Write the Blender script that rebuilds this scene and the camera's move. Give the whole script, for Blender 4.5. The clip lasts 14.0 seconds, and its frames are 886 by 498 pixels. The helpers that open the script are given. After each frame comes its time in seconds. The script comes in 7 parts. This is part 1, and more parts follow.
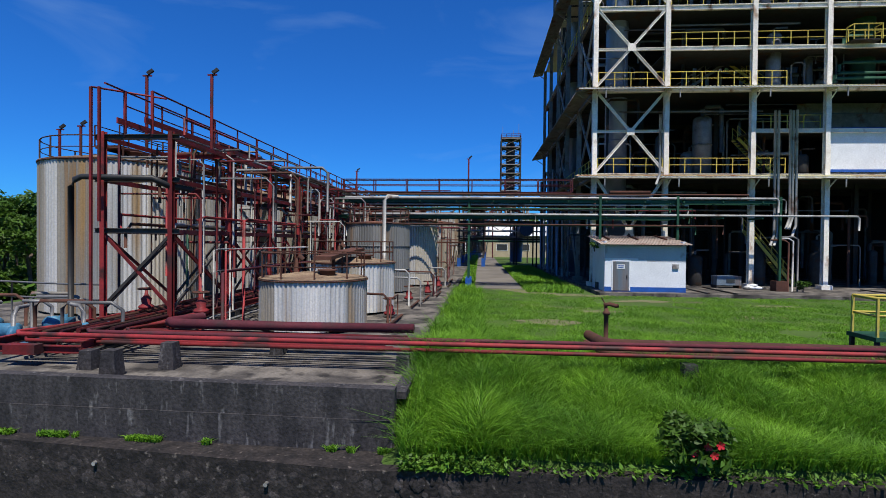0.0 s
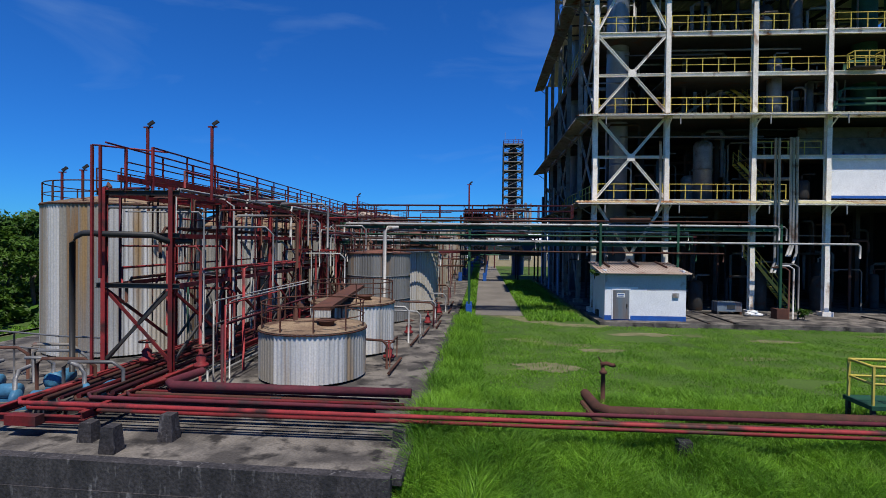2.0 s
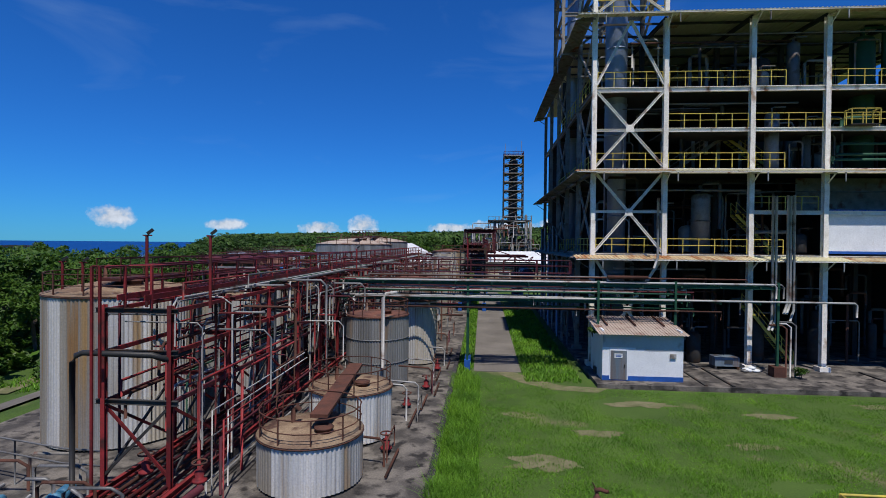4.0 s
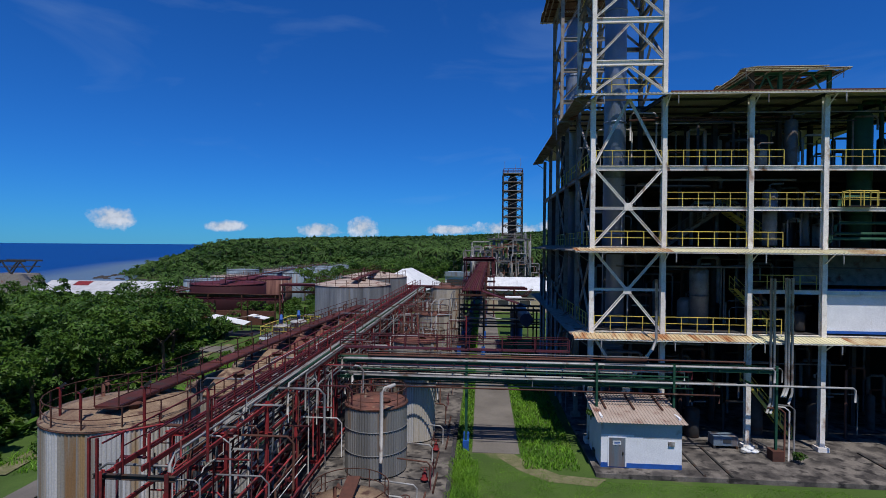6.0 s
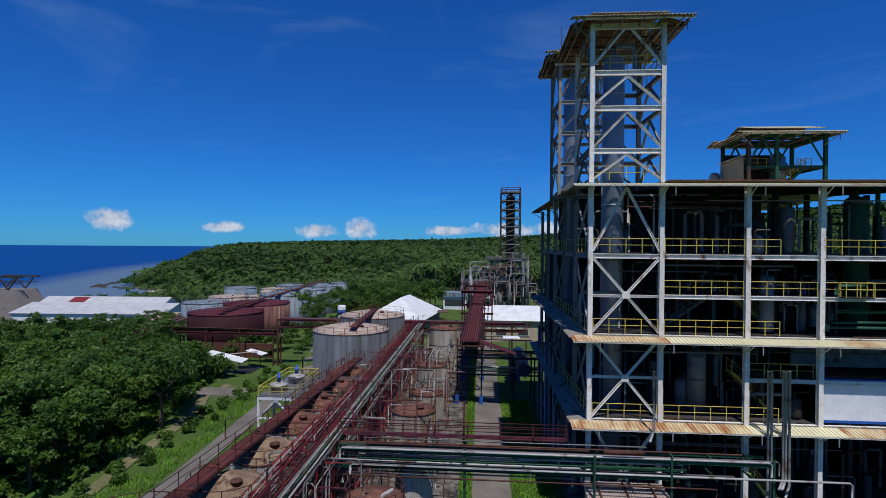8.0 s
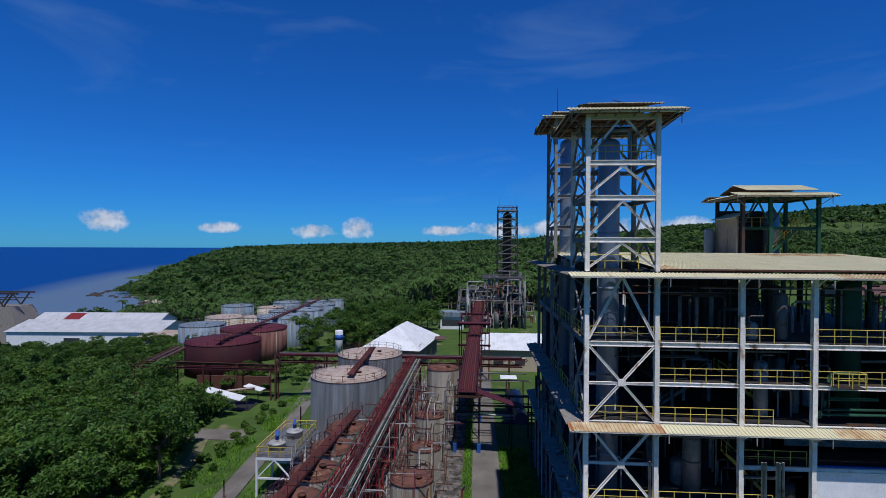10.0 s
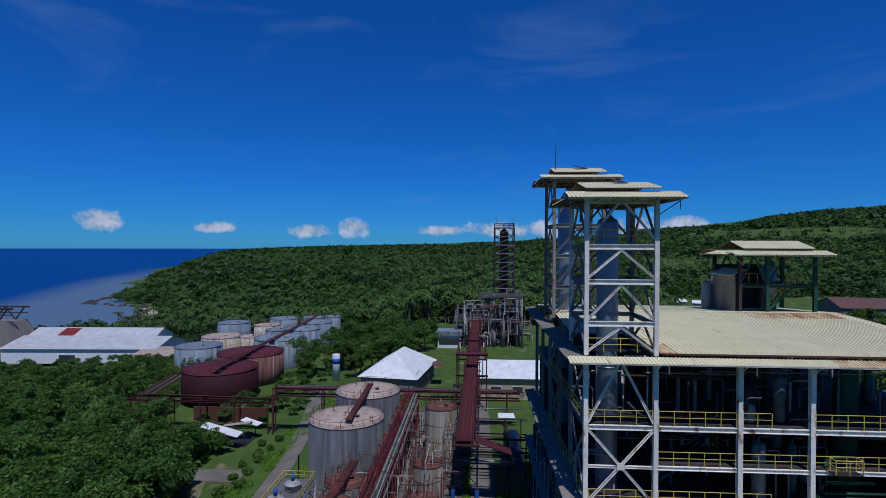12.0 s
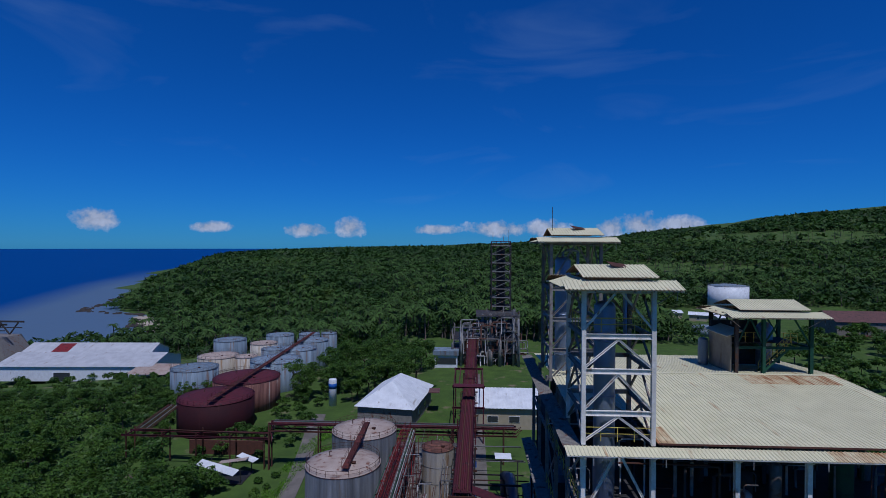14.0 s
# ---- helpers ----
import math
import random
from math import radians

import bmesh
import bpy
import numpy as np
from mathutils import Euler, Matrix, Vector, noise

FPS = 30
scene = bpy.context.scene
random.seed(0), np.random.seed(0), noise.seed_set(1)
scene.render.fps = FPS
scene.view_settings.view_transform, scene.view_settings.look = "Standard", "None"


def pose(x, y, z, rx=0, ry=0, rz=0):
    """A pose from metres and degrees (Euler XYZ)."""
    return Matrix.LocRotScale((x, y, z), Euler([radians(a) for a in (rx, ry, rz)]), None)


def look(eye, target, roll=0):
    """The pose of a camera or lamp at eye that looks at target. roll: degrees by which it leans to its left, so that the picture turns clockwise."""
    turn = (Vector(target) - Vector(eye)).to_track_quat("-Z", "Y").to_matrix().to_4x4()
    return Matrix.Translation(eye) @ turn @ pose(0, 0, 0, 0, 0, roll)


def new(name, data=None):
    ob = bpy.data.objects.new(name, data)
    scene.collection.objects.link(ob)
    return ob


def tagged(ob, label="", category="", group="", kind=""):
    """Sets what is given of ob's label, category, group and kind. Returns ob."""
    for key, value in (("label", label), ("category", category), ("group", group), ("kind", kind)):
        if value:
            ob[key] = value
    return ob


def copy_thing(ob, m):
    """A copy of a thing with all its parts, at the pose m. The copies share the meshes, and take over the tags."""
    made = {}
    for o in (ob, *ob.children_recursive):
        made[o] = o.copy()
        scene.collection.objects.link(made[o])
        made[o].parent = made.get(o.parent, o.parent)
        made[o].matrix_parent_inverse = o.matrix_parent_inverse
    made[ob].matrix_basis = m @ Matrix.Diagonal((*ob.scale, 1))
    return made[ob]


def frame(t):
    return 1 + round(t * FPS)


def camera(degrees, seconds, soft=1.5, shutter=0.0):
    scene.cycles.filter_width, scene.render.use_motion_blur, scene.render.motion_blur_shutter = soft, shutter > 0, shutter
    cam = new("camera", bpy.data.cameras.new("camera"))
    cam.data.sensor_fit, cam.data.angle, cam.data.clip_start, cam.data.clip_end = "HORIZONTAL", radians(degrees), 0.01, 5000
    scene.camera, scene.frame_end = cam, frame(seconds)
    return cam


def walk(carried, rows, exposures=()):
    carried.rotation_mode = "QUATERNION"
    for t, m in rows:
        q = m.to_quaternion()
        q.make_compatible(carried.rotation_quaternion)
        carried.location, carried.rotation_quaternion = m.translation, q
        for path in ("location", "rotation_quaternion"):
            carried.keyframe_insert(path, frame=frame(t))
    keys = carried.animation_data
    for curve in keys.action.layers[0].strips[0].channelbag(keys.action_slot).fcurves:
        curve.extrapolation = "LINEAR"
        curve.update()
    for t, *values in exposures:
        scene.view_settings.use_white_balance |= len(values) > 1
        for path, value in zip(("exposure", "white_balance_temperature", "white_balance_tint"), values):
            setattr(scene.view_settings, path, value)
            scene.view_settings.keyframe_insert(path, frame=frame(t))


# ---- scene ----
cam = camera(80.7, 14.0, soft=0.7)
METRES, EYE, TILT, LEAN, TURN = 39.5, 3.43, -0.8, -0.6, 4.0
ROWS = [
    (0.0, 0.0, 0.0, 0.0, 0.0, 0.0, -0.0),
    (0.5, 0.0023, -0.0014, 0.0054, 0.09, 0.01, -0.02),
    (1.0, 0.0037, -0.0021, 0.0154, 0.18, 0.01, 0.01),
    (1.5, 0.0043, -0.0023, 0.0312, 0.25, 0.06, 0.02),
    (2.0, 0.0043, -0.0027, 0.0486, 0.3, 0.09, -0.01),
    (4.5, 0.0098, -0.0082, 0.1887, 0.42, 0.13, 0.02),
    (5.0, 0.0101, -0.0083, 0.2247, 0.4, 0.19, -0.02),
    (5.5, 0.0105, -0.0086, 0.2631, 0.38, 0.27, 0.02),
    (6.0, 0.0111, -0.0083, 0.3046, 0.36, 0.29, 0.04),
    (6.5, 0.0108, -0.0082, 0.3455, 0.29, 0.37, 0.1),
    (7.0, 0.0104, -0.0087, 0.3877, 0.25, 0.39, 0.1),
    (7.5, 0.0113, -0.0083, 0.4312, 0.21, 0.4, 0.1),
    (8.0, 0.0118, -0.0098, 0.4757, 0.15, 0.38, 0.08),
    (10.5, 0.0096, -0.0208, 0.6935, -0.29, 0.37, 0.3),
    (11.0, 0.0073, -0.0211, 0.7348, -0.38, 0.37, 0.33),
    (11.5, 0.0068, -0.0211, 0.7752, -0.47, 0.37, 0.33),
    (12.0, 0.0065, -0.0206, 0.8191, -0.59, 0.35, 0.32),
    (12.5, 0.0063, -0.0192, 0.8665, -0.69, 0.34, 0.32),
    (13.0, 0.0062, -0.0192, 0.9148, -0.8, 0.32, 0.32),
    (13.5, 0.0073, -0.0183, 0.9635, -0.89, 0.27, 0.36),
    (14.0, 0.0076, -0.0172, 0.9985, -0.96, 0.25, 0.36),
]
walk(cam, [(t, pose(0, 0, EYE, TILT, LEAN, TURN) @ pose(METRES * x, METRES * y, METRES * z, 90 + pitch, roll, yaw)) for t, x, y, z, yaw, pitch, roll in ROWS],
     [(0, 0.3, 6750, 9), (2, 0.15, 6700, 10), (5, -0.12, 6500, 12), (7.5, -0.25, 6350, 13), (11, -0.45, 5950, 14), (14, -0.88, 5500, 18)])
# ---- world, sun ----
SUN = Vector((0.10, -0.40, 0.91)).normalized()
SUN_EL = math.asin(SUN.z)
SUN_AZ = math.atan2(SUN.x, SUN.y)
world = bpy.data.worlds.new("sky")
scene.world = world
world.use_nodes = True
wn, wl = world.node_tree.nodes, world.node_tree.links
sky = wn.new("ShaderNodeTexSky")
sky.sky_type, sky.sun_disc = "NISHITA", False
sky.sun_elevation, sky.sun_rotation = SUN_EL, SUN_AZ
sky.altitude, sky.air_density, sky.dust_density, sky.ozone_density = 300, 1.0, 0.0, 6.0
deep = wn.new("ShaderNodeMix")
deep.data_type, deep.blend_type = "RGBA", "MULTIPLY"
deep.inputs[0].default_value = 1.0
deep.inputs[7].default_value = (0.155, 0.71, 1.5, 1)
wl.new(sky.outputs[0], deep.inputs[6])


def wmath(op, a, b=0.0, c=0.0):
    nd = wn.new("ShaderNodeMath")
    nd.operation = op
    for sock, v in zip(nd.inputs, (a, b, c)):
        if isinstance(v, (int, float)):
            sock.default_value = v
        else:
            wl.new(v, sock)
    return nd.outputs[0]


# low cumulus along the horizon and thin cirrus, in the sky itself
way = wn.new("ShaderNodeTexCoord").outputs["Generated"]
axes = wn.new("ShaderNodeSeparateXYZ")
wl.new(way, axes.inputs[0])
azim = wmath("ARCTAN2", axes.outputs[0], axes.outputs[1])
elev = wmath("ARCSINE", axes.outputs[2])
puff = wn.new("ShaderNodeTexNoise")
puff.inputs["Scale"].default_value, puff.inputs["Detail"].default_value, puff.inputs["Roughness"].default_value = 34.0, 9.0, 0.62
wl.new(way, puff.inputs["Vector"])
heap = -1.0
for az, el, wide, high in ((-0.640, 0.039, 0.036, 0.020), (-0.470, 0.029, 0.038, 0.010), (-0.308, 0.026, 0.040, 0.014), (-0.228, 0.032, 0.030, 0.020),
                           (-0.063, 0.028, 0.050, 0.010), (0.052, 0.030, 0.070, 0.016), (0.14, 0.030, 0.045, 0.018), (0.26, 0.032, 0.028, 0.022), (0.31, 0.036, 0.040, 0.026), (0.375, 0.032, 0.050, 0.020)):
    u = wmath("DIVIDE", wmath("SUBTRACT", azim, az), wide)
    v = wmath("DIVIDE", wmath("SUBTRACT", elev, el), high)
    heap = wmath("MAXIMUM", heap, wmath("SUBTRACT", 1.0, wmath("ADD", wmath("MULTIPLY", u, u), wmath("MULTIPLY", v, v))))
rough_edge = wmath("MULTIPLY_ADD", wmath("SUBTRACT", puff.outputs["Fac"], 0.5), 3.6, heap)
cover = wn.new("ShaderNodeMapRange")
cover.inputs[1].default_value, cover.inputs[2].default_value, cover.inputs[4].default_value = 0.0, 0.95, 0.92
wl.new(rough_edge, cover.inputs[0])
lit = wn.new("ShaderNodeMapRange")
lit.inputs[1].default_value, lit.inputs[2].default_value, lit.inputs[3].default_value, lit.inputs[4].default_value = 0.3, 0.75, 0.55, 1.1
wl.new(puff.outputs["Fac"], lit.inputs[0])
tone = wn.new("ShaderNodeMix")
tone.data_type, tone.blend_type = "RGBA", "MULTIPLY"
tone.inputs[0].default_value, tone.inputs[6].default_value = 1.0, (10.0, 10.9, 12.3, 1)
wl.new(lit.outputs[0], tone.inputs[7])
heaped = wn.new("ShaderNodeMix")
heaped.data_type = "RGBA"
wl.new(cover.outputs[0], heaped.inputs[0])
wl.new(deep.outputs[2], heaped.inputs[6])
wl.new(tone.outputs[2], heaped.inputs[7])
turned = wn.new("ShaderNodeMapping")
turned.inputs["Rotation"].default_value, turned.inputs["Scale"].default_value = (0.3, 0.5, 0.4), (2.2, 2.2, 7.0)
wl.new(way, turned.inputs[0])
wisp = wn.new("ShaderNodeTexNoise")
wisp.inputs["Scale"].default_value, wisp.inputs["Detail"].default_value, wisp.inputs["Distortion"].default_value = 1.3, 6.0, 0.8
wl.new(turned.outputs[0], wisp.inputs["Vector"])
thin = wn.new("ShaderNodeMapRange")
thin.inputs[1].default_value, thin.inputs[2].default_value, thin.inputs[4].default_value = 0.57, 0.9, 0.2
wl.new(wisp.outputs["Fac"], thin.inputs[0])
veil = wn.new("ShaderNodeMix")
veil.data_type = "RGBA"
veil.inputs[7].default_value = (5.0, 7.5, 10.0, 1)
wl.new(thin.outputs[0], veil.inputs[0])
wl.new(heaped.outputs[2], veil.inputs[6])
wl.new(veil.outputs[2], wn["Background"].inputs[0])
wn["Background"].inputs[1].default_value = 0.075
sun = new("sun", bpy.data.lights.new("sun", "SUN"))
sun.data.energy, sun.data.angle, sun.data.color = 5.0, radians(0.53), (1.0, 0.96, 0.9)
sun.matrix_world = look((60, -120, 300), (60 - 300 * SUN.x, -120 - 300 * SUN.y, 300 - 300 * SUN.z))


# ---- materials ----
def material(name, base, second=None, rough=0.7, metal=0.0, scale=2.0, contrast=0.5, stretch=(1, 1, 1), fine=0.15, bump=0.3,
             stain=None, stain_at=0.55, stain_scale=1.0, stain_stretch=(1, 1, 1), vary=0.0, island=False, world_space=True, thin=0.0):
    """Two colours mixed by large noise, a stain colour by stretched noise, fine grain and bump, and a random shift for each object."""
    m = bpy.data.materials.new(name)
    m.use_nodes = True
    n, l = m.node_tree.nodes, m.node_tree.links
    b = n["Principled BSDF"]
    b.inputs["Roughness"].default_value, b.inputs["Metallic"].default_value = rough, metal
    b.inputs["Specular IOR Level"].default_value = 0.5 if rough < 0.5 else 0.22
    if world_space:
        co = n.new("ShaderNodeNewGeometry").outputs["Position"]
    else:
        co = n.new("ShaderNodeTexCoord").outputs["Object"]

    def noise_at(sc, st, detail=5.0):
        mp = n.new("ShaderNodeMapping")
        mp.inputs["Scale"].default_value = st
        l.new(co, mp.inputs[0])
        t = n.new("ShaderNodeTexNoise")
        t.inputs["Scale"].default_value, t.inputs["Detail"].default_value = sc, detail
        l.new(mp.outputs[0], t.inputs["Vector"])
        return t.outputs["Fac"]

    def ramp(fac, a, c):
        r = n.new("ShaderNodeMapRange")
        r.inputs[1].default_value, r.inputs[2].default_value = a, c
        l.new(fac, r.inputs[0])
        return r.outputs[0]

    def mix(fac, a, c, how="MIX"):
        x = n.new("ShaderNodeMix")
        x.data_type, x.blend_type = "RGBA", how
        for sock, v in ((x.inputs[0], fac), (x.inputs[6], a), (x.inputs[7], c)):
            if isinstance(v, (int, float)):
                sock.default_value = v
            elif isinstance(v, tuple):
                sock.default_value = (*v, 1)
            else:
                l.new(v, sock)
        return x.outputs[2]

    second = second or tuple(c * 0.7 for c in base)
    col = mix(ramp(noise_at(scale, stretch), 0.5 - contrast / 2, 0.5 + contrast / 2), base, second)
    if vary:
        if island:
            rnd = n.new("ShaderNodeNewGeometry").outputs["Random Per Island"]
        else:
            rnd = n.new("ShaderNodeObjectInfo").outputs["Random"]
        v = n.new("ShaderNodeMapRange")
        v.inputs[3].default_value, v.inputs[4].default_value = 1 - vary, 1 + vary * 0.6
        l.new(rnd, v.inputs[0])
        h = n.new("ShaderNodeHueSaturation")
        l.new(v.outputs[0], h.inputs["Value"])
        l.new(col, h.inputs["Color"])
        col = h.outputs[0]
    if stain:
        col = mix(ramp(noise_at(stain_scale, stain_stretch, 6.0), stain_at, stain_at + 0.12), col, stain)
    grain = noise_at(14.0, (1, 1, 1), 3.0)
    if fine:
        g = n.new("ShaderNodeMapRange")
        g.inputs[3].default_value, g.inputs[4].default_value = 1 - fine * 2, 1 + fine * 2
        l.new(grain, g.inputs[0])
        h = n.new("ShaderNodeHueSaturation")
        l.new(g.outputs[0], h.inputs["Value"])
        l.new(col, h.inputs["Color"])
        col = h.outputs[0]
    l.new(col, b.inputs["Base Color"])
    if thin:
        tl = n.new("ShaderNodeBsdfTranslucent")
        l.new(col, tl.inputs[0])
        mx = n.new("ShaderNodeMixShader")
        mx.inputs[0].default_value = thin
        l.new(b.outputs[0], mx.inputs[1])
        l.new(tl.outputs[0], mx.inputs[2])
        l.new(mx.outputs[0], n["Material Output"].inputs[0])
    if bump:
        bp = n.new("ShaderNodeBump")
        bp.inputs["Strength"].default_value, bp.inputs["Distance"].default_value = bump, 0.02
        l.new(grain, bp.inputs["Height"])
        l.new(bp.outputs[0], b.inputs["Normal"])
    return m


RUST = (0.16, 0.055, 0.028)
V = (1, 1, 0.08)
M = {
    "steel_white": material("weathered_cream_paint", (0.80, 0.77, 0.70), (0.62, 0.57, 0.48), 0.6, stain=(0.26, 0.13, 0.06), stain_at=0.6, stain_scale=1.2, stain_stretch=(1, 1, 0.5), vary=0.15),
    # the next two also carry painted side and inner shade of the steel frames
    "steel_side": material("dull_grey_shaded_paint", (0.27, 0.255, 0.225), (0.16, 0.145, 0.13), 0.7, stain=RUST, stain_at=0.58, vary=0.25),
    "steel_dark": material("dark_grimy_shaded_steel", (0.05, 0.05, 0.05), (0.03, 0.028, 0.025), 0.7, stain=(0.07, 0.035, 0.02), vary=0.4),
    "yellow": material("faded_yellow_paint", (0.55, 0.43, 0.06), (0.38, 0.31, 0.09), 0.6, stain=RUST, stain_at=0.66, scale=3, fine=0.1),
    "red": material("weathered_red_paint", (0.26, 0.026, 0.028), (0.13, 0.020, 0.021), 0.6, stain=(0.05, 0.022, 0.02), stain_at=0.54, vary=0.45),
    "maroon": material("faded_maroon_paint", (0.10, 0.017, 0.026), (0.05, 0.014, 0.018), 0.75, stain=(0.04, 0.025, 0.025), stain_at=0.58, vary=0.4),
    "oxide": material("oxide_red_plate", (0.105, 0.026, 0.020), (0.055, 0.019, 0.016), 0.8, scale=1.2, stain=(0.035, 0.022, 0.02), stain_at=0.55, vary=0.35),
    "rust": material("rusty_steel", (0.105, 0.042, 0.028), (0.055, 0.028, 0.021), 0.85, stain=(0.17, 0.12, 0.09), stain_at=0.64, vary=0.3),
    "dark_red": material("dark_red_tank_paint", (0.034, 0.006, 0.009), (0.020, 0.005, 0.008), 0.8, scale=0.3, stain=(0.065, 0.018, 0.018), stain_at=0.62, stain_scale=0.6, stain_stretch=V, vary=0.1),
    "clad": material("galvanised_cladding", (0.52, 0.51, 0.48), (0.29, 0.30, 0.30), 0.6, 0.0, scale=1.1, contrast=0.3, stretch=V, stain=(0.29, 0.19, 0.09), stain_at=0.55, stain_scale=1.1, stain_stretch=(1, 1, 0.05), vary=0.5),
    "clad_old": material("weathered_blue_grey_cladding", (0.25, 0.265, 0.275), (0.135, 0.145, 0.152), 0.55, 0.15, scale=1.5, contrast=0.3, stretch=V, stain=(0.20, 0.16, 0.11), stain_at=0.6, stain_scale=1.5, stain_stretch=(1, 1, 0.05), vary=0.22),
    "tank_streaked": material("rust_streaked_tank_side", (0.20, 0.10, 0.075), (0.10, 0.045, 0.038), 0.85, scale=1.2, contrast=0.3, stretch=V, stain=(0.36, 0.30, 0.25), stain_at=0.6, stain_scale=0.9, stain_stretch=(1, 1, 0.06)),
    "clad_tan": material("stained_galvanised_cladding", (0.40, 0.37, 0.31), (0.26, 0.235, 0.19), 0.6, 0.0, scale=1.4, stretch=V, stain=(0.22, 0.13, 0.06), stain_at=0.56, stain_scale=1.4, stain_stretch=V, vary=0.35),
    "clad_dark": material("dull_grey_cladding", (0.21, 0.21, 0.20), (0.15, 0.15, 0.14), 0.6, 0.2, scale=1.4, stretch=V, stain=(0.20, 0.12, 0.06), stain_at=0.6, stain_scale=1.2, stain_stretch=V, vary=0.2),
    "clad_blue": material("blue_grey_tank_paint", (0.20, 0.26, 0.31), (0.115, 0.155, 0.19), 0.65, 0.0, scale=0.9, contrast=0.3, stretch=V, stain=(0.13, 0.09, 0.07), stain_at=0.56, stain_stretch=V, vary=0.15),
    "tank_roof": material("rusty_tank_roof", (0.25, 0.18, 0.115), (0.14, 0.09, 0.06), 0.85, scale=0.9, contrast=0.3, stain=(0.075, 0.04, 0.03), stain_at=0.55, stain_scale=1.4, fine=0.3),
    "tank_roof_red": material("red_rust_tank_roof", (0.155, 0.065, 0.045), (0.085, 0.042, 0.034), 0.85, scale=1.1, contrast=0.3, stain=(0.24, 0.16, 0.10), stain_at=0.6, stain_scale=1.2, fine=0.3),
    "tank_roof_pale": material("pale_dirty_tank_roof", (0.40, 0.34, 0.29), (0.28, 0.21, 0.17), 0.85, scale=0.5, stain=(0.16, 0.07, 0.05), stain_at=0.58, fine=0.2),
    "roof_cream": material("cream_corrugated_roofing", (0.64, 0.605, 0.40), (0.53, 0.495, 0.32), 0.75, scale=0.5, contrast=0.6, stain=(0.36, 0.22, 0.11), stain_at=0.64, stain_scale=1.3, stain_stretch=(1, 0.12, 1), fine=0.1, vary=0.06),
    "roof_rusty": material("rust_streaked_cream_roofing", (0.56, 0.48, 0.30), (0.40, 0.27, 0.14), 0.8, scale=0.9, contrast=0.3, stain=(0.30, 0.13, 0.05), stain_at=0.53, stain_scale=1.6, stain_stretch=(1, 0.1, 1), fine=0.15, vary=0.06),
    "roof_under": material("brown_rusty_sheet_underside", (0.17, 0.105, 0.065), (0.10, 0.06, 0.04), 0.85, scale=1.5, stain=(0.25, 0.20, 0.14), stain_at=0.58, stain_scale=1.2),
    "wall_render": material("weathered_render", (0.26, 0.235, 0.185), (0.19, 0.17, 0.135), 0.9, scale=1.2, stain=(0.12, 0.09, 0.06), stain_at=0.6, stain_stretch=(1, 1, 0.3)),
    "roof_grey": material("weathered_grey_roofing", (0.46, 0.47, 0.48), (0.33, 0.34, 0.35), 0.6, scale=0.35, contrast=0.5, stain=(0.26, 0.23, 0.20), stain_at=0.6, stain_stretch=(1, 0.2, 1), vary=0.06),
    "roof_white": material("white_corrugated_roofing", (0.68, 0.70, 0.70), (0.50, 0.52, 0.53), 0.5, scale=0.5, stain=(0.35, 0.33, 0.30), stain_at=0.62, stain_stretch=(1, 0.2, 1), vary=0.08),
    "green": material("dark_green_paint", (0.018, 0.085, 0.045), (0.015, 0.055, 0.035), 0.6, stain=(0.06, 0.05, 0.03), stain_at=0.66, vary=0.2),
    "pipe_white": material("white_lagged_pipe", (0.38, 0.38, 0.37), (0.24, 0.235, 0.22), 0.5, 0.1, stain=(0.12, 0.08, 0.06), stain_at=0.56, scale=1.0, vary=0.3),
    "pipe_grey": material("grey_pipe", (0.19, 0.19, 0.19), (0.12, 0.12, 0.12), 0.5, 0.3, stain=(0.09, 0.06, 0.04), stain_at=0.6, vary=0.35),
    "column_blue": material("blue_grey_vessel_lagging", (0.24, 0.29, 0.38), (0.19, 0.23, 0.3), 0.4, 0.4, scale=0.6, stretch=V, vary=0.1),
    "blue": material("bright_blue_paint", (0.02, 0.10, 0.38), (0.02, 0.07, 0.25), 0.5, stain=(0.1, 0.08, 0.06), stain_at=0.66),
    "wall_white": material("white_painted_plaster", (0.72, 0.74, 0.76), (0.60, 0.62, 0.64), 0.8, scale=0.8, stain=(0.35, 0.32, 0.28), stain_at=0.66, stain_stretch=(1, 1, 0.3)),
    "wall_cream": material("cream_painted_wall", (0.42, 0.36, 0.25), (0.34, 0.29, 0.2), 0.85, scale=0.8, stain=(0.2, 0.15, 0.1), stain_at=0.64, stain_stretch=(1, 1, 0.3)),
    "concrete": material("stained_concrete", (0.15, 0.135, 0.118), (0.055, 0.050, 0.046), 0.9, scale=0.7, contrast=0.18, stain=(0.024, 0.022, 0.021), stain_at=0.52, stain_scale=1.5, fine=0.25, bump=0.5),
    "concrete_black": material("black_stained_concrete", (0.050, 0.046, 0.048), (0.026, 0.025, 0.027), 0.92, scale=2.5, contrast=0.3, stretch=(1, 1, 0.25), stain=(0.13, 0.125, 0.125), stain_at=0.60, stain_scale=6.5, stain_stretch=(1, 1, 0.22), fine=0.5, bump=0.8),
    "stone": material("dark_rubble_stone", (0.050, 0.042, 0.041), (0.022, 0.020, 0.021), 0.9, scale=3.2, contrast=0.3, stain=(0.11, 0.095, 0.085), stain_at=0.63, stain_scale=7.0, fine=0.5, bump=1.0, vary=0.5),
    "road": material("worn_grey_roadway", (0.17, 0.155, 0.135), (0.105, 0.095, 0.082), 0.92, scale=0.25, contrast=0.4, stain=(0.10, 0.09, 0.075), stain_at=0.6, stain_scale=0.6, fine=0.2),
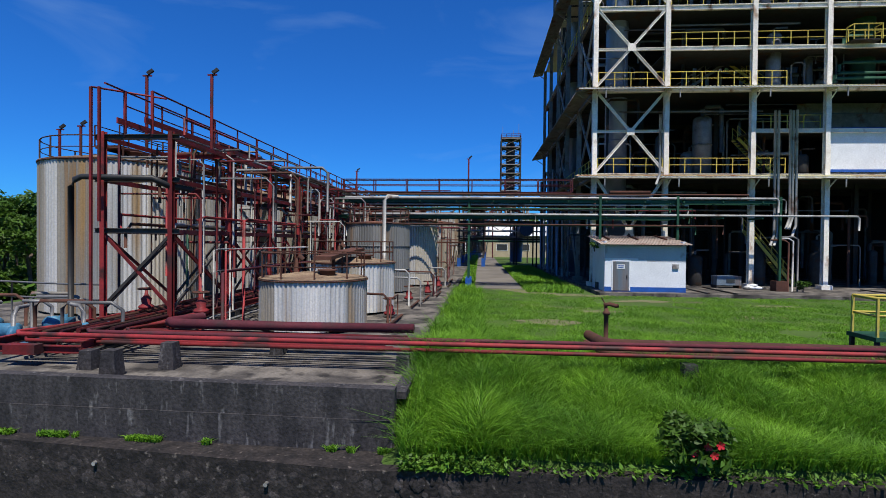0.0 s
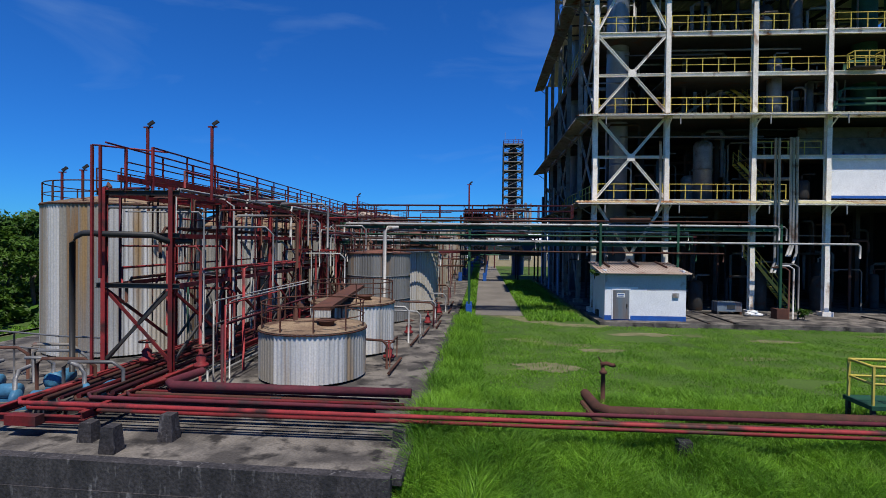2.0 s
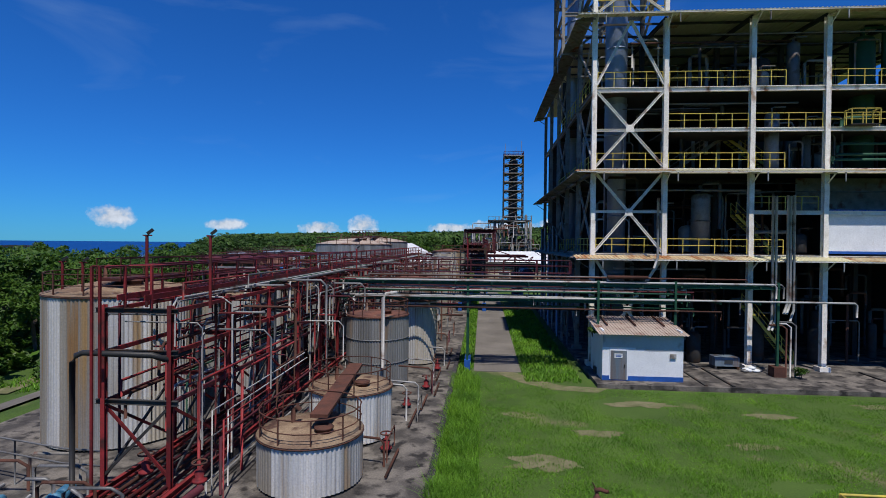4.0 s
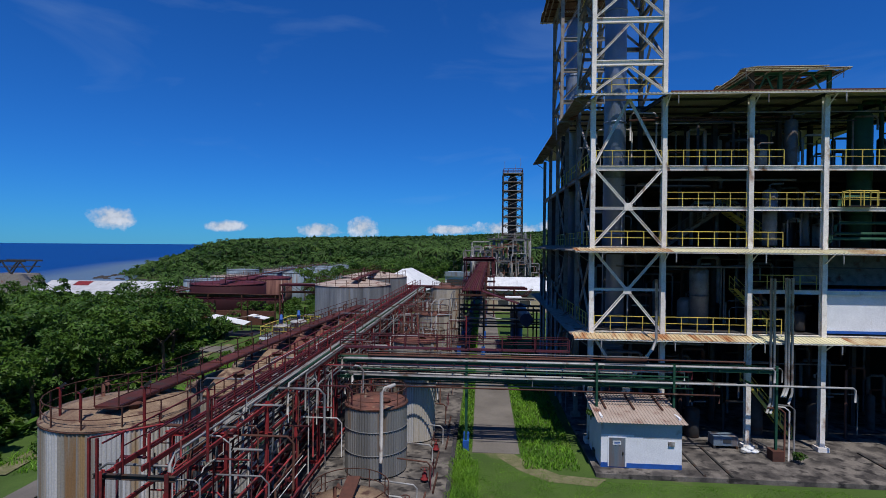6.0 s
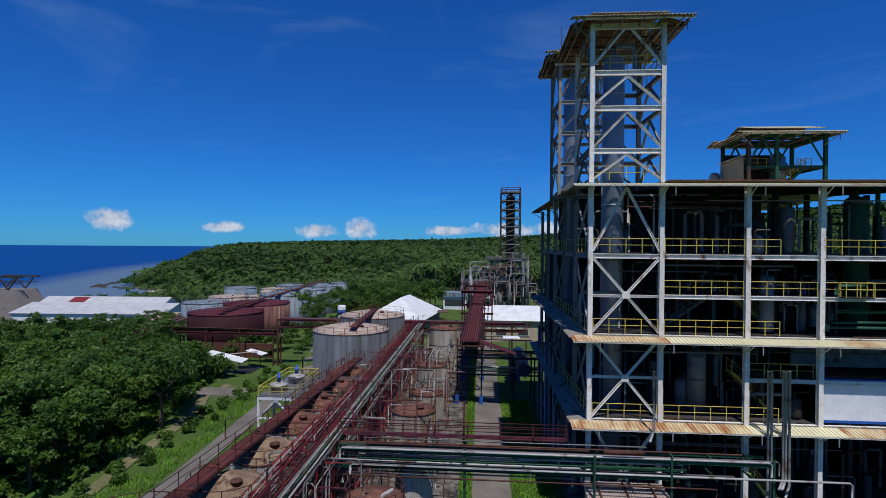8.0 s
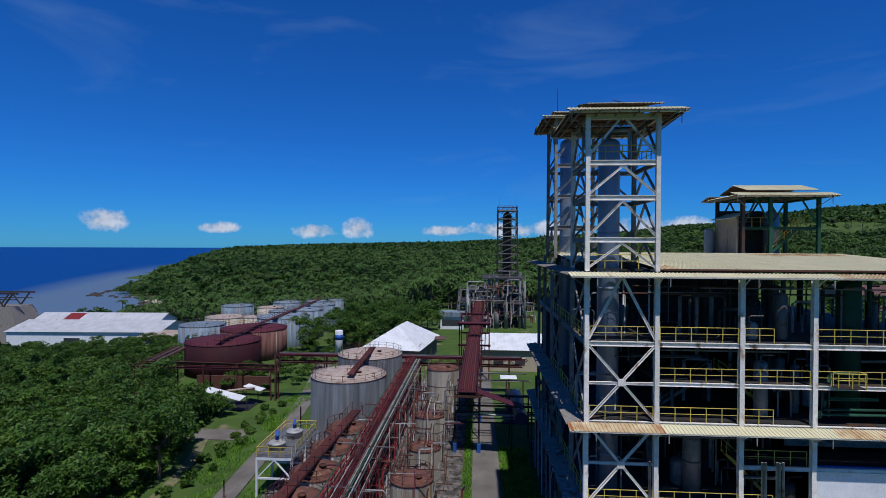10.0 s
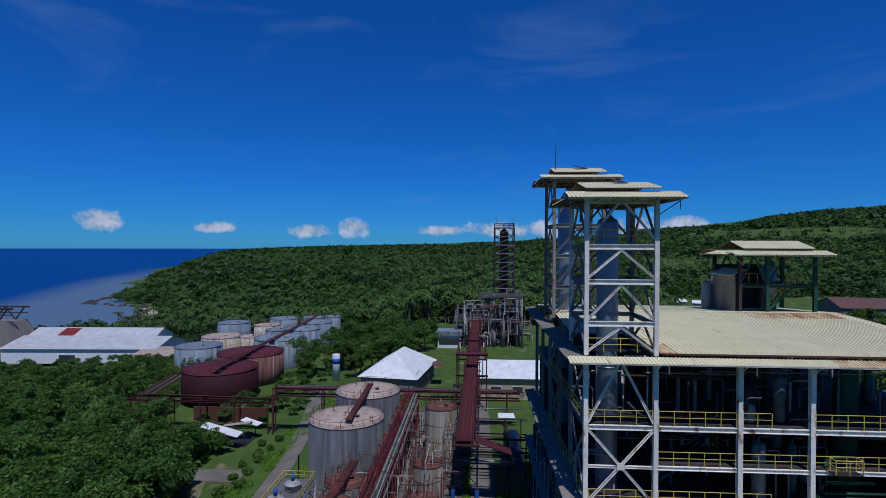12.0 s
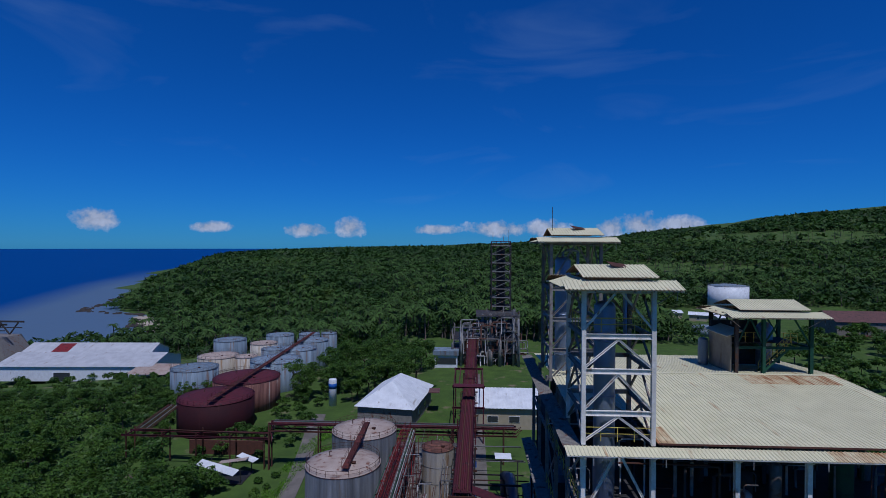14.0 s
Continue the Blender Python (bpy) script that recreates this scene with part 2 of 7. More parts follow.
    "earth": material("grassy_earth", (0.058, 0.104, 0.018), (0.040, 0.074, 0.014), 0.95, scale=0.25, contrast=0.35, stain=(0.17, 0.14, 0.085), stain_at=0.6, stain_scale=0.2, fine=0.35),
    "soil": material("bare_dry_soil", (0.165, 0.150, 0.085), (0.10, 0.105, 0.045), 0.95, scale=1.2, contrast=0.3, stain=(0.08, 0.10, 0.03), stain_at=0.56, stain_scale=1.8, fine=0.35),
    "shed_roof": material("brown_red_sheet_roof", (0.13, 0.065, 0.055), (0.09, 0.05, 0.045), 0.8, scale=0.5, stain=(0.06, 0.04, 0.035)),
    "grass": material("tall_grass", (0.190, 0.385, 0.032), (0.105, 0.250, 0.024), 0.5, scale=0.5, contrast=0.3, stain=(0.22, 0.26, 0.07), stain_at=0.66, stain_scale=0.35, fine=0.0, bump=0, vary=0.4, island=True, thin=0.45),
    "leaf": material("broadleaf_foliage", (0.078, 0.155, 0.019), (0.039, 0.096, 0.013), 0.5, scale=0.12, contrast=0.3, stain=(0.12, 0.2, 0.03), stain_at=0.6, stain_scale=0.25, fine=0.0, bump=0, vary=0.45, island=True, thin=0.35),
    "creeper": material("creeping_weed_leaves", (0.13, 0.26, 0.03), (0.07, 0.16, 0.02), 0.5, scale=0.8, contrast=0.3, fine=0.0, bump=0, vary=0.5, island=True, thin=0.35),
    "leaf_dark": material("far_foliage", (0.040, 0.092, 0.013), (0.021, 0.055, 0.009), 0.6, scale=0.012, contrast=0.25, stain=(0.075, 0.13, 0.02), stain_at=0.58, stain_scale=0.03, fine=0.0, bump=0, vary=0.45, island=True, thin=0.3),
    "palm": material("palm_fronds", (0.075, 0.14, 0.028), (0.040, 0.085, 0.018), 0.75, scale=0.1, fine=0.0, bump=0, vary=0.5, island=True, thin=0.3),
    "bark": material("grey_brown_bark", (0.14, 0.11, 0.085), (0.08, 0.06, 0.05), 0.9, scale=3),
    "rock": material("shore_rock", (0.055, 0.047, 0.040), (0.032, 0.028, 0.026), 0.9, scale=0.2),
    "sand": material("pale_beach_sand", (0.40, 0.34, 0.26), (0.28, 0.24, 0.19), 0.95, scale=0.1),
    "pump_blue": material("pump_blue_paint", (0.05, 0.17, 0.27), (0.03, 0.10, 0.18), 0.5, stain=(0.1, 0.07, 0.05), stain_at=0.62),
    "navy": material("dark_navy_paint", (0.012, 0.03, 0.085), (0.01, 0.02, 0.05), 0.4),
    "black": material("black_bitumen_paint", (0.018, 0.018, 0.018), (0.03, 0.03, 0.03), 0.5),
    "glass": material("dusty_window_glass", (0.03, 0.035, 0.04), (0.05, 0.055, 0.06), 0.15, fine=0.0, bump=0),
    "flower": material("red_hibiscus_petals", (0.5, 0.02, 0.03), (0.4, 0.02, 0.03), 0.6, fine=0, bump=0),
}


# ---- mesh helpers ----
WORLD = {}
UNIT = {}


class Mesh:
    """Collects vertices and faces; every call adds one closed solid or one sheet."""

    def __init__(self):
        self.v, self.f, self.smooth = [], [], []

    def add(self, verts, faces, smooth=False):
        k = len(self.v)
        self.v += [tuple(p) for p in verts]
        self.f += [[k + i for i in f] for f in faces]
        self.smooth += [smooth] * len(faces)
        return self

    def box(self, x0, y0, z0, x1, y1, z1, m=None):
        p = [(x, y, z) for z in (z0, z1) for x, y in ((x0, y0), (x1, y0), (x1, y1), (x0, y1))]
        if m:
            p = [m @ Vector(q) for q in p]
        return self.add(p, [(3, 2, 1, 0), (4, 5, 6, 7), (0, 1, 5, 4), (1, 2, 6, 5), (2, 3, 7, 6), (3, 0, 4, 7)])

    def lathe(self, profile, n=32, x=0.0, y=0.0):
        rings = [[(x + r * math.cos(2 * math.pi * i / n), y + r * math.sin(2 * math.pi * i / n), z) for i in range(n)] for r, z in profile]
        v = [p for ring in rings for p in ring]
        f = [(a * n + i, a * n + (i + 1) % n, (a + 1) * n + (i + 1) % n, (a + 1) * n + i) for a in range(len(rings) - 1) for i in range(n)]
        self.add(v, f, True)
        k = len(self.v)
        if profile[0][0] > 0.01:
            self.f.append([k - len(v) + n - 1 - i for i in range(n)])
            self.smooth.append(False)
        if profile[-1][0] > 0.01:
            self.f.append([k - n + i for i in range(n)])
            self.smooth.append(False)
        return self

    def tube(self, path, r, n=8):
        """A bent pipe along the points of path."""
        pts = [Vector(p) for p in path]
        rows = []
        for i, p in enumerate(pts):
            d = (pts[min(i + 1, len(pts) - 1)] - pts[max(i - 1, 0)]).normalized()
            side = d.cross(Vector((0.31, 0.17, 0.93)) if abs(d.z) < 0.9 else Vector((0.93, 0.31, 0.1))).normalized()
            up = side.cross(d)
            widen = 1.0
            if 0 < i < len(pts) - 1:
                widen = 1 / max(0.5, math.cos((pts[i + 1] - p).angle(p - pts[i - 1]) / 2))
            rows.append([p + (side * math.cos(a) + up * math.sin(a)) * r * min(widen, 1.4) for a in (2 * math.pi * k / n for k in range(n))])
        v = [q for row in rows for q in row]
        f = [(a * n + i, a * n + (i + 1) % n, (a + 1) * n + (i + 1) % n, (a + 1) * n + i) for a in range(len(rows) - 1) for i in range(n)]
        self.add(v, f, True)
        k = len(self.v) - len(v)
        self.f += [[k + i for i in range(n)], [k + len(v) - 1 - i for i in range(n)]]
        self.smooth += [False, False]
        return self

    def data(self, name, mat):
        me = bpy.data.meshes.new(name)
        me.from_pydata(self.v, [], self.f)
        me.polygons.foreach_set("use_smooth", self.smooth)
        me.materials.append(M[mat])
        me.update()
        return me


def place(ob, m, parent=None):
    WORLD[ob.name] = m
    if parent:
        ob.parent = parent
        ob.matrix_basis = WORLD[parent.name].inverted() @ m
    else:
        ob.matrix_basis = m
    return ob


def thing(name, x, y, z, label, category, group="", kind="", turn=0.0):
    return tagged(place(new(name), pose(x, y, z, 0, 0, turn)), label, category, group, kind)


def part(name, mesh, mat, parent, label="", m=None):
    """One mesh object under a thing or a part; its vertices are in world places, or in the frame m."""
    w = WORLD[parent.name] if parent else Matrix()
    data = mesh if isinstance(mesh, bpy.types.Mesh) else mesh.data(name, mat)
    if m is None:
        ob = new(name, data)
        WORLD[ob.name] = Matrix()
        if parent:
            ob.parent = parent
            ob.matrix_basis = w.inverted()
    else:
        ob = place(new(name, data), m, parent)
    return tagged(ob, label)


def single(name, mesh, mat, label, category, group="", kind=""):
    ob = new(name, mesh if isinstance(mesh, bpy.types.Mesh) else mesh.data(name, mat))
    WORLD[ob.name] = Matrix()
    return tagged(ob, label, category, group, kind)


def unit(profile, mat):
    """A shared bar of length 1 along z, 1 wide and 1 high."""
    if (profile, mat) not in UNIT:
        me = Mesh()
        if profile == "box":
            me.box(-0.5, -0.5, 0, 0.5, 0.5, 1)
        elif profile == "tube":
            me.lathe([(0.5, 0), (0.5, 1)], 10)
        else:
            w, t = 0.5, 0.06
            o = [(-w, -w), (w, -w), (w, -w + 2 * t), (t, -w + 2 * t), (t, w - 2 * t), (w, w - 2 * t), (w, w), (-w, w), (-w, w - 2 * t), (-t, w - 2 * t), (-t, -w + 2 * t), (-w, -w + 2 * t)]
            me.add([(x, y, z) for z in (0, 1) for x, y in o], [[11 - i for i in range(12)], [12 + i for i in range(12)]] + [(i, (i + 1) % 12, 12 + (i + 1) % 12, 12 + i) for i in range(12)])
        UNIT[profile, mat] = me.data(profile, mat)
    return UNIT[profile, mat]


def bar(name, p, q, w, h, mat, parent, profile="box", label=""):
    """A straight bar from p to q, w wide and h high (or deep, where it stands)."""
    p, q = Vector(p), Vector(q)
    d = q - p
    z = d.normalized()
    up = Vector((0, 0, 1)) if abs(z.z) < 0.99 else Vector((0, 1, 0))
    x = up.cross(z).normalized()
    y = z.cross(x)
    m = Matrix.Translation(p) @ Matrix((x, y, z)).transposed().to_4x4() @ Matrix.Diagonal((w, h, d.length, 1))
    return tagged(place(new(name, unit(profile, mat)), m, parent), label)


def pipe(name, path, r, mat, parent=None, label="", category="pipe", group=""):
    me = Mesh().tube(path, r)
    if parent:
        return part(name, me, mat, parent, label)
    return single(name, me, mat, label, category, group)


def railing(parent, path, h=1.1, mat="yellow", gap=1.5, r=0.032, name="railing", posts=True, rails=(1.0, 0.55)):
    """A handrail as a part of its thing, with its rails and posts one level down."""
    top = place(new(name, Mesh().tube([Vector(p) + Vector((0, 0, h)) for p in path], r).data("top_rail", mat)), Matrix(), parent)
    for k in rails[1:]:
        part("mid_rail", Mesh().tube([Vector(p) + Vector((0, 0, h * k)) for p in path], r * 0.8), mat, top)
    for a, b in zip(path, path[1:]):
        a, b = Vector(a), Vector(b)
        n = max(1, round((b - a).length / gap))
        for i in range(n + 1):
            if i == n and b != Vector(path[-1]):
                continue
            p = a.lerp(b, i / n)
            bar("post", p, p + Vector((0, 0, h)), r * 1.8, r * 1.8, mat, top)
    return top


def ribbed_sheet(x0, y0, x1, y1, z00, z10, z01, z11, pitch=0.3, depth=0.04, thick=0.02):
    """A ribbed roof sheet over a rectangle, flat pans and narrow steep ribs along y; heights at the four corners."""
    n = max(2, int(abs(x1 - x0) / pitch))
    us = []
    for i in range(n):
        us += [(i, 0.0), (i + 0.62, 0.0), (i + 0.70, 1.0), (i + 0.92, 1.0)]
    us.append((n, 0.0))
    v, f = [], []
    for under in (0, 1):
        for q, up in us:
            u = q / n
            lift = depth * 1.3 * up - thick * under
            x = x0 + (x1 - x0) * u
            v += [(x, y0, z00 + (z10 - z00) * u + lift), (x, y1, z01 + (z11 - z01) * u + lift)]
    k = len(us) * 2
    for i in range(len(us) - 1):
        f += [(2 * i, 2 * i + 2, 2 * i + 3, 2 * i + 1), (k + 2 * i, k + 2 * i + 1, k + 2 * i + 3, k + 2 * i + 2),
              (2 * i, k + 2 * i, k + 2 * i + 2, 2 * i + 2), (2 * i + 1, 2 * i + 3, k + 2 * i + 3, k + 2 * i + 1)]
    return Mesh().add(v, f)


# ---- ground, sea, hills ----
def smooth(a, b, v):
    u = min(1.0, max(0.0, (v - a) / (b - a)))
    return u * u * (3 - 2 * u)


def wall_line(x):
    """The y of the retaining wall's face."""
    return 9.85 - (0.10 if x < -1.5 else 0.0) * (max(-40, x) + 1.5)


RIDGE = [(-5000, -3), (-760, -3), (-680, 8), (-540, 16), (-370, 22), (-133, 27), (45, 32), (300, 46), (600, 78), (900, 118), (1300, 165), (5000, 220)]
SHORE = [(-5000, 100), (-1170, 169), (-390, 247), (-247, 289), (-218, 333), (-250, 377), (-280, 422), (-341, 445), (-354, 488), (-396, 585), (-488, 741), (-624, 1105), (-708, 1430), (-728, 1820), (-260, 2210), (5000, 2600)]


def land(x, y):
    """Positive inland, negative over the sea, in metres from the shore."""
    best, side = 1e9, 1
    for (ax, ay), (bx, by) in zip(SHORE, SHORE[1:]):
        dx, dy = bx - ax, by - ay
        u = max(0, min(1, ((x - ax) * dx + (y - ay) * dy) / (dx * dx + dy * dy)))
        d = math.hypot(x - ax - u * dx, y - ay - u * dy)
        if d < best:
            best, side = d, 1 if dx * (y - ay) - dy * (x - ax) < 0 else -1
    return best * side


def bund_line(x):
    return 10.85 - 0.035 * (x + 1.7)


def ground_height(x, y):
    w = wall_line(x)
    if y < w + 0.25:
        return -3.4
    z = 0.0
    if y < w + 6:
        z = -1.15 if x < -1.8 and y < bund_line(x) + 0.9 else -0.75 * (1 - smooth(w, w + 4.5, y)) if x > -1.8 else -0.25
    if -24.4 < x < -1.9 and 12.2 < y < 112 or 8.2 < x < 46 and 35.7 < y < 78:
        z -= 0.25
    if x < -24.5:
        z -= 2.2 * smooth(24.5, 36, -x)
    if y > 240:
        h = RIDGE[-1][1]
        for (a, ha), (b, hb) in zip(RIDGE, RIDGE[1:]):
            if a <= x <= b:
                h = ha + (hb - ha) * smooth(a, b, x)
                break
        z += max(0, h + 2) * smooth(240, 1500 - 550 * smooth(-50, 350, x), y + 0.15 * abs(x)) + 3.0 * noise.noise((x * 0.006, y * 0.006, 0)) * smooth(240, 500, y)
    if x > -30 and y < 900 or y < 40:
        return z
    d = land(x, y)
    if d < -20:
        return -23.0
    far = smooth(330, 620, y)
    return z * smooth(0, 160 - 90 * far, d) - 17.6 * (1 - smooth(40 - 25 * far, 250 - 150 * far, d)) - (1 - smooth(-20, 12, d)) * 3


def grid_lines(near0, near1, step, far):
    out = [near0 + i * step for i in range(int((near1 - near0) / step) + 1)]
    s, a = step, out[-1]
    while a < far:
        s = min(s * 1.16, 260)
        a += s
        out.append(a)
    s, a = step, out[0]
    while a > -far:
        s = min(s * 1.16, 260)
        a -= s
        out.insert(0, a)
    return out


def build_ground():
    xs = grid_lines(-36, 44, 1.6, 4700)
    vs = [-4700, -2500, -1200, -500, -200, -80, -30, -12, -5, -2, 0.1, 0.3, 0.7, 1.25, 1.35, 2, 3, 4.5, 6] + grid_lines(8, 60, 2, 4700)
    vs = [v for i, v in enumerate(vs) if i < 19 or v > 7]
    rows = []
    for v in vs:
        for x in xs:
            y = v + wall_line(x) * max(0, 1 - max(0, v - 8) / 40) if v > -12 else v
            rows.append((x, y, ground_height(x, y)))
    n = len(xs)
    me = Mesh().add(rows, [(a * n + i, a * n + i + 1, (a + 1) * n + i + 1, (a + 1) * n + i) for a in range(len(vs) - 1) for i in range(n - 1)], True)
    return me


def build_sea():
    m = bpy.data.materials.new("sea_water")
    m.use_nodes = True
    n, l = m.node_tree.nodes, m.node_tree.links
    b = n["Principled BSDF"]
    b.inputs["Roughness"].default_value = 0.5
    b.inputs["Specular IOR Level"].default_value = 0.08
    geo = n.new("ShaderNodeNewGeometry")
    mp = n.new("ShaderNodeMapping")
    mp.inputs["Scale"].default_value = (0.006, 0.003, 1)
    mp.inputs["Rotation"].default_value = (0, 0, 0.7)
    l.new(geo.outputs["Position"], mp.inputs[0])
    t = n.new("ShaderNodeTexNoise")
    t.inputs["Scale"].default_value, t.inputs["Detail"].default_value = 1.0, 5
    l.new(mp.outputs[0], t.inputs["Vector"])
    sep = n.new("ShaderNodeSeparateXYZ")
    l.new(geo.outputs["Position"], sep.inputs[0])
    # shallow reef flat along the shore, deep water beyond it
    far = n.new("ShaderNodeMath")
    far.operation = "MULTIPLY_ADD"
    far.inputs[1].default_value = 0.457
    l.new(sep.outputs[1], far.inputs[0])
    l.new(sep.outputs[0], far.inputs[2])
    wob = n.new("ShaderNodeMath")
    wob.operation = "MULTIPLY_ADD"
    wob.inputs[1].default_value = 60
    l.new(t.outputs["Fac"], wob.inputs[0])
    l.new(far.outputs[0], wob.inputs[2])
    r = n.new("ShaderNodeMapRange")
    r.inputs[1].default_value, r.inputs[2].default_value = -212, -150
    l.new(wob.outputs[0], r.inputs[0])
    mx = n.new("ShaderNodeMix")
    mx.data_type = "RGBA"
    mx.inputs[6].default_value, mx.inputs[7].default_value = (0.003, 0.045, 0.19, 1), (0.085, 0.135, 0.20, 1)
    end = n.new("ShaderNodeMapRange")
    end.inputs[1].default_value, end.inputs[2].default_value, end.inputs[3].default_value, end.inputs[4].default_value = 700, 1150, 1, 0
    l.new(sep.outputs[1], end.inputs[0])
    reef = n.new("ShaderNodeMath")
    reef.operation = "MULTIPLY"
    l.new(r.outputs[0], reef.inputs[0])
    l.new(end.outputs[0], reef.inputs[1])
    l.new(reef.outputs[0], mx.inputs[0])
    l.new(mx.outputs[2], b.inputs["Base Color"])
    w = n.new("ShaderNodeTexNoise")
    w.inputs["Scale"].default_value, w.inputs["Detail"].default_value = 0.25, 4
    l.new(geo.outputs["Position"], w.inputs["Vector"])
    bp = n.new("ShaderNodeBump")
    bp.inputs["Strength"].default_value, bp.inputs["Distance"].default_value = 0.35, 0.6
    l.new(w.outputs["Fac"], bp.inputs["Height"])
    l.new(bp.outputs[0], b.inputs["Normal"])
    M["sea"] = m
    rings = [(r, z) for r, z in ((0.1, -18), (300, -18), (1200, -18), (2500, -17), (3800, -11), (4850, -5))]
    v = [(r * math.cos(2 * math.pi * i / 96), r * math.sin(2 * math.pi * i / 96), z) for r, z in rings for i in range(96)]
    f = [(k * 96 + i, (k + 1) * 96 + i, (k + 1) * 96 + (i + 1) % 96, k * 96 + (i + 1) % 96) for k in range(len(rings) - 1) for i in range(96)]
    return Mesh().add(v, f, True)


single("water", build_sea(), "sea", "deep blue sea with a pale reef flat along the shore", "sea", kind="structure")
single("ground", build_ground(), "earth", "grassy ground with bare patches, rising to far hills", "ground", kind="structure")


def slab(name, x0, y0, x1, y1, z0, z1, mat, label, category):
    return single(name, Mesh().box(x0, y0, z0, x1, y1, z1), mat, label, category, kind="structure")


# tank yard pad with its edges, the lane, the aprons
pad = Mesh()
pad.add([(x, y, z) for z in (-1.3, 0.0) for x, y in ((-24.5, 11.95), (-1.9, 11.16), (-1.6, 47), (-1.6, 112), (-24.5, 112))],
        [(4, 3, 2, 1, 0), (5, 6, 7, 8, 9), (0, 1, 6, 5), (1, 2, 7, 6), (2, 3, 8, 7), (3, 4, 9, 8), (4, 0, 5, 9)])
single("pavement", pad, "concrete", "dark stained concrete pad under the tanks", "concrete pad", kind="structure")
slab("road", -0.3, 38.6, 3.2, 172, -0.3, 0.03, "road", "worn grey concrete lane between tanks and building", "road")
slab("pavement", 8.1, 35.6, 46, 78, -0.3, 0.12, "concrete", "cracked concrete apron under the process building", "concrete pad")
lane = Mesh()
pts = [(-29.6, 26, -26.4, 26), (-30.2, 45, -27.0, 45), (-31.0, 58, -27.6, 58), (-32.2, 70, -28.6, 70), (-33.2, 84, -29.6, 84), (-35.0, 98, -31.5, 98), (-38, 115, -34.4, 115), (-42, 135, -38, 135)]
for (a, b, c, d), (e, f, g, h) in zip(pts, pts[1:]):
    cross = [[(p + (q - p) * k / 3, y, ground_height(p + (q - p) * k / 3, y) + 0.14) for k in range(4)] for p, q, y in ((a, c, b), (e, g, f))]
    lane.add(cross[0] + cross[1], [(k, k + 1, k + 5, k + 4) for k in range(3)])
single("road", lane, "road", "grey access lane behind the tank yard", "road", kind="structure")
track = Mesh()
run = [(-35.8, 36), (-36.9, 44), (-37.8, 50), (-38.6, 56), (-39.2, 62), (-39.9, 68), (-41.6, 75), (-44.4, 83)]
for (ax, ay), (bx, by) in zip(run, run[1:]):
    track.add([(x + d, y, ground_height(x + d, y) + 0.12) for x, y in ((ax, ay), (bx, by)) for d in (-0.8, 0.8)], [(0, 1, 3, 2)])
single("footpath", track, "soil", "pale bare footpath along the edge of the wood", "path", kind="structure")
single("pavement", Mesh().box(-47, 80, -2.4, -37.5, 84.5, -2.05), "road", "grey concrete patch before the lean-to", "concrete pad", kind="structure")
path = Mesh()
run = [(1.4, 40.0), (2.2, 38.2), (3.4, 36.4), (5.2, 34.8), (8.2, 34.4)]
for (ax, ay), (bx, by) in zip(run, run[1:]):
    path.add([(ax - 0.45, ay - 0.55, 0.012), (ax + 0.45, ay + 0.55, 0.012), (bx + 0.45, by + 0.55, 0.012), (bx - 0.45, by - 0.55, 0.012)], [(0, 3, 2, 1)])
single("footpath", path, "soil", "worn dirt path from the lane to the hut", "path", kind="structure")
slab("kerb", -1.85, 11.2, -1.55, 47, 0.0, 0.16, "concrete_black", "low black stained concrete kerb along the pad", "kerb")

# ---- retaining wall and bund wall ----
def wall_run(name, xa, xb, line, z0, z1, thick, mat, label):
    me = Mesh()
    n = max(2, int(abs(xb - xa) / 2))
    xs = [xa + (xb - xa) * i / n for i in range(n + 1)]
    v = []
    for x in xs:
        y = line(x)
        zt = z1 if not callable(z1) else z1(x)
        v += [(x, y, z0), (x, y, zt), (x, y + thick, zt), (x, y + thick, z0)]
    f = [(3, 2, 1, 0), (4 * n, 4 * n + 1, 4 * n + 2, 4 * n + 3)]
    for i in range(n):
        a, b = 4 * i, 4 * i + 4
        f += [(a, a + 1, b + 1, b), (a + 1, a + 2, b + 2, b + 1), (a + 2, a + 3, b + 3, b + 2)]
    return single(name, me.add(v, f), mat, label, "wall", kind="structure")


wall_run("wall_retaining", -40, 40, wall_line, -4.5, lambda x: -1.02 if x < -1.8 else -0.92, 1.05, "stone", "dark rubble retaining wall below the yard")
wall_run("wall_bund", -24, -1.75, bund_line, -1.2, 0.3, 0.3, "concrete_black", "black stained concrete bund wall with pale cracks")

wall_run("wall_bund_foot", -24, -1.78, lambda x: bund_line(x) - 0.035, -1.3, -0.36, 0.2, "concrete_black", "thicker stained foot of the bund wall")

# ---- process building ----
CX = [8.8, 14.2, 20.6, 26.0, 32.4, 38.0]
CY = [41.3, 47.6, 54.0, 60.4, 66.8, 73.0]
LV = [8.9, 15.5, 21.75]


